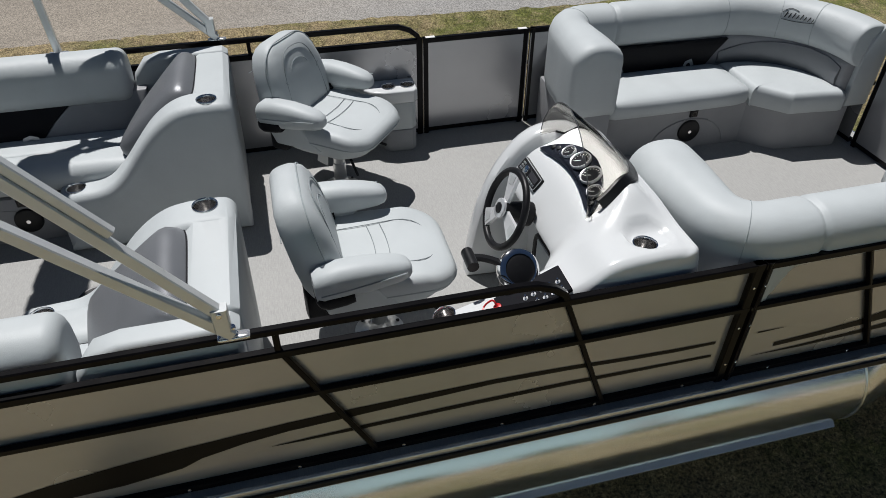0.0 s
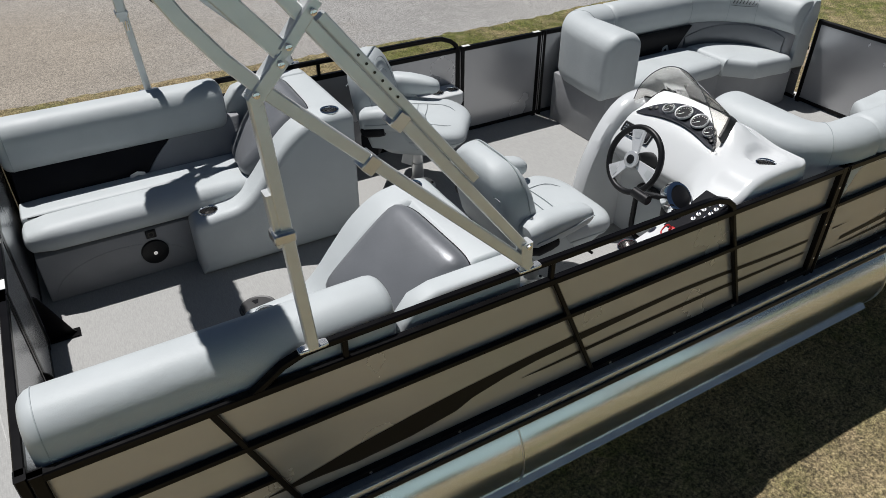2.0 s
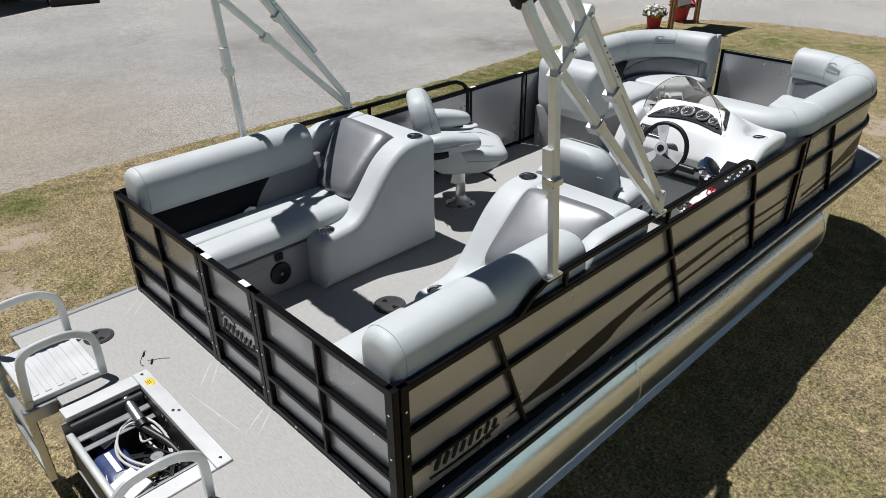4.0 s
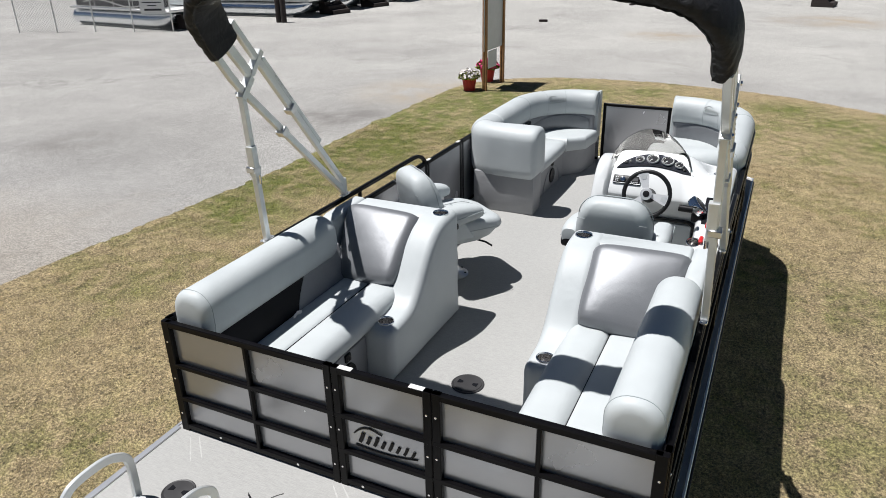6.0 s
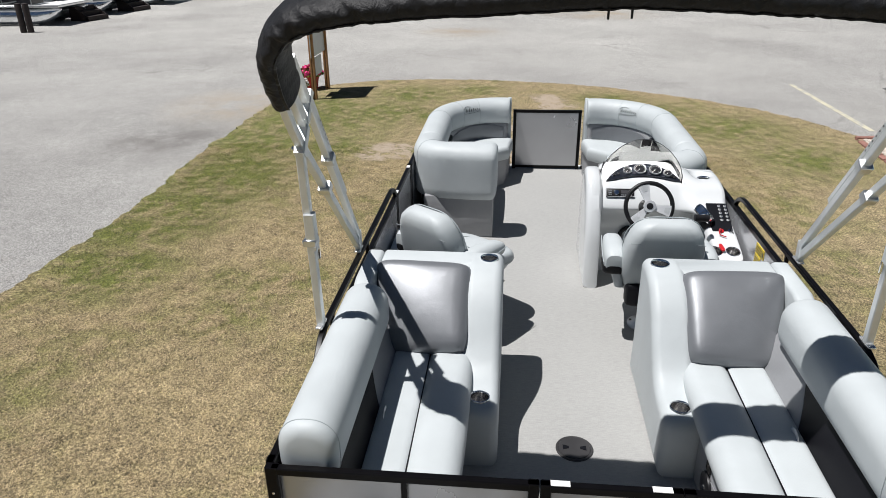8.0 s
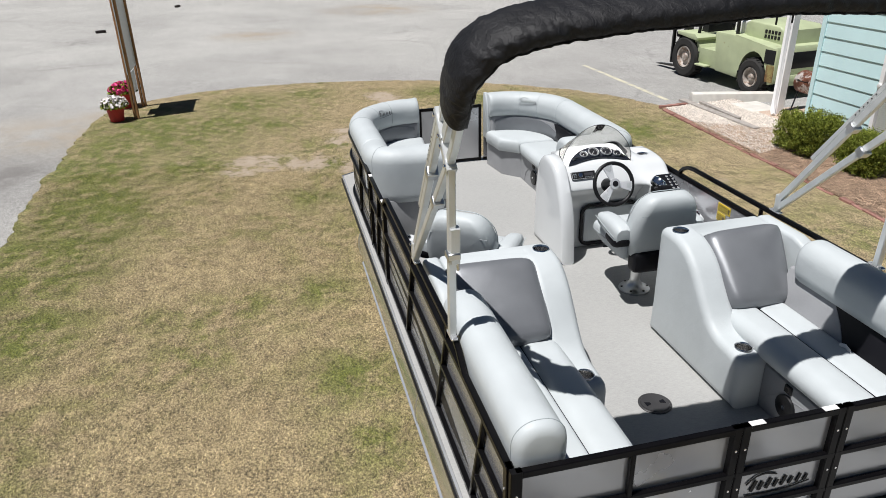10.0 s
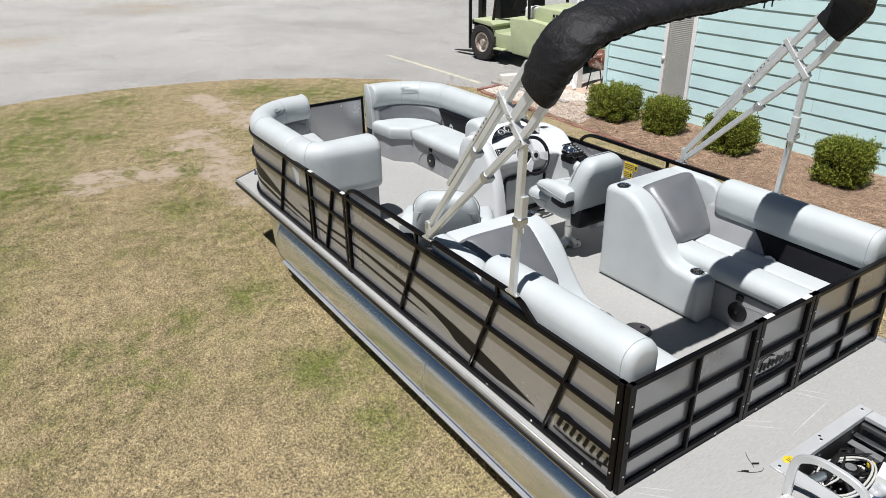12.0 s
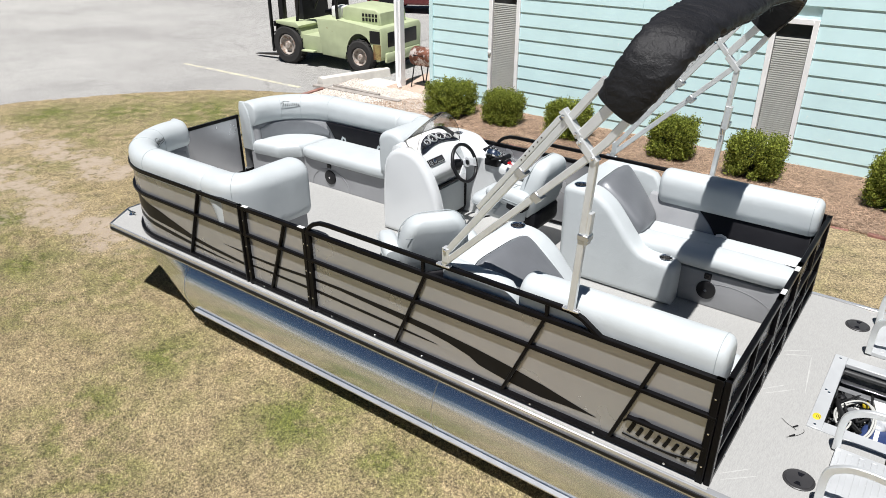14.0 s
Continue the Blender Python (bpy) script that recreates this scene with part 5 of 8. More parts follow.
# ---- captain's chairs ----
def captain_chair(at, yaw, label, tag=False):
    """A swivel chair on a pedestal, facing along its own x."""
    f = thing("captain_chair", label, "chair", (*at, DECK), yaw, group="captain chairs")

    def loc(name, bm, mat, parent=f, lab=""):
        return part(name, bm, mat, parent, lab, local=True)

    loc("floor_plate", turned(B(), (0, 0, 0), [(0.118, 0), (0.118, 0.008), (0.104, 0.016), (0.066, 0.03), (0.045, 0.06), (0.04, 0.08), (0, 0.08)], 32), alu)
    for k in range(6):
        t = math.tau * k / 6 + 0.3
        loc("bolt", disc(B(), (0.097 * math.cos(t), 0.097 * math.sin(t), 0.017), 0.009, 0.006, 8), steel_dark)
    loc("pedestal", turned(B(), (0, 0, 0.06), [(0.038, 0), (0.038, 0.12), (0.034, 0.125), (0.034, 0.27)], 20), alu)
    loc("swivel", box(B(), (-0.13, -0.1, 0.3), (0.13, 0.1, 0.335), 0.006), plastic_black)
    loc("seat_lever", sweep(B(), [(0.1, 0.06, 0.315), (0.2, 0.14, 0.29), (0.24, 0.16, 0.27)], circle(0.008, 8)), plastic_black)
    loc("seat_lever", sweep(B(), [(0.1, -0.06, 0.315), (0.2, -0.16, 0.29), (0.24, -0.19, 0.26)], circle(0.008, 8)), plastic_black)
    rings = []
    for z, k, dx in ((0.315, 0.5, -0.03), (0.33, 0.7, -0.02), (0.37, 0.88, -0.005), (0.42, 0.98, 0.005), (0.46, 1.0, 0.01)):
        rings.append([(dx + 0.02 + q[0] * k, q[1] * k, z) for q in rounded(0.58, 0.53, 0.16, 6)])
    loc("seat_shell", loft(B(), rings), vinyl)
    rings = []
    for z, k in ((0.44, 0.99), (0.455, 1.005), (0.48, 1.012), (0.505, 1.0), (0.522, 0.965), (0.531, 0.91), (0.533, 0.82), (0.526, 0.55), (0.523, 0.2)):
        rings.append([(0.035 + q[0] * k, q[1] * k, z - 0.045 * max(0.0, q[0] * k - 0.1) / 0.2 * (1 if z > 0.47 else 0.3)) for q in rounded(0.59, 0.545, 0.15, 7)])
    cush = loc("seat_cushion", loft(B(), rings), vinyl)
    loc("piping", sweep(B(), [(0.035 + q[0] * 1.004, q[1] * 1.004, 0.457 - 0.0135 * max(0.0, q[0] - 0.1) / 0.2) for q in rounded(0.59, 0.545, 0.15, 7)], circle(0.004, 6), close=True), stitch, cush)

    def over(x, y):
        return (x, y, 0.5275 - 0.045 * max(0.0, x - 0.135) / 0.2 + 0.003 * (abs(y) > 0.1))

    loc("seam", sweep(B(), smooth_line([over(*p) for p in ((-0.2, 0.13), (0.0, 0.14), (0.16, 0.15), (0.24, 0.1), (0.26, 0.0), (0.24, -0.1), (0.16, -0.15), (0.0, -0.14), (-0.2, -0.13))], 3), circle(0.0019, 5)), seam_dark, cush)
    for x in (0.0, 0.06):
        loc("seam", sweep(B(), [over(x - 0.6 * (0.14 - 0.04 * i) ** 2, 0.14 - 0.04 * i) for i in range(8)], circle(0.0019, 5)), seam_dark, cush)
    lean = Matrix.Translation((-0.215, 0, 0.43)) @ pose(0, 0, 0, 0, -13, 0) @ Matrix.Diagonal((1.0, 1.04, 1.06, 1.0))
    rings = []
    for z, w, d, r, dx in ((-0.04, 0.36, 0.09, 0.04, 0.0), (0.0, 0.42, 0.14, 0.055, 0), (0.1, 0.485, 0.17, 0.065, 0), (0.2, 0.495, 0.175, 0.07, 0), (0.3, 0.475, 0.17, 0.07, 0.0), (0.38, 0.43, 0.16, 0.066, -0.004), (0.43, 0.38, 0.142, 0.06, -0.008), (0.462, 0.31, 0.11, 0.05, -0.01), (0.478, 0.22, 0.07, 0.032, -0.012), (0.484, 0.12, 0.03, 0.014, -0.012)):
        rings.append([lean @ Vector((dx + q[1] + (0.02 * (abs(q[0]) / 0.24) ** 2 if q[1] > 0 else 0), q[0] * 0.96, z * 0.95)) for q in rounded(w, d, r, 6)])
    back = loc("backrest", loft(B(), rings), vinyl)
    for dx in (0.045,):
        hor = [lean @ Vector((dx, q[0] * 0.96, 0.95 * (0.23 + q[1]))) for q in rounded(0.482 if dx > 0 else 0.462, 0.49, 0.17, 7)]
        loc("piping", sweep(B(), hor, circle(0.0035, 6), up=(1, 0, 0), close=True), stitch, back)
    def on_front(y, z, lift=0.0):
        """The backrest's padded front, swelling at its edges and rolling back at its top."""
        return lean @ Vector((0.0872 + lift + 0.022 * (y / 0.24) ** 2 - 0.9 * max(0.0, z - 0.3) ** 2, y, z))

    front = [(0.165, 0.03), (0.155, 0.17), (0.135, 0.3), (0.09, 0.385), (0.0, 0.405), (-0.09, 0.385), (-0.135, 0.3), (-0.155, 0.17), (-0.165, 0.03)]
    loc("seam", sweep(B(), [on_front(p.x, p.y) for p in smooth_line([(y, z, 0) for y, z in front], 3)], circle(0.0028, 5), up=(1, 0, 0)), seam_dark, back)
    for s in (1, -1):
        loc("seam", sweep(B(), [on_front(s * 0.155 * k, 0.13 + 0.09 * k + 0.045 * k * k) for k in (0.0, 0.2, 0.4, 0.6, 0.8, 1.0)], circle(0.0026, 5), up=(1, 0, 0)), seam_dark, back)
    crest = [on_front(0.085 * math.cos(t), 0.265 + 0.075 * math.sin(t), 0.002) for t in [math.pi * i / 14 for i in range(15)]]
    loc("seam", sweep(B(), crest + [crest[0]], circle(0.0026, 5), up=(1, 0, 0)), seam_dark, back)
    loc("seam", sweep(B(), [lean @ Vector((-0.0815, 0.21 - 0.03 * i, 0.345)) for i in range(15)], circle(0.0022, 5), up=(1, 0, 0)), seam_dark, back)
    if tag:
        loc("paper_tag", prism(B(), [(-0.09, 0.22), (-0.02, 0.2), (-0.01, 0.3), (-0.07, 0.315)], -0.091, -0.089, "y"), white_print, f, "white paper tag")
    loc("back_panel", cushion(B(), (-0.325, -0.205, 0.3), (-0.2, 0.205, 0.47), 0.035, 0.0, 5), vinyl_black, f, "black lower back panel")
    for s in (1, -1):
        arm = Matrix.Translation((-0.085, s * 0.275, 0.615)) @ pose(0, 0, 0, 0, -4, s * -3) @ Matrix.Diagonal((0.9, 1.22, 1.22, 1.0))
        rings = []
        for x, w, h, zc in ((-0.225, 0.05, 0.05, -0.015), (-0.22, 0.085, 0.1, -0.015), (-0.19, 0.105, 0.125, -0.013), (-0.1, 0.113, 0.128, -0.008), (0.0, 0.112, 0.116, -0.008), (0.1, 0.104, 0.094, -0.013), (0.16, 0.092, 0.077, -0.018), (0.195, 0.072, 0.058, -0.022), (0.21, 0.045, 0.036, -0.024), (0.215, 0.018, 0.016, -0.024)):
            rings.append([arm @ Vector((x, q[0], zc + q[1])) for q in rounded(w, h, min(w, h) * 0.4, 5)])
        a = loc("armrest", loft(B(), rings), vinyl)
        rings = []
        for x, w, h, zc in ((-0.226, 0.07, 0.04, -0.045), (-0.212, 0.1, 0.052, -0.05), (-0.18, 0.1165, 0.056, -0.055), (-0.1, 0.1195, 0.056, -0.053), (-0.06, 0.1195, 0.05, -0.05)):
            rings.append([arm @ Vector((x, q[0], zc + q[1])) for q in rounded(w, h, 0.02, 4)])
        loc("armrest_trim", loft(B(), rings), vinyl_black, a, "black vinyl trim")
        loc("piping", sweep(B(), [arm @ Vector((-0.2 + 0.38 * i / 8, s * (0.0545 + 0.003 * math.sin(math.pi * i / 8)), -0.016 + 0.012 * i / 8)) for i in range(9)], circle(0.0028, 5)), stitch, a)
        rings = []
        for x, y, z, w in ((-0.15, 0.262, 0.6, 0.19), (-0.145, 0.258, 0.53, 0.21), (-0.12, 0.25, 0.46, 0.27), (-0.09, 0.235, 0.4, 0.3)):
            rings.append([(x + q[0], s * (y + q[1]), z) for q in rounded(w, 0.06, 0.028, 5)])
        loc("arm_support", loft(B(), rings), vinyl, a)
    return f


captain_chair((2.318, -0.575), 0.0, "light grey vinyl captain chair on a chrome pedestal behind the wheel")
captain_chair((2.315, 0.695), -38.0, "light grey vinyl captain chair turned aside on a chrome pedestal", True)

# ---- side table by the gate ----
table = thing("side_table", "light grey moulded side table with two cup holders and mesh pocket", "side table", (2.75, 1.12, DECK))
top_plan = [(2.46, 1.215), (2.48, 1.18), (2.58, 1.06), (2.66, 1.025), (2.85, 1.02), (2.88, 1.05), (2.885, 1.215)]
low_plan = [(2.6, 1.21), (2.61, 1.16), (2.66, 1.06), (2.7, 1.035), (2.84, 1.03), (2.868, 1.06), (2.872, 1.21)]
mesh_grey = material("mesh_pocket", (0.3, 0.31, 0.32), 0.8, vary=0.1, bump=0.8, bump_scale=160)
tray = part("table_top", prism(B(), top_plan, 1.12, 1.205, "z", 0.012, 3), gel, table)
part("table_body", prism(B(), low_plan, 0.93, 1.125, "z", 0.008, 2), vinyl, table)
part("mesh_pocket", prism(B(), [(x, y - 0.004) for x, y in low_plan], DECK, 0.93, "z", 0.01, 2), mesh_grey, table, "grey mesh pocket")
cup_holder((2.705, 1.11, 1.205), table, 0.043, host=tray)
cup_holder((2.825, 1.11, 1.205), table, 0.043, host=tray)


# ---- folded sunshade on its frame ----
def sunshade():
    f = thing("sunshade_frame", "folded black canvas sunshade on a satin aluminium frame", "boat sunshade", (1.2, 0, 1.43))
    for s in (1, -1):
        y, dx = s * 1.252, 0.0 if s > 0 else 0.035

        def at_y(z):
            """The frame leans a little to port towards its top."""
            return s * 1.252 + (z - 1.55) * (0.004 if s > 0 else 0.03)

        def bar(name, a, b, w=0.036, h=0.032, dy=0.0, mat=alu_paint):
            return part(name, sweep(B(), [(a[0] + dx, at_y(a[1]) + dy, a[1]), (b[0] + dx, at_y(b[1]) + dy, b[1])], square(w, h, 0.004), up=(0, 1, 0)), mat, f)

        F1, F2, H, HU, TIP, TOP = (1.725, 1.565), (0.86, 1.555), (0.81, 2.435), (0.985, 2.615), (0.63, 2.71), (0.795, 2.815)
        for px, pz in (F1, F2):
            part("rail_mount", cushion(B(), (px + dx - 0.052, y - 0.018, Z1 + 0.112), (px + dx + 0.052, y + 0.018, Z1 + 0.13), 0.008), bright_steel, f, "polished oblong rail mount")
            part("mount_pin", sweep(B(), [(px + dx, y, Z1 + 0.11), (px + dx, y, Z1 + 0.165)], circle(0.012, 8), up=(0, 1, 0)), chrome, f)
        bar("rear_leg", F2, H, 0.038, 0.036)
        bar("leg_sleeve", (0.825, 1.965), (0.815, 2.14), 0.048, 0.046, -s * 0.01)
        part("sleeve_clip", box(B(), (0.79 + dx, at_y(2.0) - 0.034, 1.985), (0.856 + dx, at_y(2.0) + 0.028, 2.02), 0.005), alu, f)
        part("leg_pin", sweep(B(), [(0.835 + dx, at_y(1.95) - s * 0.03, 1.915), (0.835 + dx, at_y(1.95) - s * 0.03, 1.97)], circle(0.008, 6), up=(0, 1, 0)), chrome, f)
        part("main_bow", sweep(B(), [(x + dx, at_y(z), z) for x, z in (F1, (1.25, 2.03), (0.845, 2.425), (0.75, 2.53), (0.67, 2.64), TIP)], square(0.039, 0.036, 0.004), up=(0, 1, 0)), alu_paint, f)
        F1b = (1.695, 1.66)
        bar("front_bow", F1b, TOP, 0.039, 0.036, -s * 0.003)
        bar("front_bow_slide", (1.478, 2.002), (1.01, 2.597), 0.03, 0.03)
        bar("inner_bow", (0.905, 2.515), (0.72, 2.735), 0.052, 0.036, 0.0)
        bar("knuckle", (1.7, 1.59), (1.7, 1.68), 0.05, 0.045)
        bar("hub_link", (0.8, 2.41), (0.895, 2.51), 0.042, 0.048)
        bar("hub_link", (0.9, 2.525), (1.0, 2.64), 0.036, 0.048)
        bar("knuckle", (0.865, 2.485), (0.935, 2.56), 0.026, 0.04)
        for i in range(6):
            q = Vector((1.1 + dx, y, 2.483)).lerp(Vector((1.21 + dx, y, 2.343)), i / 5)
            for e in (-0.0162, 0.0162):
                part("pin_hole", disc(B(), (q.x, at_y(q.z) + s * e, q.z), 0.0045, 0.0012, 8, (0, s * (1 if e > 0 else -1), 0)), steel_dark, f)
        for cx, cz in (H, (0.885, 2.5), (0.91, 2.54), HU, (1.7, 1.67)):
            part("hub_bolt", disc(B(), (cx + dx, at_y(cz) + s * 0.026, cz), 0.01, 0.008, 8, (0, s, 0), 0.002), chrome, f)
        for t, m in ((0.56, 0), (0.53, 1)):
            a, b = (F1, (0.64, 2.625)) if not m else (F1b, TOP)
            cx, cz = a[0] + (b[0] - a[0]) * t, a[1] + (b[1] - a[1]) * t
            rot = pose(cx + dx, at_y(cz) - s * 0.006, cz, 0, 47, 0)
            part("bow_clip", box(B(), (-0.024, -0.03, -0.036), (0.024, 0.03, 0.022), 0.004, rot), alu, f)
    # The canvas boot: a fat sleeve with folds
    half = [(0.73, 1.235, 2.692), (0.668, 1.24, 2.79), (0.6, 1.215, 2.905), (0.56, 1.1, 3.0), (0.545, 0.85, 3.05), (0.53, 0.42, 3.08)]
    ctr = smooth_line(half + [(0.52, 0, 3.092)] + [(x + 0.02, 0.018 - y, z + 0.05 * max(0.0, (2.95 - z) / 0.26)) for x, y, z in half[::-1]], 34)
    ctr = [p + Vector((0.0, 0.025, 0.0)) for p in ctr]
    rings, run_ = [], 0.0
    n = len(ctr)
    for i, p in enumerate(ctr):
        run_ += (p - ctr[max(i - 1, 0)]).length
        d = (ctr[min(i + 1, n - 1)] - ctr[max(i - 1, 0)]).normalized()
        k = min(1.0, min(i, n - 1 - i) / 102)
        u = Vector((0.72 + 0.24 * k, 0.0, 0.69 - 0.42 * k))
        u = (u - d * u.dot(d)).normalized()
        w = d.cross(u).normalized()
        long, short = 0.11 + 0.03 * k - 0.022 * max(0.0, 1 - abs(p.y) / 0.4), 0.05 + 0.008 * k
        ring = []
        for j in range(48):
            t = math.tau * j / 48
            slack = min(1.0, min(i, n - 1 - i) / 20)
            tuck = noise.noise((run_ * 13 + 1.1 * math.sin(t + 0.8), 1.1 * math.cos(t), 7.0))
            crease = noise.noise((run_ * 30 + 2.2 * math.sin(t + 2.1), 1.3 * math.cos(t), 1.3 * math.sin(t) + 4.0))
            fold = 1 + slack * (0.12 * (0.22 - abs(tuck)) + 0.07 * (0.2 - abs(crease)) + 0.03 * noise.noise((run_ * 5, math.cos(t), math.sin(t))) + 0.018 * noise.noise((run_ * 38 + 1.5 * math.cos(t), 1.6 * math.cos(t), 1.6 * math.sin(t))))
            ct, st = math.cos(t), math.sin(t)
            ring.append(p + (u * math.copysign(abs(ct) ** 0.85, ct) * long + w * math.copysign(abs(st) ** 0.85, st) * short) * fold)
        rings.append(ring)
    boot = part("canvas_boot", loft(B(), rings), fabric_black, f, "black canvas boot")
    zip_line = [r[28] + (r[28] - c) * 0.02 for r, c in zip(rings, ctr)]
    part("zip", sweep(B(), zip_line, square(0.012, 0.006, 0.001)), plastic_black, boot)
    for i in (200, 206):
        q = rings[i][27]
        part("zip_pull", sweep(B(), [q, q + Vector((0, 0, -0.036))], circle(0.004, 6), up=(1, 0, 0)), plastic_black, boot)
    return f


sunshade()


# ---- stern deck gear ----
def hatch(at, r, name="deck_hatch", label="round dark plastic deck hatch"):
    f = thing(name, label, "hatch", (*at, DECK), group="deck hatches")
    part("rim", turned(B(), (0, 0, 0), [(r, 0), (r, 0.005), (r * 0.95, 0.008), (r * 0.86, 0.006)], 32), hatch_grey, f, local=True)
    part("lid", turned(B(), (0, 0, 0), [(r * 0.87, 0.003), (r * 0.84, 0.009), (0, 0.01)], 32), hatch_grey, f, local=True)
    for k in (-1, 1):
        part("finger_slot", prism(B(), [(-0.018, k * r * 0.62), (0.018, k * r * 0.62), (0.008, k * r * 0.3), (-0.008, k * r * 0.3)][::k], 0.0085, 0.0115, "z"), dial_black, f, local=True)


hatch_grey = material("hatch_plastic", (0.035, 0.034, 0.035), 0.45, vary=0.15)
hatch((0.99, -0.007), 0.098)
hatch((-0.388, 0.914), 0.081)
hatch((-0.384, -0.962), 0.081)

tread_metal = material("tread_metal", (0.54, 0.555, 0.56), 0.45, metal=0.3, vary=0.06, scale=6, bump=0.05, bump_scale=90)
gear = thing("motor_well", "open aluminium motor well full of hoses and cables", "motor well", (-0.57, -0.02, 0.45))
for lo, hi in (((-0.765, 0.335, DECK - 0.02), (-0.402, 0.43, DECK + 0.008)), ((-0.765, -0.47, DECK - 0.02), (-0.402, -0.385, DECK + 0.008)), ((-0.402, -0.47, DECK - 0.024), (-0.322, 0.43, DECK + 0.011))):
    part("frame_strip", box(B(), lo, hi, 0.003), tread_metal, gear, "pale metal frame strip")
dull = material("dull_metal", (0.2, 0.205, 0.21), 0.6, metal=0.4, vary=0.25, scale=9)
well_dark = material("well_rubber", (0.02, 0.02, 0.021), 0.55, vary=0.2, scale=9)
part("well_floor", box(B(), (-0.79, -0.4, 0.45), (-0.385, 0.36, 0.46)), dull, gear)
for y in (-0.4, 0.345):
    part("well_wall", box(B(), (-0.79, y - 0.004, 0.45), (-0.39, y + 0.004, DECK - 0.022)), dull, gear)
# Forward wall coloured near-black for the shade inside the well
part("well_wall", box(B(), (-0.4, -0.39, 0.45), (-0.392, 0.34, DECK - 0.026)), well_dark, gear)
part("transom", box(B(), (-0.79, -0.39, 0.655), (-0.755, 0.34, 0.7), 0.012, seg=3), tread_metal, gear, "pale rounded transom edge")
# Added near-black plate: the shadow below the transom edge, put into its colour
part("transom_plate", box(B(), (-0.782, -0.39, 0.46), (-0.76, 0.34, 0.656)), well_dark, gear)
for s_ in (1, -1):
    y = 0.31 if s_ > 0 else -0.36
    part("side_tube", sweep(B(), [(-0.76, y, 0.735), (-0.41, y, 0.735)], circle(0.02, 12)), well_dark, gear, "black rubber side tube")
    part("side_ledge", box(B(), (-0.755, min(y - s_ * 0.035, y - s_ * 0.075), 0.69), (-0.405, max(y - s_ * 0.035, y - s_ * 0.075), 0.698), 0.002), alu_trim, gear, "bright metal side ledge")
    part("side_ledge", box(B(), (-0.755, min(y - s_ * 0.07, y - s_ * 0.12), 0.655), (-0.405, max(y - s_ * 0.07, y - s_ * 0.12), 0.662), 0.002), dull, gear)
for x, y in ((-0.362, 0.395), (-0.37, 0.02), (-0.35, 0.0), (-0.36, -0.425)):
    part("screw", disc(B(), (x, y, DECK + 0.011), 0.009, 0.004, 8, (0, 0, 1), 0.002), chrome, gear)
for y in (0.3, 0.1, 0.06, -0.28):
    part("screw", disc(B(), (-0.4, y, 0.72), 0.009, 0.004, 8, (-1, 0, 0), 0.002), chrome, gear)
sticker = material("yellow_sticker", (0.68, 0.5, 0.03), 0.5, vary=0.05)
oval = turned(B(), (0, 0, 0), [(0.026, 0), (0.024, 0.001), (0, 0.0012)], 24)
oval.transform(Matrix.Translation((-0.357, 0.31, DECK + 0.0115)) @ Matrix.Diagonal((0.9, 1.35, 1, 1)))
oval = part("warning_sticker", oval, sticker, gear, "oval yellow sticker")
for k in (-1, 0, 1):
    part("print_bar", box(B(), (-0.366 + 0.009 * k, 0.293, DECK + 0.0126), (-0.363 + 0.009 * k, 0.327, DECK + 0.0132)), dark_print, oval)
rng = random.Random(5)
hose_black = material("rubber_hose", (0.012, 0.012, 0.012), 0.45, vary=0.2)
hose_white = material("pale_hose", (0.5, 0.5, 0.47), 0.5, vary=0.1)
for i in range(34):
    pts = [Vector((rng.uniform(-0.68, -0.42), rng.uniform(-0.3, 0.1), rng.uniform(0.5, 0.6)))]
    for k in range(5):
        q = pts[-1] + Vector((rng.uniform(-0.12, 0.12), rng.uniform(-0.16, 0.16), rng.uniform(-0.05, 0.06)))
        pts.append(Vector((max(-0.73, min(-0.415, q.x)), max(-0.33, min(0.22, q.y)), max(0.475, min(0.66, q.z)))))
    part("cable", sweep(B(), smooth_line(pts, 5), circle(rng.choice((0.004, 0.006, 0.009)), 7)), hose_black if i % 7 else hose_white, gear)
for dx, dz in ((0.0, 0.0), (0.014, 0.012)):
    loopp = [(-0.55 + dx + 0.105 * math.cos(t), 0.02 + 0.2 * math.sin(t) + dx, 0.665 + dz + 0.02 * math.sin(2 * t)) for t in [math.tau * i / 28 for i in range(28)]]
    part("cable", sweep(B(), loopp, circle(0.0065, 8), close=True), hose_white, gear, "coiled pale hose")
part("cable", sweep(B(), smooth_line([(-0.5, 0.14, 0.69), (-0.47, 0.05, 0.68), (-0.44, -0.06, 0.66), (-0.43, -0.18, 0.62), (-0.46, -0.28, 0.57)], 5), circle(0.017, 10)), hose_black, gear, "thick black hose")
part("steering_cylinder", sweep(B(), [(-0.482, 0.37, 0.735), (-0.487, 0.15, 0.69)], circle(0.027, 20)), alu_trim, gear, "polished steering cylinder")
part("cylinder_cap", sweep(B(), [(-0.481, 0.415, 0.744), (-0.481, 0.362, 0.733)], circle(0.034, 18)), plastic_black, gear)
part("cylinder_clamp", sweep(B(), [(-0.487, 0.165, 0.693), (-0.488, 0.125, 0.685)], circle(0.032, 18)), plastic_black, gear)
pump = part("pump", turned(B(), (-0.52, -0.07, 0.585), [(0, 0), (0.05, 0.0), (0.054, 0.02), (0.05, 0.055), (0.036, 0.062), (0.034, 0.068), (0, 0.07)], 24), plastic_black, gear, "round black pump housing")
part("pump_cap", turned(B(), (-0.52, -0.07, 0.6535), [(0.03, 0), (0.03, 0.004), (0.02, 0.006), (0.012, 0.004), (0, 0.004)], 20), dull, pump)
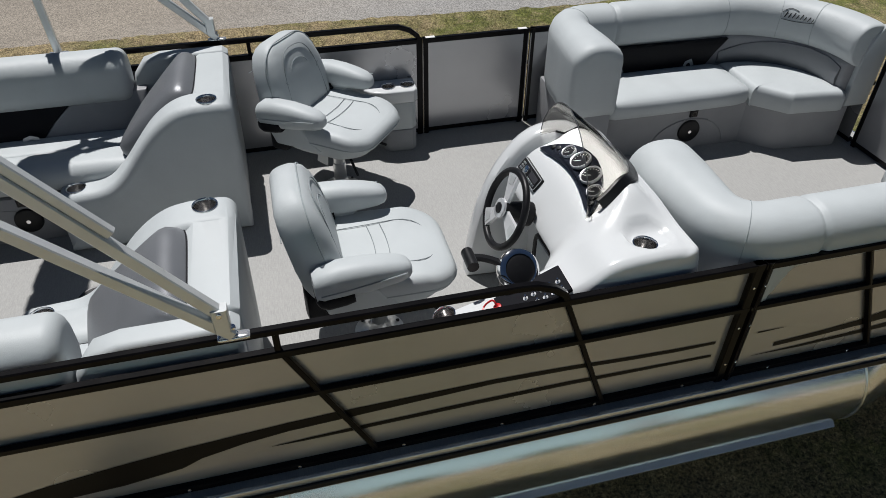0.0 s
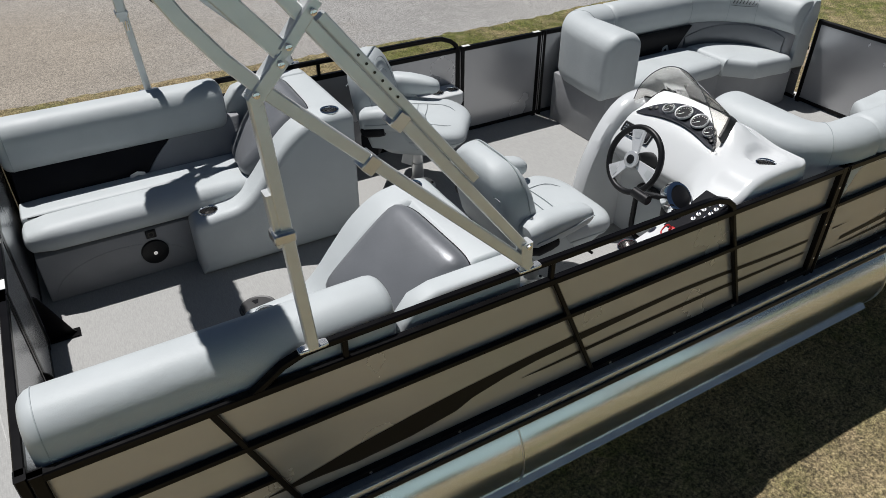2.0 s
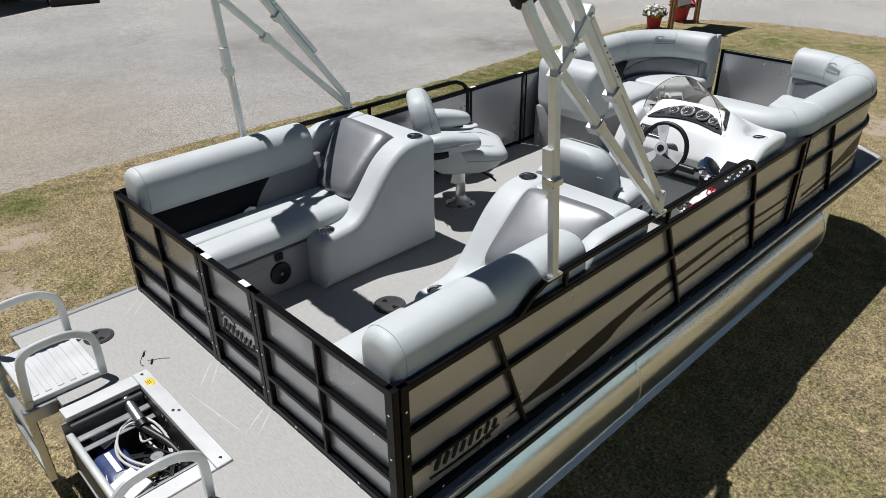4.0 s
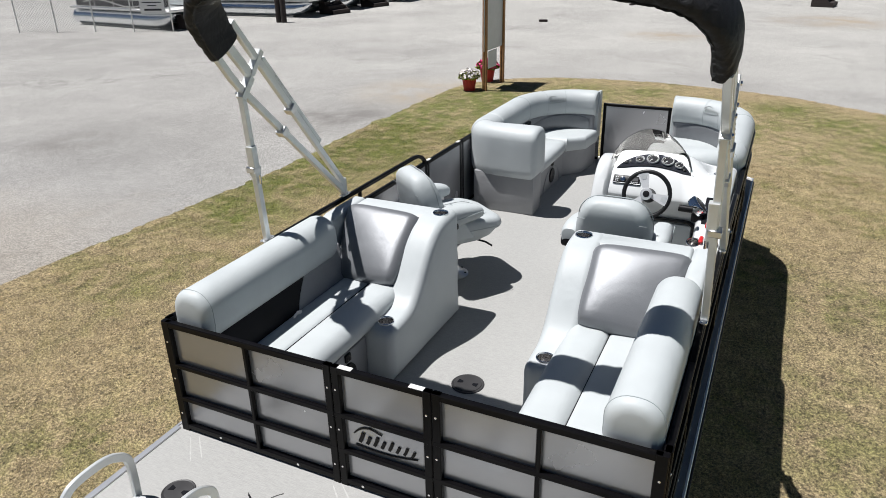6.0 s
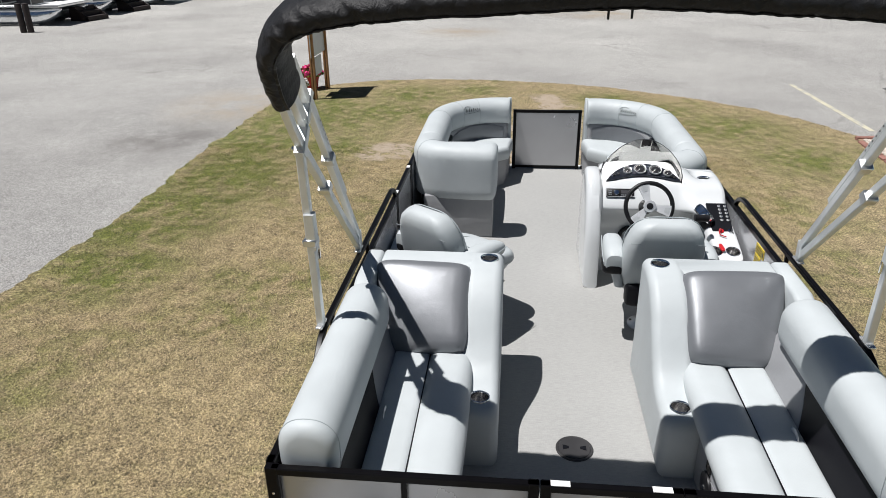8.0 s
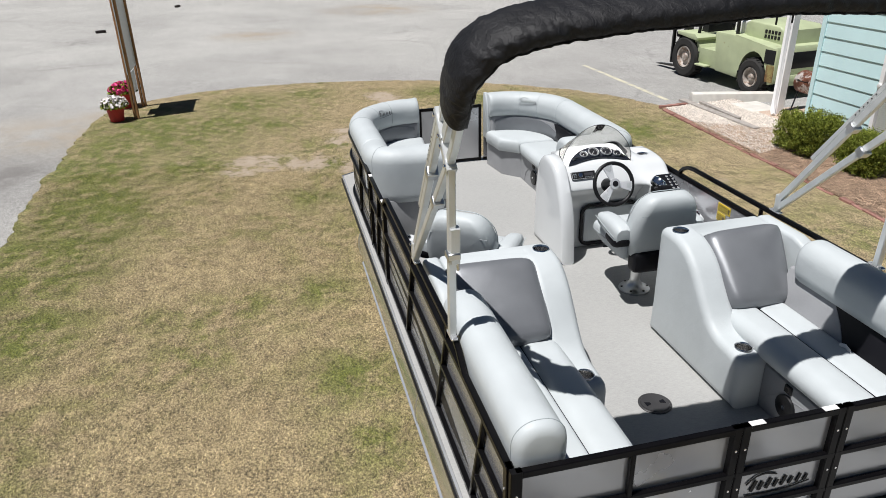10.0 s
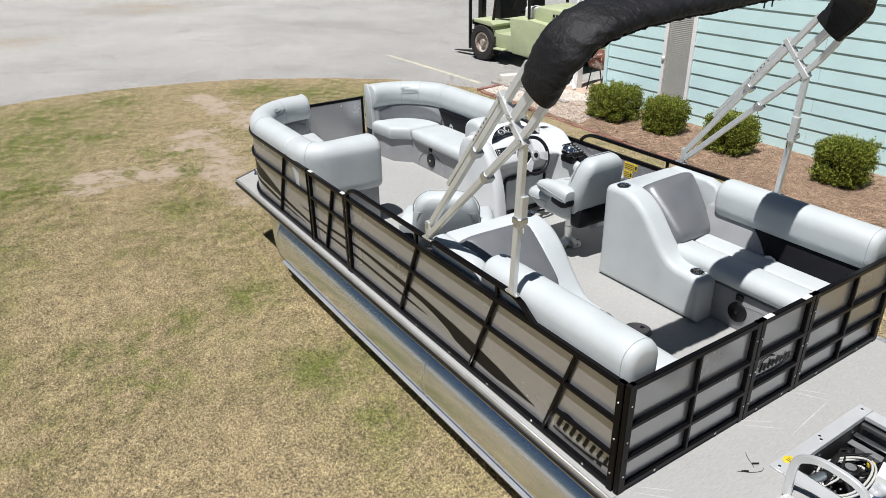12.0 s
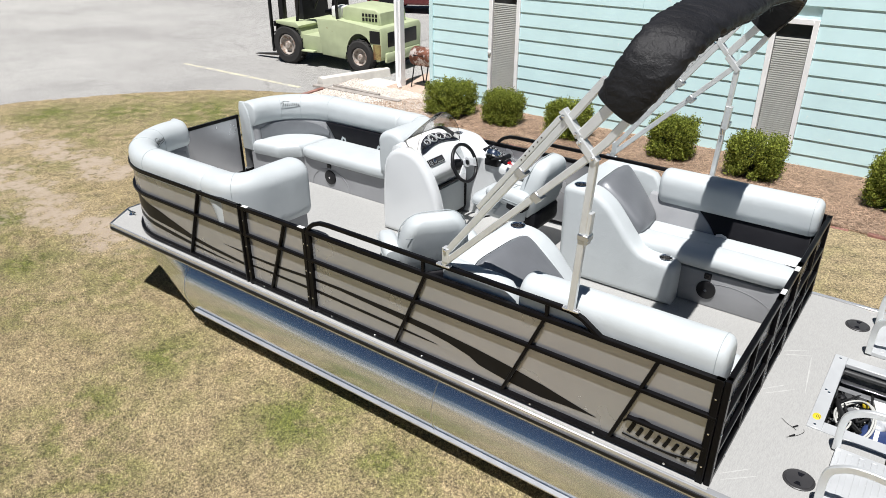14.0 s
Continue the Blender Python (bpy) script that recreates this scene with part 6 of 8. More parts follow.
part("fuel_bulb", turned(B(), (-0.46, -0.22, 0.56), [(0, 0), (0.03, 0.01), (0.04, 0.05), (0.025, 0.09), (0, 0.1)], 16, (0.3, 0.2, 1)), plastic_black, gear)
part("valve_cap", disc(B(), (-0.582, -0.165, 0.655), 0.022, 0.024, 16, (0.2, 0, 1), 0.006), sticker, gear, "yellow cap")
part("parcel", box(B(), (-0.06, -0.075, 0), (0.06, 0.075, 0.13), 0.003, pose(-0.675, -0.16, 0.55, 4, -6, 14)), white_print, gear, "pale cardboard parcel")
part("booklet", box(B(), (-0.035, -0.06, 0), (0.035, 0.06, 0.006), 0.001, pose(-0.655, 0.25, 0.64, 8, -12, 12)), white_print, gear, "folded white booklet")
blue_bag = material("blue_bag", (0.03, 0.05, 0.14), 0.35, vary=0.2, scale=12, bump=0.4, bump_scale=30)
clear_bag = material("clear_bag", (0.42, 0.44, 0.46), 0.18, vary=0.3, scale=22, bump=0.9, bump_scale=26)
bag = part("parts_bag", cushion(B(), (-0.74, -0.06, 0.56), (-0.6, 0.22, 0.61), 0.022, 0.01, 6), blue_bag, gear, "crumpled dark blue parts bag")
part("print_bar", box(B(), (-0.69, 0.0, 0.614), (-0.665, 0.16, 0.622)), white_print, bag)
part("clear_bag", cushion(B(), (-0.7, -0.12, 0.585), (-0.62, -0.02, 0.635), 0.02, 0.012, 6, Matrix.Translation((-0.01, 0.0, 0.0))), clear_bag, gear, "crumpled clear plastic bag")


def handle(f, x0, x1, y, h=0.3, z0=0.79):
    line = [(x0, y, z0), (x0 + 0.02, y, z0 + h * 0.75), (x0 + 0.05, y, z0 + h * 0.93), (x0 + 0.11, y, z0 + h), (x1 - 0.13, y, z0 + h), (x1 - 0.05, y, z0 + h * 0.9), (x1, y, z0 + h * 0.68), (x1, y, z0)]
    return part("handle", sweep(B(), smooth_line(line[::-1], 5), square(0.04, 0.024, 0.004), up=(0, 1, 0)), alu_paint, f)



def ladder(y0, y1, label):
    """A folded boarding ladder: treads lying on the deck's edge between two looped handles."""
    f = thing("boarding_ladder", label, "ladder", (-0.6, (y0 + y1) / 2, DECK), group="boarding ladders")
    handle(f, -0.86, -0.5, y0)
    handle(f, -0.86, -0.5, y1)
    tread = part("tread", box(B(), (-0.86, y0, DECK), (-0.5, y1, DECK + 0.03), 0.004), tread_metal, f)
    for i in range(6):
        x = -0.83 + i * 0.06
        part("tread_rib", box(B(), (x, y0 + 0.03, DECK + 0.03), (x + 0.03, y1 - 0.03, DECK + 0.0335), 0.003), tread_metal, tread)
    for y in (y0, y1):
        part("rail", sweep(B(), [(-0.86, y, 0.82), (-0.875, y, 0.7), (-0.875, y, 0.3)], square(0.04, 0.03, 0.004), up=(0, 1, 0)), alu, f)
        part("hinge", box(B(), (-0.9, y - 0.03, 0.7), (-0.74, y + 0.03, DECK - 0.002), 0.004), alu, f)
    for z, x in ((0.58, -0.875), (0.36, -0.875)):
        part("rung", box(B(), (x - 0.024, y0, z - 0.012), (x + 0.024, y1, z + 0.012), 0.004), alu, f)
    return f


ladder(0.55, 1.06, "folded satin aluminium boarding ladder with looped handles")
ladder(-1.06, -0.6, "folded satin aluminium boarding ladder with looped handles")
wire = thing("loose_wires", "two short loose wires with dark plugs on the deck", "wire", (-0.26, 0.52, DECK))
for pts in (((-0.255, 0.6), (-0.268, 0.585), (-0.3, 0.55), (-0.325, 0.5), (-0.32, 0.47)), ((-0.285, 0.505), (-0.265, 0.49), (-0.225, 0.47), (-0.19, 0.44))):
    part("wire", sweep(B(), smooth_line([(x, y, DECK + 0.003) for x, y in pts], 4), circle(0.0013, 5)), hose_black, wire)
    part("plug", sweep(B(), [(*pts[1], DECK + 0.006), (pts[1][0] - 0.02, pts[1][1] - 0.03, DECK + 0.006)], circle(0.0045, 8)), plastic_black, wire)
# Pale scuff marks on the stern deck
scuff_pale = material("scuff_pale", (0.43, 0.43, 0.415), 0.7, vary=0.15, scale=30)
for a_, b_ in (((-0.05, 1.16), (-0.2, 1.02)), ((-0.03, 1.12), (-0.16, 0.98)), ((-0.03, 0.27), (-0.19, 0.1)), ((-0.02, 0.22), (-0.16, 0.05)), ((-0.03, -0.26), (-0.2, -0.36)), ((-0.02, -0.3), (-0.17, -0.42)), ((-0.2, -0.34), (-0.25, 0.1))):
    a_, b_ = Vector((*a_, DECK + 0.0006)), Vector((*b_, DECK + 0.0006))
    side_ = (b_ - a_).cross(Vector((0, 0, 1))).normalized()
    bm = B()
    rows_ = [[bm.verts.new(a_.lerp(b_, k / 8) + side_ * (q * 0.004 * math.sin(math.pi * (0.08 + 0.84 * k / 8)))) for q in (-1, 1)] for k in range(9)]
    for r, q in zip(rows_, rows_[1:]):
        bm.faces.new((r[0], r[1], q[1], q[0]))
    part("scuff", bm, scuff_pale, boat, "pale scuff mark")
# Bow cleats
for s in (1, -1):
    f = thing("cleat", "small polished bow cleat on the deck corner", "cleat", (5.7, s * 1.05, DECK), group="cleats")
    part("horns", sweep(B(), [(-0.06, 0, 0.035), (-0.03, 0, 0.028), (0.03, 0, 0.028), (0.06, 0, 0.035)], circle(0.009, 8)), chrome, f, local=True)
    part("foot", turned(B(), (0, 0, 0), [(0.03, 0), (0.022, 0.012), (0.018, 0.03), (0, 0.03)], 14), chrome, f, local=True)


# ---- emblems and labels: plain shapes ----
def emblem(name, parent, origin, right, up, width, mat, label="dark swept emblem", place=None, bold=1.0):
    """A swept mark of slanted bars over a curved underline."""
    o, r, u = Vector(origin), Vector(right).normalized(), Vector(up).normalized()
    nrm = r.cross(u)
    bm = B()

    def stroke(pts, w):
        line = [place(x + 0.28 * y, y) if place else o + (r * (x + 0.28 * y) + u * y) * width for x, y in pts]
        sweep(bm, smooth_line(line, 3), [(-w * width * bold, -0.0012), (w * width * bold, -0.0012), (w * width * bold, 0.0012), (-w * width * bold, 0.0012)], up=nrm)

    # A swept arc, slanted bars that dwindle, and a long underline
    stroke(((-0.02, 0.13), (0.06, 0.23), (0.2, 0.27), (0.4, 0.22)), 0.012)
    for i in range(8):
        x, h = 0.1 + 0.115 * i, (0.17, 0.13, 0.16, 0.12, 0.15, 0.11, 0.13, 0.1)[i]
        stroke(((x, 0.0), (x + 0.012, h * 0.5), (x + 0.016, h)), 0.027 - 0.001 * i)
    stroke(((0.04, -0.06), (0.4, -0.08), (0.7, -0.065), (1.0, -0.01)), 0.01)
    return part(name, bm, mat, parent, label)


emblem("emblem", port_aft, (0.5, 1.2345, 0.895), (-1, 0, 0), (0, 0, 1), 0.44, decal_black)
for x0, x1 in ((0.12, 0.155), (0.175, 0.325), (0.345, 0.395)):
    part("print_bar", box(B(), (x0, 1.2325, 0.853), (x1, 1.2345, 0.867)), decal_black, port_aft)
emblem("emblem", star_aft, (0.16, -1.2345, 0.895), (1, 0, 0), (0, 0, 1), 0.44, decal_black)
for x0, x1 in ((0.27, 0.32), (0.34, 0.49), (0.51, 0.545)):
    part("print_bar", box(B(), (x0, -1.2345, 0.853), (x1, -1.2325, 0.867)), decal_black, star_aft)
emblem("emblem", stern_gate, (0.0055, 0.145, 1.05), (0, -1, 0), (0, 0, 1), 0.34, decal_black)
for y0, x0 in ((0.19, 0.0), (-0.17, 0.0)):
    part("label_sticker", box(B(), (-0.014, y0 - 0.07, Z1 + 0.017), (0.014, y0, Z1 + 0.0195)), white_print, stern_gate, "white label sticker")
part("label_sticker", box(B(), (3.6, YF - 0.014, Z1 + 0.017), (3.66, YF + 0.014, Z1 + 0.0195)), white_print, port_gate, "white label sticker")
part("label_sticker", box(B(), (2.98, YF - 0.014, Z1 + 0.017), (3.04, YF + 0.014, Z1 + 0.0195)), white_print, port_gate, "white label sticker")
for x0, x1, z0, z1 in ((2.185, 2.335, 1.345, 1.408), (2.235, 2.335, 1.27, 1.335)):
    note = part("warning_label", box(B(), (x0, -1.226, z0), (x1, -1.2225, z1)), sticker, star_aft, "yellow warning label")
    for i in range(3):
        part("print_bar", box(B(), (x0 + 0.035, -1.2225, z0 + 0.008 + 0.017 * i), (x1 - 0.008, -1.2215, z0 + 0.014 + 0.017 * i)), dark_print, note)
    part("print_bar", box(B(), (x0 + 0.006, -1.2225, z0 + 0.014), (x0 + 0.028, -1.2215, z0 + 0.046)), dark_print, note)
for s in (1, -1):
    def on_back(x, y, s=s):
        a, t = radians(40) - s * (x - 0.5) * 0.21 / 0.5, radians(22) + (y - 0.1) * 0.21 / 0.115
        k = 0.6125 - 0.1185 * math.cos(t)
        return Vector((4.98 + k * math.cos(a), s * (0.49 + k * math.sin(a)), 1.4745 + 0.1185 * math.sin(t)))

    d = Vector((math.cos(radians(40)), s * math.sin(radians(40)), 0))
    emblem("emblem", BOW_SEATS[s], on_back(0, 0), d.cross(Vector((0, 0, 1))), Vector((0, 0, 1)) + d * 0.4, 0.21, decal_black, "dark embroidered emblem", on_back, 0.55)

# ---- far and near surroundings ----
def cloud(name, verts, faces, mat, label, category, kind="stuff"):
    """A joined mesh of very many small bits."""
    me = bpy.data.meshes.new(name)
    k = faces.shape[1]
    me.vertices.add(len(verts))
    me.vertices.foreach_set("co", verts.astype(np.float32).ravel())
    me.loops.add(faces.size)
    me.loops.foreach_set("vertex_index", faces.astype(np.int32).ravel())
    me.polygons.add(len(faces))
    me.polygons.foreach_set("loop_start", np.arange(0, faces.size, k, dtype=np.int32))
    me.update(calc_edges=True)
    me.validate()
    me.materials.append(mat)
    ob = new(name, me)
    PLACED[ob] = Matrix()
    return tagged(ob, label, category, "", kind)


def inside(px, py, poly):
    hit = np.zeros(len(px), bool)
    for (x0, y0), (x1, y1) in zip(poly, poly[1:] + poly[:1]):
        cross = ((y0 > py) != (y1 > py)) & (px < (x1 - x0) * (py - y0) / (y1 - y0 + 1e-12) + x0)
        hit ^= cross
    return hit


gen = np.random.default_rng(11)


def lie_all(y):
    return np.where(y > 0, 0.012, 0.015) * np.clip(y, -7, 5)


# Planting bed: mulch, pale gravel, brick edging
EDGE = [(-9.0, -4.25), (0.1, -4.86), (3.3, -5.06), (5.3, -5.2), (7.4, -5.28), (9.1, -5.4), (10.25, -5.46)]
bed = EDGE + [(10.55, -7.3), (8.2, -7.3), (-9.0, -7.3)]
mulch = material("pine_straw", (0.26, 0.175, 0.115), 0.95, vary=0.3, scale=9, bump=0.9, bump_scale=55)
bm = B()
fs = [bm.verts.new((x, y, lie(y) + 0.025)) for x, y in bed]
lw = [bm.verts.new((x, y, lie(y) - 0.08)) for x, y in bed]
lid = bm.faces.new(fs)
for i in range(len(fs)):
    bm.faces.new((fs[i], lw[i], lw[(i + 1) % len(fs)], fs[(i + 1) % len(fs)]))
bmesh.ops.triangulate(bm, faces=[lid])
solid("mulch_bed", bm, mulch, "", "", kind="structure")
GRAVEL = [(10.2, -5.52), (10.5, -7.25), (8.1, -7.25), (7.9, -6.5), (7.3, -5.9), (7.1, -5.36), (9.1, -5.46)]
grav = material("pale_gravel", (0.55, 0.49, 0.42), 0.9, vary=0.2, scale=20, bump=0.9, bump_scale=60)
bm = B()
fs = [bm.verts.new((x, y, lie(y) + 0.032)) for x, y in GRAVEL]
lid = bm.faces.new(fs)
bmesh.ops.triangulate(bm, faces=[lid])
solid("gravel_bed", bm, grav, "", "", kind="structure")


def straws(count, poly, size, lift, mat, name, label, category, thick=0.004):
    """Thin chips lying every way on the ground within a plan outline."""
    xs, ys = [p[0] for p in poly], [p[1] for p in poly]
    x, y = gen.uniform(min(xs), max(xs), count * 2), gen.uniform(min(ys), max(ys), count * 2)
    ok = np.flatnonzero(inside(x, y, poly))[:count]
    x, y = x[ok], y[ok]
    k = len(x)
    a = gen.uniform(0, np.pi * 2, k)
    L = size * gen.uniform(0.5, 1.3, k)
    d = np.stack([np.cos(a), np.sin(a), gen.uniform(-0.35, 0.35, k)], 1)
    w = np.stack([-np.sin(a), np.cos(a), gen.uniform(-0.6, 0.6, k)], 1) * thick
    c = np.stack([x, y, lie_all(y) + lift + gen.uniform(0, 0.018, k)], 1)
    v = np.stack([c - d * L[:, None] / 2 - w, c + d * L[:, None] / 2 - w, c + d * L[:, None] / 2 + w, c - d * L[:, None] / 2 + w], 1).reshape(-1, 3)
    return cloud(name, v, np.arange(4 * k).reshape(-1, 4), mat, label, category)


chip = material("straw_chip", (0.37, 0.258, 0.178), 0.9, vary=0.2, scale=4, island=0.6)
straws(70000, [(-2.5, -4.75)] + EDGE[1:6] + [(8.0, -7.0), (-2.5, -7.0)], 0.1, 0.03, chip, "pine_straw", "loose brown pine straw over the planting bed", "mulch", 0.0022)


def pebbles(count, poly, size, lift, mat, name, label, category):
    xs, ys = [p[0] for p in poly], [p[1] for p in poly]
    x, y = gen.uniform(min(xs), max(xs), count * 3), gen.uniform(min(ys), max(ys), count * 3)
    ok = np.flatnonzero(inside(x, y, poly))[:count]
    x, y = x[ok], y[ok]
    k = len(x)
    c = np.stack([x, y, lie_all(y) + lift], 1)
    base = np.array([(1, 0, 0), (-1, 0, 0), (0, 1, 0), (0, -1, 0), (0, 0, 1), (0, 0, -1)], float)
    v = base[None] * (size * gen.uniform(0.5, 1.2, (k, 1, 3))) + gen.normal(0, size * 0.12, (k, 6, 3)) + c[:, None]
    f = np.array([(0, 2, 4), (2, 1, 4), (1, 3, 4), (3, 0, 4), (2, 0, 5), (1, 2, 5), (3, 1, 5), (0, 3, 5)])
    return cloud(name, v.reshape(-1, 3), (f[None] + 6 * np.arange(k)[:, None, None]).reshape(-1, 3), mat, label, category)


stone = material("white_stone", (0.6, 0.54, 0.48), 0.85, vary=0.1, scale=6, island=0.3)
pebbles(8000, GRAVEL, 0.018, 0.036, stone, "gravel", "pale crushed stone gravel beside the parking lot", "gravel")

# Grass blades, in the straw and green of the turf
blade, n, l, p, co = nodes_of("grass_blade", 0.75)
green, bare, clump = turf_colour(n, l, co)
geo = n.new("ShaderNodeNewGeometry")
ri = geo.outputs["Random Per Island"]
straw = mixed(n, l, ri, (0.225, 0.178, 0.085), (0.62, 0.53, 0.315))
straw = mixed(n, l, ranged(n, l, noise_node(n, l, co, 1.1, 6, 0.7), 0.45, 0.62, 0.0, 0.75), straw, mixed(n, l, ri, (0.2, 0.145, 0.075), (0.57, 0.445, 0.27)))
fresh = mixed(n, l, ri, (0.075, 0.09, 0.018), (0.275, 0.29, 0.075))
pick = ranged(n, l, green, 0.08, 0.8)
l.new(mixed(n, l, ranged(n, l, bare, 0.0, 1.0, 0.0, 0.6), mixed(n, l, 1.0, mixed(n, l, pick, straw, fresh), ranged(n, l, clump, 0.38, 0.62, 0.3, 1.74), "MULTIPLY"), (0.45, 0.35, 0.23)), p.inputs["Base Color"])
p.inputs["Specular IOR Level"].default_value = 0.2
COUNT = 1300000
gx = np.concatenate([gen.uniform(-3.5, 14.8, COUNT // 2), gen.uniform(-2.0, 9.0, COUNT // 2)])
gy = np.concatenate([gen.uniform(-5.8, 5.7, COUNT // 2), gen.uniform(-3.2, 5.4, COUNT // 2)])
ok = inside(gx, gy, border) & ~((np.abs(gy) < 0.75) & (gx > -0.4) & (gx < 5.3)) & (gy > np.interp(gx, [p_[0] for p_ in EDGE], [p_[1] for p_ in EDGE]) + 0.06)
thin = np.ones(len(gx))
for (cx, cy, _), r0, r1 in BARE:
    d = np.hypot(gx - cx, gy - cy) + 0.25 * np.sin(gx * 5.1) * np.cos(gy * 4.3)
    thin = np.minimum(thin, np.clip((d - r0 - 0.35 * (r1 - r0)) / (0.4 * (r1 - r0)), 0.2, 1))
ok &= gen.uniform(0, 1, len(gx)) < thin
gx, gy = gx[ok], gy[ok]
k = len(gx)
a = gen.uniform(0, np.pi * 2, k)
h = gen.uniform(0.004, 0.018, k) * (0.7 + 0.6 * np.abs(np.sin(gx * 9.1 + 2 * np.sin(gy * 5.3))))
lean = gen.uniform(0.3, 1.3, k) * h
wd = gen.uniform(0.0011, 0.0025, k)
c = np.stack([gx, gy, lie_all(gy) - 0.003], 1)
side = np.stack([-np.sin(a), np.cos(a), np.zeros(k)], 1) * wd[:, None]
tip = c + np.stack([np.cos(a) * lean, np.sin(a) * lean, h], 1)
v = np.stack([c - side, c + side, tip], 1).reshape(-1, 3)
cloud("grass", v, np.arange(3 * k).reshape(-1, 3), blade, "short dry straw and green lawn grass", "grass")

# ---- house ----
HY, HX = -7.05, 8.2
house = thing("house", "single-storey house with aqua painted lap siding and white trim", "house", (0, HY, -0.12))
aqua = material("aqua_paint", (0.6, 0.815, 0.835), 0.6, vary=0.05, scale=1.5, dirt=(0.78, 0.85, 0.84), dirt_at=(0.64, 0.72), dirt_scale=7, bump=0.15, bump_scale=45)
white_trim = material("white_trim_paint", (0.88, 0.88, 0.88), 0.5, vary=0.04, scale=3)
core = part("wall", box(B(), (-9.0, HY - 7.0, -0.25), (HX - 0.03, HY - 0.05, 2.9)), aqua, house)
WIN = [(1.3, 1.93, 0.12, 2.03), (6.17, 6.83, 0.12, 2.12)]
for i in range(13):
    z0 = -0.14 + i * 0.235
    z1 = z0 + 0.25
    spans = [(-9.0, HX)]
    for wx0, wx1, wz0, wz1 in WIN:
        if z1 > wz0 and z0 < wz1:
            spans = [q for a_, b_ in spans for q in ((a_, min(b_, wx0)), (max(a_, wx1), b_)) if q[1] - q[0] > 0.05]
    for a_, b_ in spans:
        cuts = [a_] + [x for x in (-4.9 + 0.6 * (i % 3), 2.31, 4.4 - 0.5 * (i % 2)) if a_ + 0.2 < x < b_ - 0.2 and (x == 2.31 or i % 2)] + [b_]
        for c0, c1 in zip(cuts, cuts[1:]):
            board = prism(B(), [(HY - 0.052, z0), (HY - 0.004, z0), (HY + 0.001, z0 + 0.004), (HY - 0.014, z1), (HY - 0.052, z1)], c0 + 0.002, c1 - 0.002, "x")
            part("siding_board", board, aqua, core)
    part("siding_board", prism(B(), [(HX - 0.03, z0), (HX + 0.004, z0), (HX - 0.024, z1), (HX - 0.03, z1)], HY - 7.0, HY - 0.06, "y"), aqua, core)
part("corner_board", box(B(), (HX - 0.06, HY - 0.06, -0.2), (HX + 0.03, HY + 0.018, 2.9), 0.004), aqua, house)
part("batten", box(B(), (2.295, HY - 0.02, -0.15), (2.325, HY + 0.012, 2.9), 0.003), aqua, house)
part("eave", box(B(), (-9.1, HY - 7.1, 2.9), (HX + 0.12, HY + 0.1, 3.02), 0.01), white_trim, house)
roofing = material("roof_shingle", (0.12, 0.115, 0.11), 0.9, vary=0.2, scale=3, bump=0.5, bump_scale=30)
part("roof", prism(B(), [(HY + 0.12, 3.02), (HY - 3.5, 4.3), (HY - 7.12, 3.02)], -9.12, HX + 0.14, "x"), roofing, house)
glass_dark = material("window_glass", (0.02, 0.022, 0.024), 0.06, vary=0.1)
blind_mat = material("blind_slat", (0.4, 0.4, 0.37), 0.6, vary=0.06, scale=3)
for wx0, wx1, wz0, wz1 in WIN:
    w = part("window", box(B(), (wx0 + 0.06, HY - 0.05, wz0 + 0.06), (wx1 - 0.06, HY - 0.045, wz1 - 0.06)), glass_dark, house, "tall narrow window with lowered blinds")
    for lo, hi in (((wx0, HY - 0.045, wz0), (wx0 + 0.075, HY + 0.02, wz1)), ((wx1 - 0.075, HY - 0.045, wz0), (wx1, HY + 0.02, wz1)), ((wx0 + 0.075, HY - 0.045, wz1 - 0.075), (wx1 - 0.075, HY + 0.018, wz1)), ((wx0 + 0.075, HY - 0.045, wz0), (wx1 - 0.075, HY + 0.018, wz0 + 0.06))):
        part("window_trim", box(B(), lo, hi, 0.004), white_trim, w)
    for j in range(int((wz1 - wz0 - 0.35) / 0.032)):
        z = wz0 + 0.12 + 0.032 * j
        part("blind_slat", box(B(), (wx0 + 0.085, -0.015, -0.0012), (wx1 - 0.085, 0.015, 0.0012), 0.0, Matrix.Translation((0, HY - 0.026, z)) @ pose(0, 0, 0, -72, 0, 0)), blind_mat, w)
part("door_bell", disc(B(), (6.79, HY + 0.018, 0.96), 0.035, 0.03, 16, (0, 1, 0), 0.01), white_print, house)

post = thing("porch_post", "white porch post with a drainpipe elbow at its foot", "post", (9.19, -7.28, -0.14))
part("shaft", box(B(), (-0.07, -0.07, 0), (0.07, 0.07, 3.1), 0.008), white_trim, post, local=True)
part("drainpipe", sweep(B(), [(0.0, 0.11, 3.1), (0.0, 0.11, 0.28), (-0.06, 0.16, 0.16), (-0.14, 0.2, 0.1)], square(0.075, 0.06, 0.008), up=(1, 0, 0)), white_trim, post, local=True)
slab = material("porch_concrete", (0.48, 0.36, 0.28), 0.85, vary=0.1, scale=4, bump=0.3, bump_scale=80)
solid("porch_slab", box(B(), (8.2, -9.0, -0.2), (9.5, -7.02, -0.055), 0.01), slab, "", "", kind="structure")


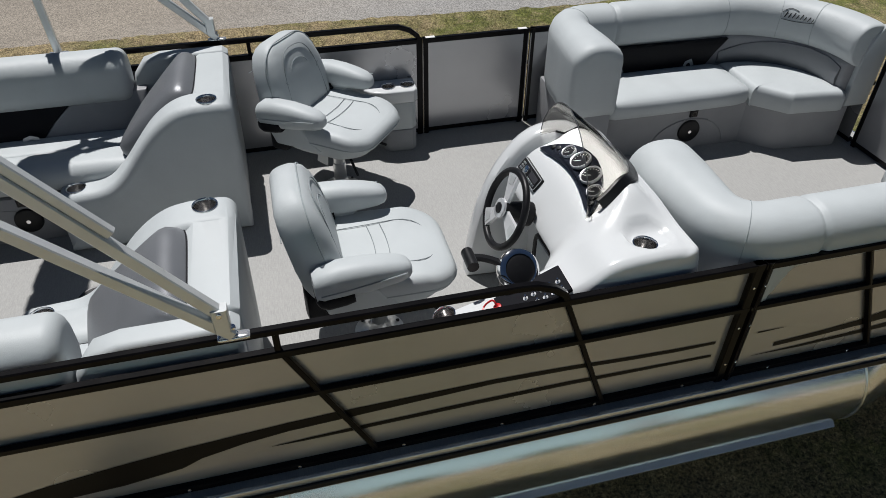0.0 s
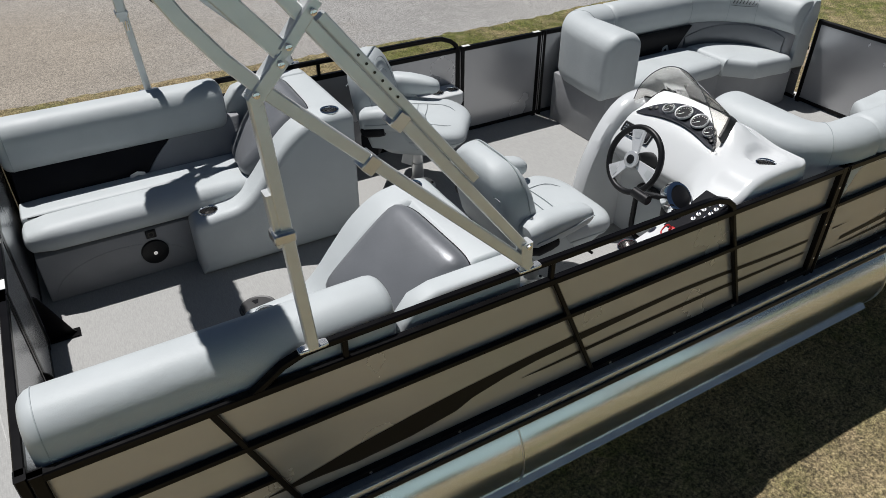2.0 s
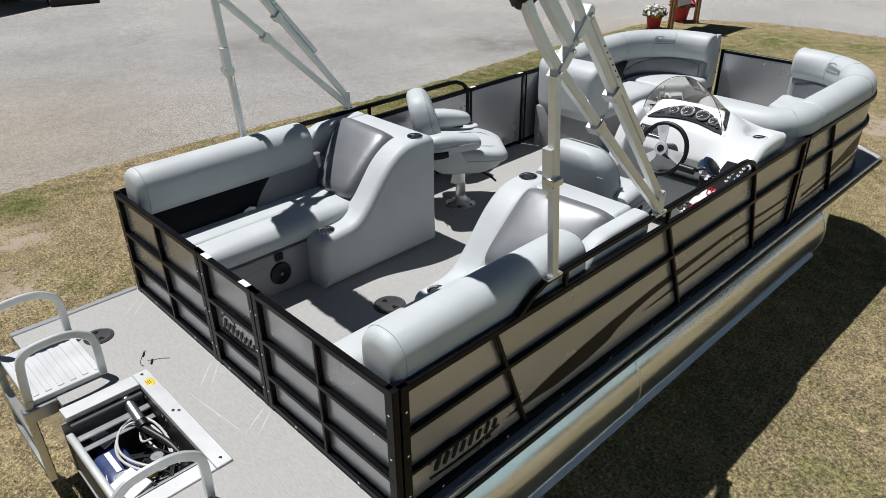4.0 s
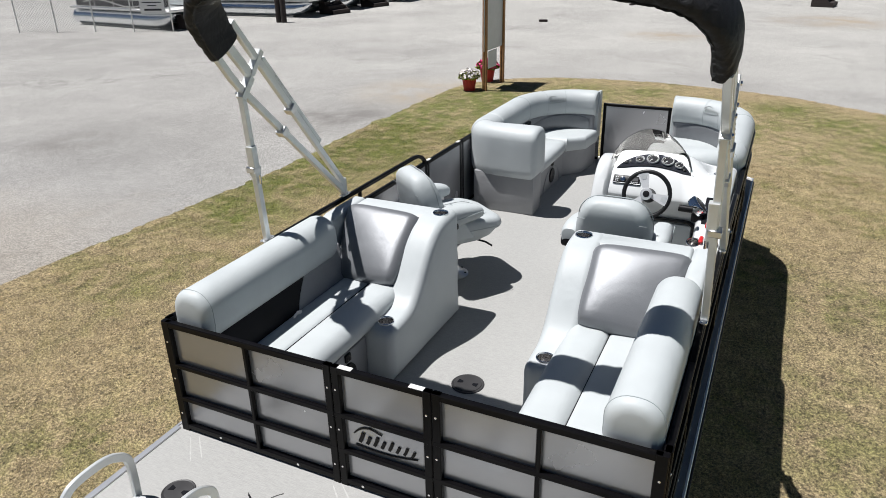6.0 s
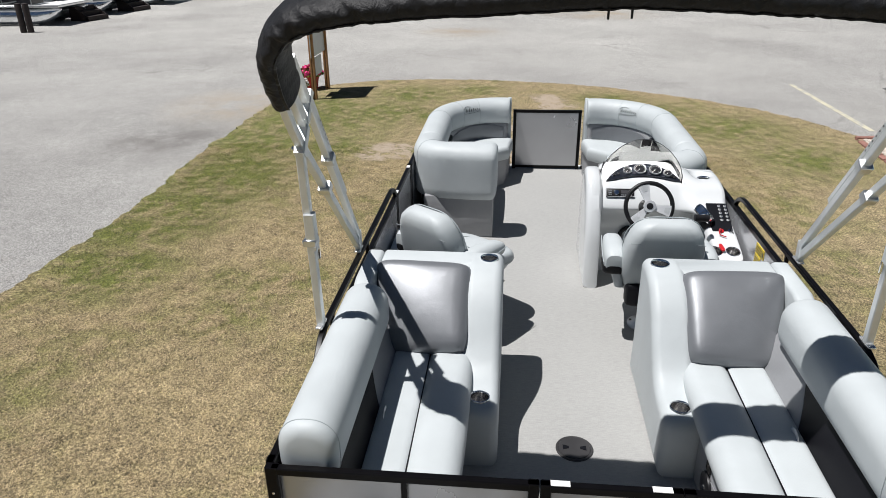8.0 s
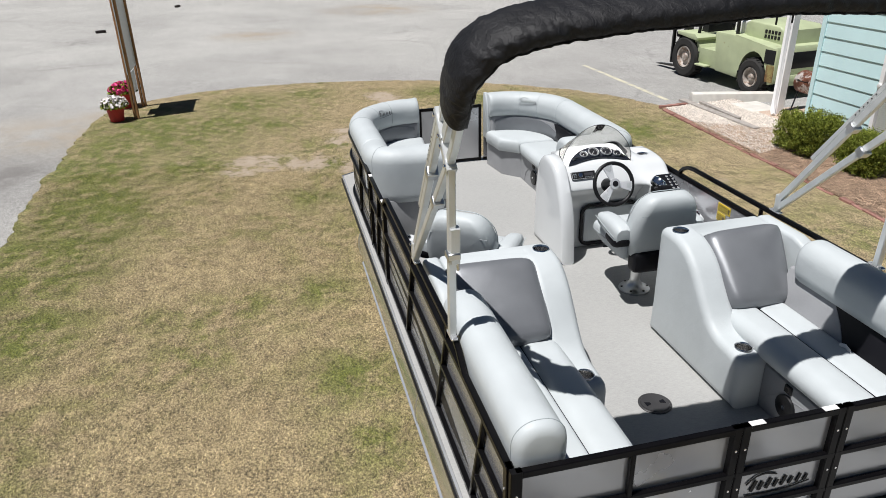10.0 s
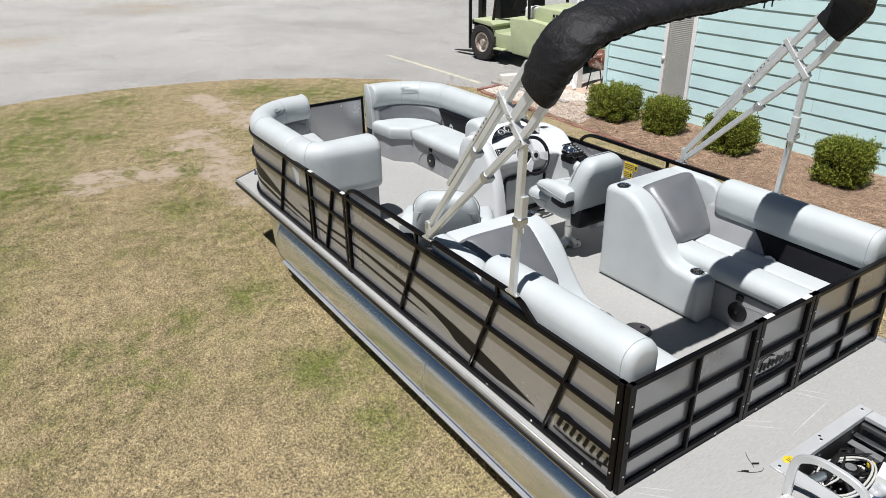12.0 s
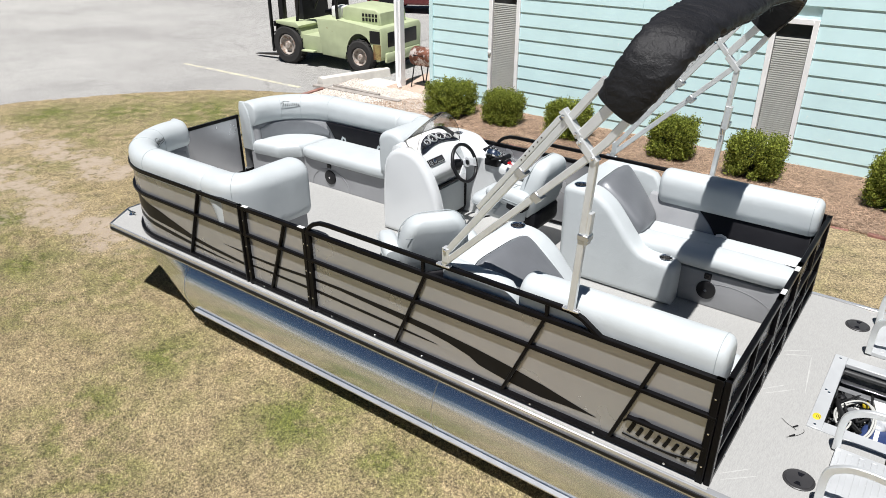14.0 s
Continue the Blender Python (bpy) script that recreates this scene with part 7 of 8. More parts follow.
# Brick edging, one by one
brick_red = bpy.data.materials.new("brick_red")
brick_red.use_nodes = True
n, l = brick_red.node_tree.nodes, brick_red.node_tree.links
oi = n.new("ShaderNodeObjectInfo").outputs["Random"]
co = n.new("ShaderNodeTexCoord").outputs["Object"]
c = mixed(n, l, oi, (0.22, 0.1, 0.078), (0.36, 0.19, 0.155))
c = mixed(n, l, 1.0, c, ranged(n, l, noise_node(n, l, co, 30, 5), 0.3, 0.7, 0.75, 1.25), "MULTIPLY")
l.new(c, n["Principled BSDF"].inputs["Base Color"])
n["Principled BSDF"].inputs["Roughness"].default_value = 0.9
bumped(n, l, n["Principled BSDF"], noise_node(n, l, co, 120, 3), 0.5, 0.004)
edging = thing("brick_edging", "single row of weathered red bricks edging the planting bed", "edging", (5, -5.2, -0.08), kind="structure")
bme = mesh_of("brick", box(B(), (-0.1, -0.046, -0.06), (0.1, 0.046, 0.055), 0.006), brick_red)
places = []
rb = random.Random(3)
for (x0, y0), (x1, y1) in zip(EDGE, EDGE[1:] ):
    x0c = max(x0, -3.0)
    y0c = y0 + (y1 - y0) * (x0c - x0) / (x1 - x0)
    L = math.hypot(x1 - x0c, y1 - y0c)
    for i in range(int(L / 0.208)):
        t = (i + 0.5) * 0.208 / L
        x, y = x0c + (x1 - x0c) * t, y0c + (y1 - y0c) * t
        places.append(Matrix.Translation((x - 5, y + 5.2 + rb.uniform(-0.012, 0.012), lie(y) + 0.055 + rb.uniform(-0.015, 0.01))) @ pose(0, 0, 0, rb.uniform(-4, 4), rb.uniform(-3, 3), math.degrees(math.atan2(y1 - y0c, x1 - x0c)) + rb.uniform(-3, 3)))
for i in range(3):
    places.append(Matrix.Translation((10.3 + 0.02 * i - 5, -5.55 - 0.21 * i + 5.2, -0.0)) @ pose(0, 0, 0, 0, 0, 92 + rb.uniform(-4, 4)))
pieces("brick", bme, edging, places)


# ---- shrubs ----
leaf_mat, n, l, p, co = nodes_of("box_leaf", 0.55)
geo = n.new("ShaderNodeNewGeometry")
c = mixed(n, l, geo.outputs["Random Per Island"], (0.03, 0.048, 0.008), (0.37, 0.42, 0.075))
l.new(c, p.inputs["Base Color"])
p.inputs["Specular IOR Level"].default_value = 0.1
# Near-black filler colour: stands in for the shade deep among the leaves
core_shade = material("shrub_core", (0.018, 0.025, 0.008), 0.9, vary=0.3)
bark = material("bark", (0.12, 0.085, 0.06), 0.9, vary=0.3)


def shrub(at, w, h, seed):
    g = np.random.default_rng(seed)
    f = thing("shrub", "clipped dark green box shrub in the mulch bed", "shrub", (*at, lie(at[1]) + 0.02), group="box shrubs")
    count = 30000
    # Sprigs: leaves gather round many short shoots, with dark gaps between
    shoots = 620
    sd = g.uniform(-1, 1, (shoots, 3))
    sd[:, 2] = g.uniform(-0.75, 1, shoots)
    sd /= np.maximum(1e-6, (np.abs(sd) ** 6).sum(1) ** (1 / 6))[:, None]
    reach = g.uniform(0.8, 1.0, shoots) + 0.05 * np.sin(sd[:, 0] * 7 + seed) * np.cos(sd[:, 1] * 6 + seed * 2)
    half_ = np.array([w / 2, w / 2 * 0.92, h / 2])
    of = g.integers(0, shoots, count)
    out_ = sd[of] * half_ * reach[of, None]
    grow = np.array([0, 0, 1.0]) * 0.75 + sd[of] * 0.8
    grow /= np.linalg.norm(grow, axis=1)[:, None]
    along = g.uniform(-0.13, 0.035, count)
    c = out_ + grow * along[:, None] + g.normal(size=(count, 3)) * 0.021 + np.array([0, 0, h / 2 + 0.03])
    d = sd[of]
    c[:, 2] = np.maximum(c[:, 2], 0.03)
    q = g.normal(size=(count, 3)) * 0.6 + d * 0.5 + np.array([0, 0, 0.9])
    q /= np.linalg.norm(q, axis=1)[:, None]
    r = np.cross(q, g.normal(size=(count, 3)))
    r /= np.linalg.norm(r, axis=1)[:, None]
    L, W = g.uniform(0.017, 0.029, count)[:, None], g.uniform(0.007, 0.011, count)[:, None]
    v = np.stack([c - q * L * 0.5, c + r * W, c + q * L * 0.5, c - r * W], 1).reshape(-1, 3)
    crown = cloud("crown", v, np.arange(4 * count).reshape(-1, 4), leaf_mat, "", "", "")
    crown.parent = f
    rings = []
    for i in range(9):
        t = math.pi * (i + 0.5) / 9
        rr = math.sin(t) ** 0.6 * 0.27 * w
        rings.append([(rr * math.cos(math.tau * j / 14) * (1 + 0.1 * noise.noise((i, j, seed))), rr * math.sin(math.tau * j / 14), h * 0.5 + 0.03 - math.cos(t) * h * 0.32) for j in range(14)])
    part("inner_mass", loft(B(), rings), core_shade, f, local=True)
    for k in range(4):
        a = math.tau * k / 4 + seed
        part("stem", sweep(B(), [(0.03 * math.cos(a), 0.03 * math.sin(a), -0.03), (0.06 * math.cos(a), 0.06 * math.sin(a), 0.12), (0.2 * w * math.cos(a), 0.2 * w * math.sin(a), 0.3 * h)], circle(0.012, 6), scales=[1, 0.8, 0.4]), bark, f, local=True)


for i, (at, w, h) in enumerate((((7.05, -6.15), 1.05, 0.78), ((5.93, -6.2), 0.78, 0.74), ((4.62, -6.2), 0.86, 0.76), ((2.85, -6.22), 0.82, 0.8), ((1.58, -6.12), 0.92, 0.77), ((-0.25, -6.0), 0.95, 0.85), ((-1.7, -6.05), 0.9, 0.8))):
    shrub(at, w * 0.8, h * 0.74, 20 + i)


# ---- the lot: lines, wheel stop, lumber, grill ----
line_paint = material("faded_line_paint", (0.52, 0.49, 0.37), 0.85, vary=0.15, scale=5, dirt=(0.36, 0.35, 0.33), dirt_at=(0.5, 0.62), dirt_scale=6)
bm = B()
box(bm, (11.05, -6.11, -0.141), (15.2, -6.0, -0.122))
solid("parking_line", bm, line_paint, "", "", kind="structure")
pale_concrete = material("pale_concrete", (0.6, 0.57, 0.52), 0.9, vary=0.12, scale=5, bump=0.5, bump_scale=60)
stop = prism(B(), [(-0.14, 0.0), (0.14, 0.0), (0.1, 0.17), (0.06, 0.19), (-0.06, 0.19), (-0.1, 0.17)], -0.88, 0.88, "y", 0.012, 2, Matrix.Translation((10.6, -7.33, -0.15)) @ pose(0, 0, 0, 0, 0, -17))
solid("wheel_stop", stop, pale_concrete, "pale weathered concrete wheel stop on the asphalt", "wheel stop")
grey_wood = material("grey_weathered_wood", (0.33, 0.3, 0.27), 0.9, vary=0.25, scale=9, bump=0.5, bump_scale=70)
for i, (a_, b_, w_) in enumerate((((10.7, -6.17), (8.35, -6.22), 0.14), ((10.3, -6.36), (8.97, -6.3), 0.09))):
    d = Vector((b_[0] - a_[0], b_[1] - a_[1], 0))
    solid("timber", box(B(), (0, -w_ / 2, 0), (d.length, w_ / 2, 0.05 + 0.02 * i), 0.006, Matrix.Translation((*a_, -0.075 + 0.004 * i)) @ pose(0, 0, 0, 0, 0, math.degrees(math.atan2(d.y, d.x)))), grey_wood, "weathered grey timber lying on the gravel", "timber", "loose timbers")
solid("concrete_slab", box(B(), (9.4, -7.5, -0.16), (10.1, -6.9, -0.045), 0.012), pale_concrete, "broken pale concrete slab beside the gravel", "slab")
rust = material("rusty_steel", (0.16, 0.06, 0.035), 0.6, metal=0.4, vary=0.4, scale=14, dirt=(0.55, 0.5, 0.47), dirt_at=(0.5, 0.6), dirt_scale=9, bump=0.3)
grill = thing("barrel_grill", "small rusty barrel grill on thin black legs", "grill", (8.75, -7.55, -0.055))
part("barrel", turned(B(), (-0.25, 0, 0.62), [(0, 0), (0.19, 0.0), (0.2, 0.02), (0.2, 0.5), (0.19, 0.52), (0, 0.52)], 24, (1, 0, 0)), rust, grill, local=True)
for x in (-0.17, 0.2):
    for y in (-0.16, 0.16):
        part("leg", sweep(B(), [(x, y * 1.4, 0), (x, y * 0.6, 0.5)], circle(0.013, 8), up=(1, 0, 0)), plastic_black, grill, local=True)
part("lid_handle", sweep(B(), [(-0.1, 0.2, 0.68), (-0.08, 0.25, 0.68), (0.12, 0.25, 0.68), (0.14, 0.2, 0.68)], circle(0.01, 8)), plastic_black, grill, local=True)


# ---- forklift ----
def forklift(at, yaw):
    lime = material("lime_paint", (0.42, 0.47, 0.29), 0.5, vary=0.08, scale=4, dirt=(0.2, 0.1, 0.04), dirt_at=(0.66, 0.74), dirt_scale=3, bump=0.1, bump_scale=20)
    tyre = material("tyre_rubber", (0.02, 0.019, 0.018), 0.85, vary=0.3, scale=9, bump=0.4, bump_scale=40)
    rim_mat = material("dusty_rim", (0.42, 0.38, 0.34), 0.6, vary=0.25, scale=10, dirt=(0.2, 0.1, 0.05), dirt_at=(0.5, 0.65), dirt_scale=9)
    f = thing("forklift", "weathered lime green forklift with black mast and large tyres", "forklift", at, yaw)

    def P_(name, bm, mat, lab="", parent=f):
        if name not in ("wheel", "rim", "tread_block"):
            bm.transform(Matrix.Diagonal((0.76, 1.0, 1.0, 1.0)))
        return part(name, bm, mat, parent, lab, local=True)

    def arch(cx, cz, r, a0, a1, n=10):
        return [(cx + r * math.cos(radians(a0 + (a1 - a0) * i / n)), cz + r * math.sin(radians(a0 + (a1 - a0) * i / n))) for i in range(n + 1)]

    side = [(-0.62, 0.3), (-0.82, 0.42), (-0.84, 0.98), (-0.78, 1.06), (0.8, 1.14), (0.86, 1.16), (1.62, 1.16), (1.66, 1.1), (1.52, 0.72), (1.5, 0.32), (0.56, 0.28)] + arch(0, 0.38, 0.56, 5, 172)
    P_("body", prism(B(), side, -1.72, -0.06, "y", 0.03, 2), lime)
    P_("hood", prism(B(), [(-0.55, 1.02), (0.95, 1.08), (0.9, 1.4), (0.75, 1.46), (-0.35, 1.42), (-0.5, 1.34)], -1.42, -0.36, "y", 0.04, 3), lime)
    P_("tank", cushion(B(), (0.98, -0.75, 1.14), (1.35, -0.35, 1.42), 0.05), white_print, "pale plastic tank")
    for i in range(2):
        for j in range(5):
            P_("vent_slot", box(B(), (-0.42 + 0.12 * j, -0.362, 1.15 + 0.1 * i), (-0.34 + 0.12 * j, -0.352, 1.22 + 0.1 * i)), plastic_black)
    P_("counterweight_grille", box(B(), (-0.86, -1.5, 0.62), (-0.83, -0.3, 0.95), 0.01), plastic_black, "dark radiator opening")
    rusty = material("rusty_lime", (0.3, 0.24, 0.09), 0.7, vary=0.35, scale=6, dirt=(0.13, 0.05, 0.02), dirt_at=(0.45, 0.6), dirt_scale=5, bump=0.3, bump_scale=30)
    P_("side_opening", box(B(), (-0.78, -0.07, 0.72), (-0.4, -0.048, 1.0), 0.008), plastic_black, "dark radiator opening")
    P_("rusty_panel", box(B(), (-0.8, -0.066, 0.36), (-0.52, -0.05, 0.7), 0.006), rusty, "rust-streaked yellow lower panel")
    P_("bumper", box(B(), (-0.9, -1.6, 0.28), (-0.78, -0.2, 0.5), 0.02), lime)
    P_("cab_floor", prism(B(), [(1.5, 0.34), (2.3, 0.34), (2.42, 0.42), (2.62, 0.9), (2.5, 0.93), (2.3, 0.72), (1.5, 0.74)], -1.7, -0.1, "y", 0.015, 2), lime)
    P_("step", box(B(), (1.75, -0.1, 0.36), (2.25, 0.05, 0.4), 0.01), lime)
    P_("front_fender", prism(B(), [(2.42, 0.88), (3.32, 0.95), (3.34, 1.02), (2.5, 1.02), (2.36, 0.94)], -1.75, -0.02, "y", 0.015, 2), lime)
    P_("front_cowl", prism(B(), [(2.5, 0.5), (3.25, 0.5), (3.2, 1.0), (2.9, 1.0), (2.75, 1.5), (2.62, 1.5), (2.6, 1.0)], -1.4, -0.45, "y", 0.02, 2), plastic_black)
    P_("seat", cushion(B(), (1.45, -1.1, 1.15), (1.95, -0.65, 1.28), 0.05), vinyl_black, "black driver seat")
    P_("seat_back", cushion(B(), (1.38, -1.1, 1.2), (1.52, -0.65, 1.75), 0.05), vinyl_black)
    P_("steering_column", sweep(B(), [(2.65, -0.88, 1.2), (2.35, -0.88, 1.6)], circle(0.03, 8), up=(0, 1, 0)), plastic_black)
    ring = [(2.33 + 0.1 * math.sin(t) * 0.7, -0.88 + 0.18 * math.cos(t), 1.62 + 0.13 * math.sin(t)) for t in [math.tau * i / 20 for i in range(20)]]
    P_("steering_wheel", sweep(B(), ring, circle(0.016, 6), up=(1, 0, 0.5), close=True), plastic_black)
    for y in (-0.2, -1.55):
        P_("guard_post", sweep(B(), [(2.62, y, 0.95), (2.3, y, 2.4)], square(0.08, 0.06, 0.01), up=(0, 1, 0)), plastic_black)
        P_("guard_post", sweep(B(), [(0.95, y, 1.1), (1.0, y, 2.4)], square(0.08, 0.06, 0.01), up=(0, 1, 0)), plastic_black)
        P_("guard_rail", sweep(B(), [(0.95, y, 2.42), (2.32, y, 2.42)], square(0.08, 0.06, 0.01)), plastic_black)
    for i in range(7):
        x = 1.0 + 0.21 * i
        P_("guard_bar", sweep(B(), [(x, -1.55, 2.42), (x, -0.2, 2.42)], square(0.04, 0.04, 0.006)), plastic_black)
    for y in (-0.35, -1.4):
        P_("mast_rail", box(B(), (3.3, y - 0.06, 0.12), (3.5, y + 0.06, 2.9), 0.01), plastic_black)
        P_("lift_chain", box(B(), (3.4, y - 0.16, 0.4), (3.46, y - 0.12, 2.6)), steel_dark)
        P_("fork", prism(B(), [(3.62, 0.1), (4.75, 0.06), (4.75, 0.075), (3.68, 0.15), (3.68, 0.9), (3.62, 0.9)], y - 0.07, y + 0.07, "y", 0.004, 1), steel_dark)
    for z in (0.3, 0.85, 1.5, 2.2):
        P_("carriage_bar", box(B(), (3.48, -1.6, z), (3.6, -0.15, z + 0.12), 0.01), plastic_black)
    P_("load_guard", box(B(), (3.55, -0.12, 0.25), (3.62, -0.04, 1.75), 0.008), plastic_black)
    P_("load_guard", box(B(), (3.55, -1.71, 0.25), (3.62, -1.63, 1.75), 0.008), plastic_black)
    P_("lift_cylinder", sweep(B(), [(3.38, -0.88, 0.3), (3.38, -0.88, 2.4)], circle(0.06, 12), up=(0, 1, 0)), steel_dark)
    for cx, r, w in ((0.0, 0.38, 0.26), (2.23, 0.46, 0.32)):
        for y, s_ in ((-0.02, 1), (-1.76, -1)):
            wh = P_("wheel", turned(B(), (cx, y, r), [(0.54 * r, -w * 0.9), (0.9 * r, -w), (r, -w * 0.86), (r, -w * 0.14), (0.9 * r, 0), (0.62 * r, 0.0), (0.54 * r, -0.03)], 36, (0, s_, 0)), tyre, "worn black tyre")
            P_("rim", turned(B(), (cx, y, r), [(0.55 * r, -0.04), (0.52 * r, -0.01), (0.46 * r, -0.02), (0.42 * r, -0.1), (0.2 * r, -0.09), (0.16 * r, -0.02), (0, -0.01)], 28, (0, s_, 0)), rim_mat, "dusty pale rim", wh)
            for k in range(26):
                t = math.tau * k / 26
                P_("tread_block", box(B(), (-0.022, -w * 0.4, -0.006), (0.022, w * 0.4, 0.018), 0.004, Matrix.Translation((cx + r * math.sin(t), y - s_ * w * 0.5, r + r * math.cos(t))) @ pose(0, 0, 0, 0, math.degrees(t), 12 if k % 2 else -12)), tyre, "", wh)
    return f


forklift((10.95, -7.85, -0.14), 5.5)


# ---- sign with flower pots ----
sign = thing("lot_sign", "tall lot sign board on two wooden posts seen edge-on", "sign", (12.85, 4.55, 0.05))
oak = material("sign_wood", (0.36, 0.19, 0.085), 0.75, vary=0.25, scale=11, bump=0.4, bump_scale=60)
board_white = material("sign_board", (0.62, 0.66, 0.7), 0.4, vary=0.04)
for x in (12.36, 13.42):
    for y in (4.513, 4.567):
        part("post", box(B(), (x - 0.04, y - 0.02, 0.02), (x + 0.04, y + 0.02, 3.0), 0.005), oak, sign)
part("board", box(B(), (12.3, 4.532, 0.9), (13.46, 4.548, 2.9), 0.003), board_white, sign)
part("hanging_board", box(B(), (12.55, 4.534, 0.5), (13.05, 4.546, 0.88), 0.002), board_white, sign)
terracotta = material("terracotta", (0.5, 0.035, 0.035), 0.6, vary=0.12, scale=8)
petal_w = material("white_petals", (0.75, 0.7, 0.7), 0.7, vary=0.1, island=0.2)
petal_p = material("pink_petals", (0.65, 0.05, 0.2), 0.7, vary=0.15, island=0.35)


def flower_pot(at, r, mat, seed, label):
    f = thing("flower_pot", label, "flower pot", (*at, lie(at[1])), group="flower pots")
    part("pot", turned(B(), (0, 0, 0), [(0, 0.0), (r * 0.7, 0), (r * 0.95, r * 1.5), (r * 1.06, r * 1.5), (r * 1.06, r * 1.75), (r * 0.96, r * 1.75), (r * 0.9, r * 1.55), (0, r * 1.55)], 24), terracotta, f, local=True)
    g = np.random.default_rng(seed)
    for name, count, m_, size, lift in (("leaf_mass", 500, leaf_mat, 0.035, 0.0), ("blossom_mass", 420, mat, 0.032, 0.05)):
        d = g.normal(size=(count, 3))
        d /= np.linalg.norm(d, axis=1)[:, None]
        d[:, 2] = np.abs(d[:, 2])
        c = d * np.array([r * 1.35, r * 1.35, r * 0.95]) * g.uniform(0.7, 1.08, (count, 1)) + np.array([0, 0, r * 1.6 + lift * 0.6])
        q = d * 0.5 + g.normal(size=(count, 3)) * 0.6
        e = np.cross(q, g.normal(size=(count, 3)))
        e /= np.linalg.norm(e, axis=1)[:, None]
        h_ = np.cross(e, q)
        h_ /= np.linalg.norm(h_, axis=1)[:, None]
        v = np.stack([c - e * size, c - h_ * size, c + e * size, c + h_ * size], 1).reshape(-1, 3)
        ob = cloud(name, v, np.arange(4 * count).reshape(-1, 4), m_, "", "", "")
        ob.parent = f


flower_pot((12.28, 4.88), 0.17, petal_w, 3, "red pot of white flowers beside the sign")
flower_pot((13.4, 4.9), 0.19, petal_p, 4, "red pot of pink flowers beside the sign")


# ---- boats across the lot ----
step_brown = material("dark_brown_steps", (0.026, 0.018, 0.016), 0.7, vary=0.2, scale=6)
far_black = material("far_boat_panel", (0.02, 0.02, 0.024), 0.3, vary=0.2)


def far_boat(at, yaw, label):
    """A parked pontoon boat seen from afar; its own x points to the bow, which lies over its place."""
    f = thing("pontoon_boat", label, "boat", at, yaw, group="boats across the lot")

    def P_(name, bm, mat, lab=""):
        return part(name, bm, mat, f, lab, local=True)

    for y in (-0.95, 0.95):
        rings = []
        for x, k, lift in ((-6.4, 0.05, 0), (-6.39, 1, 0), (-1.2, 1, 0), (-0.8, 0.95, 0.02), (-0.4, 0.8, 0.08), (-0.1, 0.5, 0.17), (0.06, 0.1, 0.24)):
            rings.append([(x, y + 0.31 * k * math.cos(math.tau * i / 24), 0.34 + lift + 0.31 * k * math.sin(math.tau * i / 24)) for i in range(24)])
        P_("pontoon", loft(B(), rings), alu_float)
        P_("keel", box(B(), (-6.3, y - 0.04, 0.0), (-1.0, y + 0.04, 0.06)), alu)
    P_("deck", box(B(), (-6.5, -1.28, 0.68), (0.15, 1.28, 0.76), 0.01), alu_trim)
    P_("bow_deck", box(B(), (-0.9, -1.26, 0.762), (0.14, 1.26, 0.775)), white_print)
    for y in (-1.22, 1.22):
        P_("panel", box(B(), (-6.0, y - 0.004, 0.8), (-0.9, y + 0.004, 1.4)), far_black, "black side panel")
        for z in (0.79, 1.1, 1.41):
            P_("rail", box(B(), (-6.0, y - 0.016, z - 0.016), (-0.9, y + 0.016, z + 0.016)), alu)
        for x in (-6.0, -4.7, -3.4, -2.1, -0.92):
            P_("post", box(B(), (x - 0.016, y - 0.018, 0.76), (x + 0.016, y + 0.018, 1.42)), alu)
        stripe = [(-5.5 + 0.4 * i, y + math.copysign(0.006, y), 0.95 + 0.12 * math.sin(i * 0.6)) for i in range(11)]
        P_("stripe", sweep(B(), stripe, [(-0.002, -0.025), (0.002, -0.025), (0.002, 0.025), (-0.002, 0.025)]), alu)
    for y0, y1 in ((-1.2, -0.45), (0.45, 1.2)):
        P_("panel", box(B(), (-0.905, y0, 0.8), (-0.9, y1, 1.4)), far_black)
        P_("rail", box(B(), (-0.92, y0, 1.395), (-0.885, y1, 1.425)), alu)
        P_("seat", cushion(B(), (-2.9, y0 + 0.05, 0.78), (-1.0, y1 - 0.05, 1.5), 0.1), vinyl, "pale vinyl seat")
    return f


def boarding_steps(at, yaw):
    f = thing("boarding_steps", "dark brown wooden boarding steps on the asphalt", "steps", at, yaw, group="boarding steps")
    for i in range(3):
        part("tread", box(B(), (-0.55, 0.3 * i, 0.18 * (3 - i) - 0.05), (0.55, 0.3 * i + 0.32, 0.18 * (3 - i)), 0.006), step_brown, f, local=True)
        part("riser", box(B(), (-0.55, 0.3 * i + 0.29, 0.0), (0.55, 0.3 * i + 0.31, 0.18 * (3 - i) - 0.05)), step_brown, f, local=True)
    for x in (-0.56, 0.53):
        part("side_board", prism(B(), [(0.0, 0.0), (0.92, 0.0), (0.92, 0.13), (0.62, 0.31), (0.32, 0.49), (0.0, 0.5)], x, x + 0.03, "x"), step_brown, f, local=True)


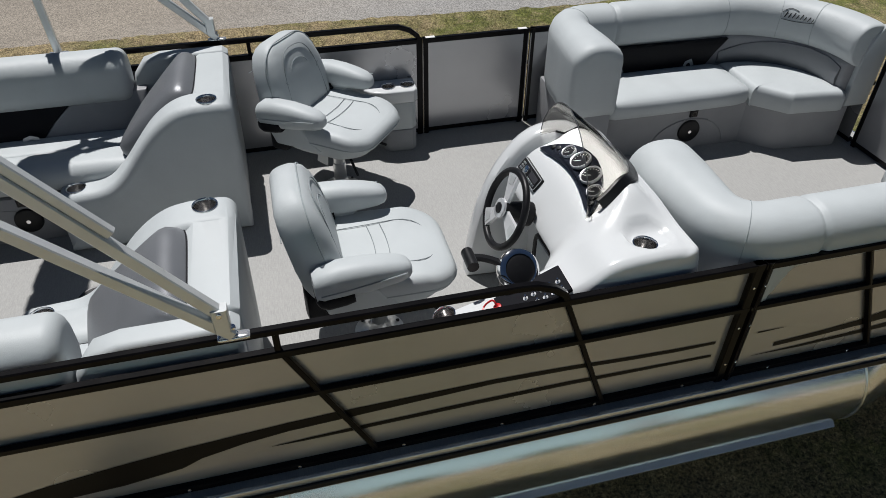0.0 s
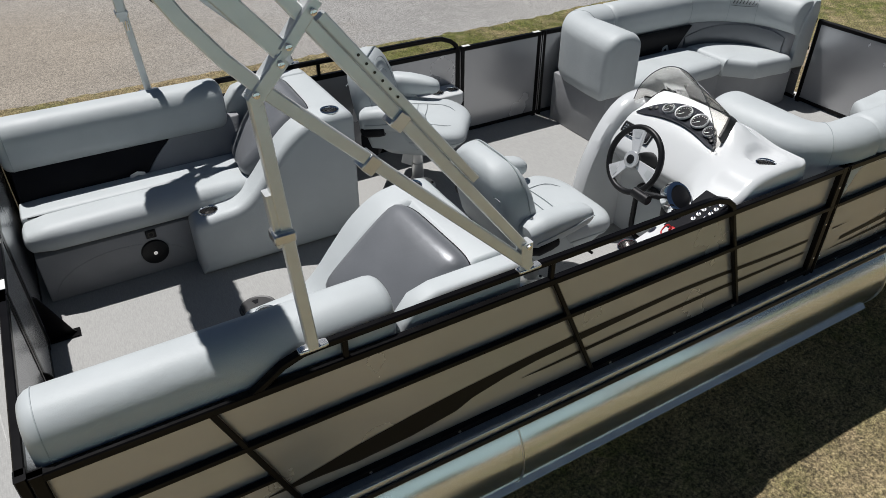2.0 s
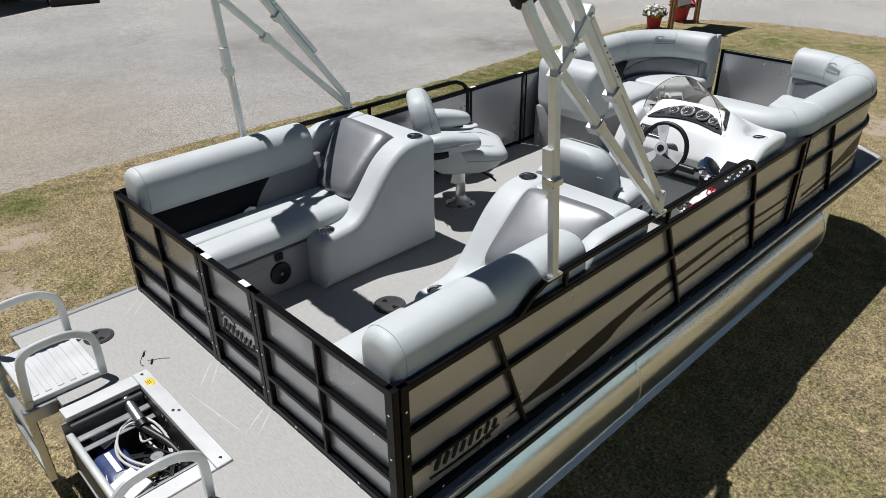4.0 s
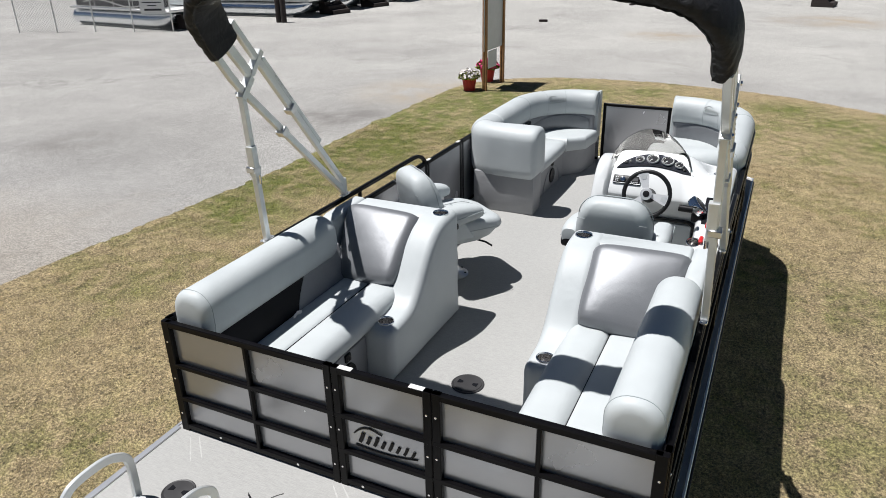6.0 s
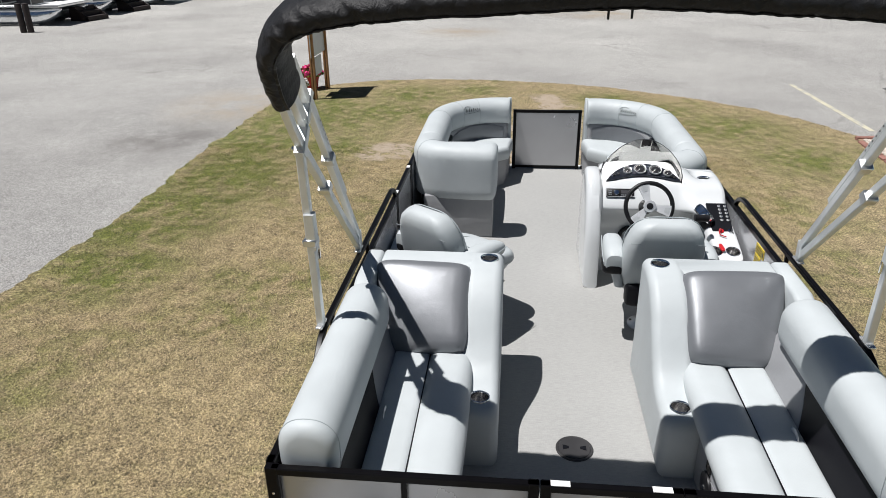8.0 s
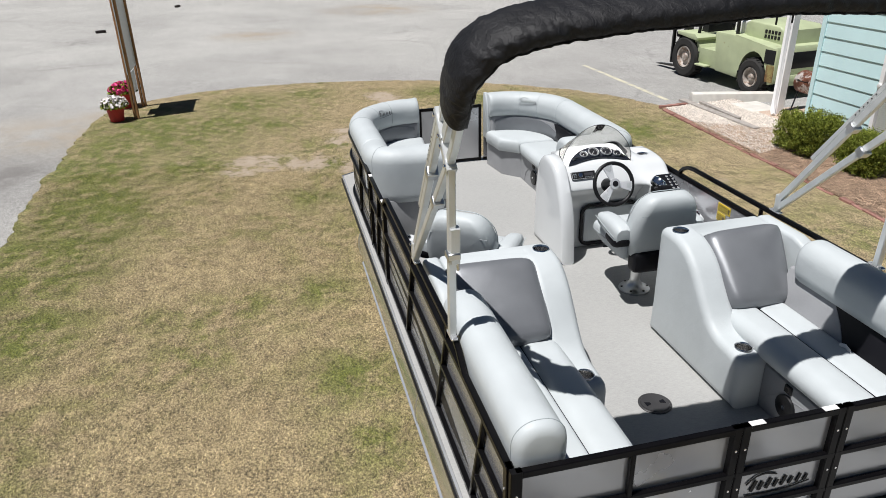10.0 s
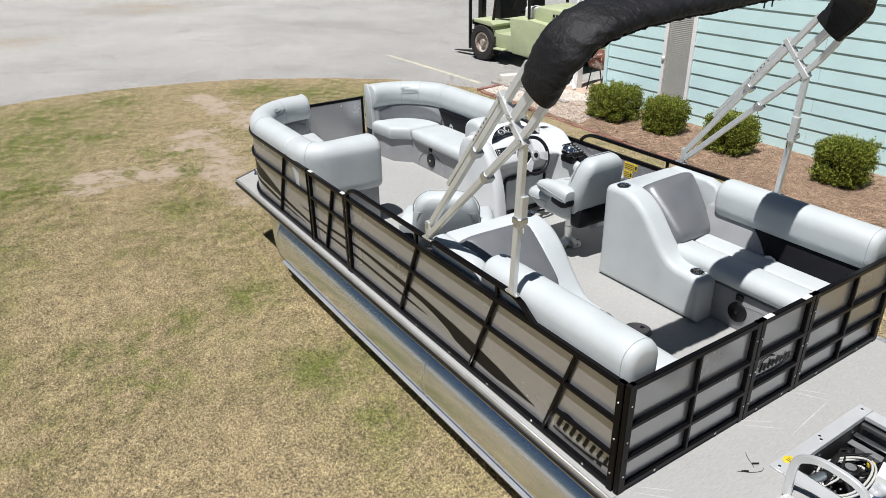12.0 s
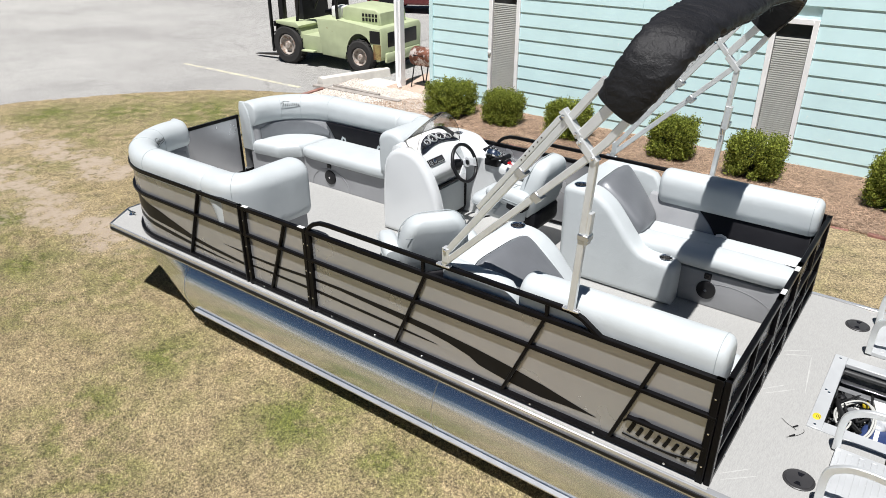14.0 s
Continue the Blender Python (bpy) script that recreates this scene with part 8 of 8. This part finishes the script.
ZL = 0.03
for x, y, yaw, lab in ((20.2, 20.4, -97, "silver pontoon boat with black panels parked behind a wire fence"), (25.9, 18.1, -88, "silver pontoon boat with black panels parked across the lot"), (29.6, 18.1, -88, "silver pontoon boat with black panels parked across the lot"), (34.2, 17.8, -88, "silver pontoon boat with black panels parked across the lot"), (3.9, 17.5, -64, "silver pontoon boat with black panels parked across the lot")):
    far_boat((x, y, ZL), yaw, lab)
for x, y in ((20.25, 20.75), (26.9, 18.5), (30.6, 18.5), (5.2, 18.0), (36.5, -2.2), (36.4, -5.4)):
    boarding_steps((x, y, ZL if y > 0 else -0.06), 180 - 12)
for x, y in ((22.82, 18.25), (22.86, 18.0)):
    solid("bollard", turned(B(), (x, y, ZL), [(0.11, 0), (0.11, 0.95), (0.1, 1.0), (0, 1.02)], 14), step_brown, "short dark timber bollard on the lot", "bollard", "timber bollards")
for x, y, r in ((25.98, 7.59, 20), (33.94, 5.69, 70)):
    solid("dropped_block", box(B(), (-0.07, -0.17, 0), (0.07, 0.17, 0.09), 0.012, Matrix.Translation((x, y, 0.027)) @ pose(0, 0, 0, 0, 0, r)), step_brown, "small dark block lying on the asphalt", "block", "blocks on the lot")

# Wire fence with its notice
wf = thing("wire_fence", "galvanised chain-link fence with a paper notice", "fence", (18.0, 23.3, ZL))
fa, fb = Vector((16.75, 26.4, ZL)), Vector((19.04, 20.47, ZL))
fd = (fb - fa).normalized()
for i in range(5):
    c = fa.lerp(fb, i / 4)
    part("post", sweep(B(), [c, c + Vector((0, 0, 1.6))], circle(0.028, 10), up=(1, 0, 0)), alu, wf)
part("top_rail", sweep(B(), [fa + Vector((0, 0, 1.57)), fb + Vector((0, 0, 1.57))], circle(0.02, 8)), alu, wf)
bm = B()
L = (fb - fa).length
for i in range(int((L + 1.55) / 0.11)):
    for s in (1, -1):
        x0 = -1.55 + 0.11 * i if s > 0 else 0.11 * i
        a_, b_ = (x0, 0.02), (x0 + 1.53 * s, 1.55)
        if s < 0:
            a_, b_ = (x0, 0.02), (x0 - 1.53, 1.55)
        (xa, za), (xb, zb) = sorted((a_, b_))
        if xa < 0:
            za, xa = za + (zb - za) * (0 - xa) / (xb - xa), 0
        if xb > L:
            zb, xb = za + (zb - za) * (L - xa) / (xb - xa), L
        if xb - xa > 0.05:
            sweep(bm, [fa + fd * xa + Vector((0, 0, za)), fa + fd * xb + Vector((0, 0, zb))], circle(0.0035, 3), cap=False)
part("wire_mesh", bm, alu, wf)
side_n = Vector((-fd.y, fd.x, 0)) * -1.0
side_n = side_n if side_n.dot(Vector((-1, -1, 0))) > 0 else -side_n
c0 = fa + fd * (L - 1.17) + side_n * 0.04 + Vector((0, 0, 0.65))
rm = Matrix(((fd.x, 0, side_n.x, c0.x), (fd.y, 0, side_n.y, c0.y), (0, 1, 0, c0.z), (0, 0, 0, 1))) @ Matrix.Scale(0.9, 4)
notice = part("notice_board", box(B(), (0, 0, -0.004), (1.1, 0.86, 0.004), 0.002, rm), white_print, wf, "white printed notice")
for x0, x1, z0, z1 in ((0.12, 0.98, 0.46, 0.5), (0.35, 0.75, 0.33, 0.37), (0.18, 0.95, 0.14, 0.22)):
    part("print_bar", box(B(), (x0, z0, 0.0045), (x1, z1, 0.007), 0.0, rm), dark_print, notice)
txt = bpy.data.curves.new("closed_lettering", "FONT")
txt.body, txt.size, txt.extrude, txt.align_x = "CLOSED", 0.25, 0.002, "CENTER"
txt.materials.append(dark_print)
lettering = new("lettering", txt)
lettering.matrix_basis = PLACED[wf].inverted() @ rm @ Matrix.Translation((0.55, 0.6, 0.008))
lettering.parent = notice
lettering["label"] = "dark word CLOSED"

# Dark red car by the far corner of the house
car_red = material("dark_red_paint", (0.12, 0.008, 0.01), 0.25, vary=0.1, coat=0.5)
car = thing("parked_car", "dark red car parked beyond the house corner", "car", (15.9, -17.0, -0.14), 20)
part("body", prism(B(), [(-2.2, 0.3), (2.1, 0.3), (2.2, 0.55), (2.1, 0.8), (1.1, 0.92), (0.4, 1.38), (-1.2, 1.42), (-1.9, 0.98), (-2.2, 0.9)], -0.85, 0.85, "y", 0.08, 3), car_red, car, local=True)
part("side_window", prism(B(), [(-1.5, 0.98), (0.8, 0.95), (0.35, 1.3), (-1.15, 1.34)], -0.856, 0.856, "y"), glass_dark, car, local=True)
part("rear_lamp", box(B(), (-2.22, 0.5, 0.7), (-2.1, 0.82, 0.85), 0.01), red_plastic, car, local=True)
for x in (-1.35, 1.35):
    for y in (-0.8, 0.8):
        part("wheel", turned(B(), (x, y, 0.32), [(0, -0.1), (0.3, -0.1), (0.32, -0.06), (0.32, 0.06), (0.3, 0.1), (0.18, 0.09), (0, 0.08)], 24, (0, math.copysign(1, y), 0)), plastic_black, car, local=True)
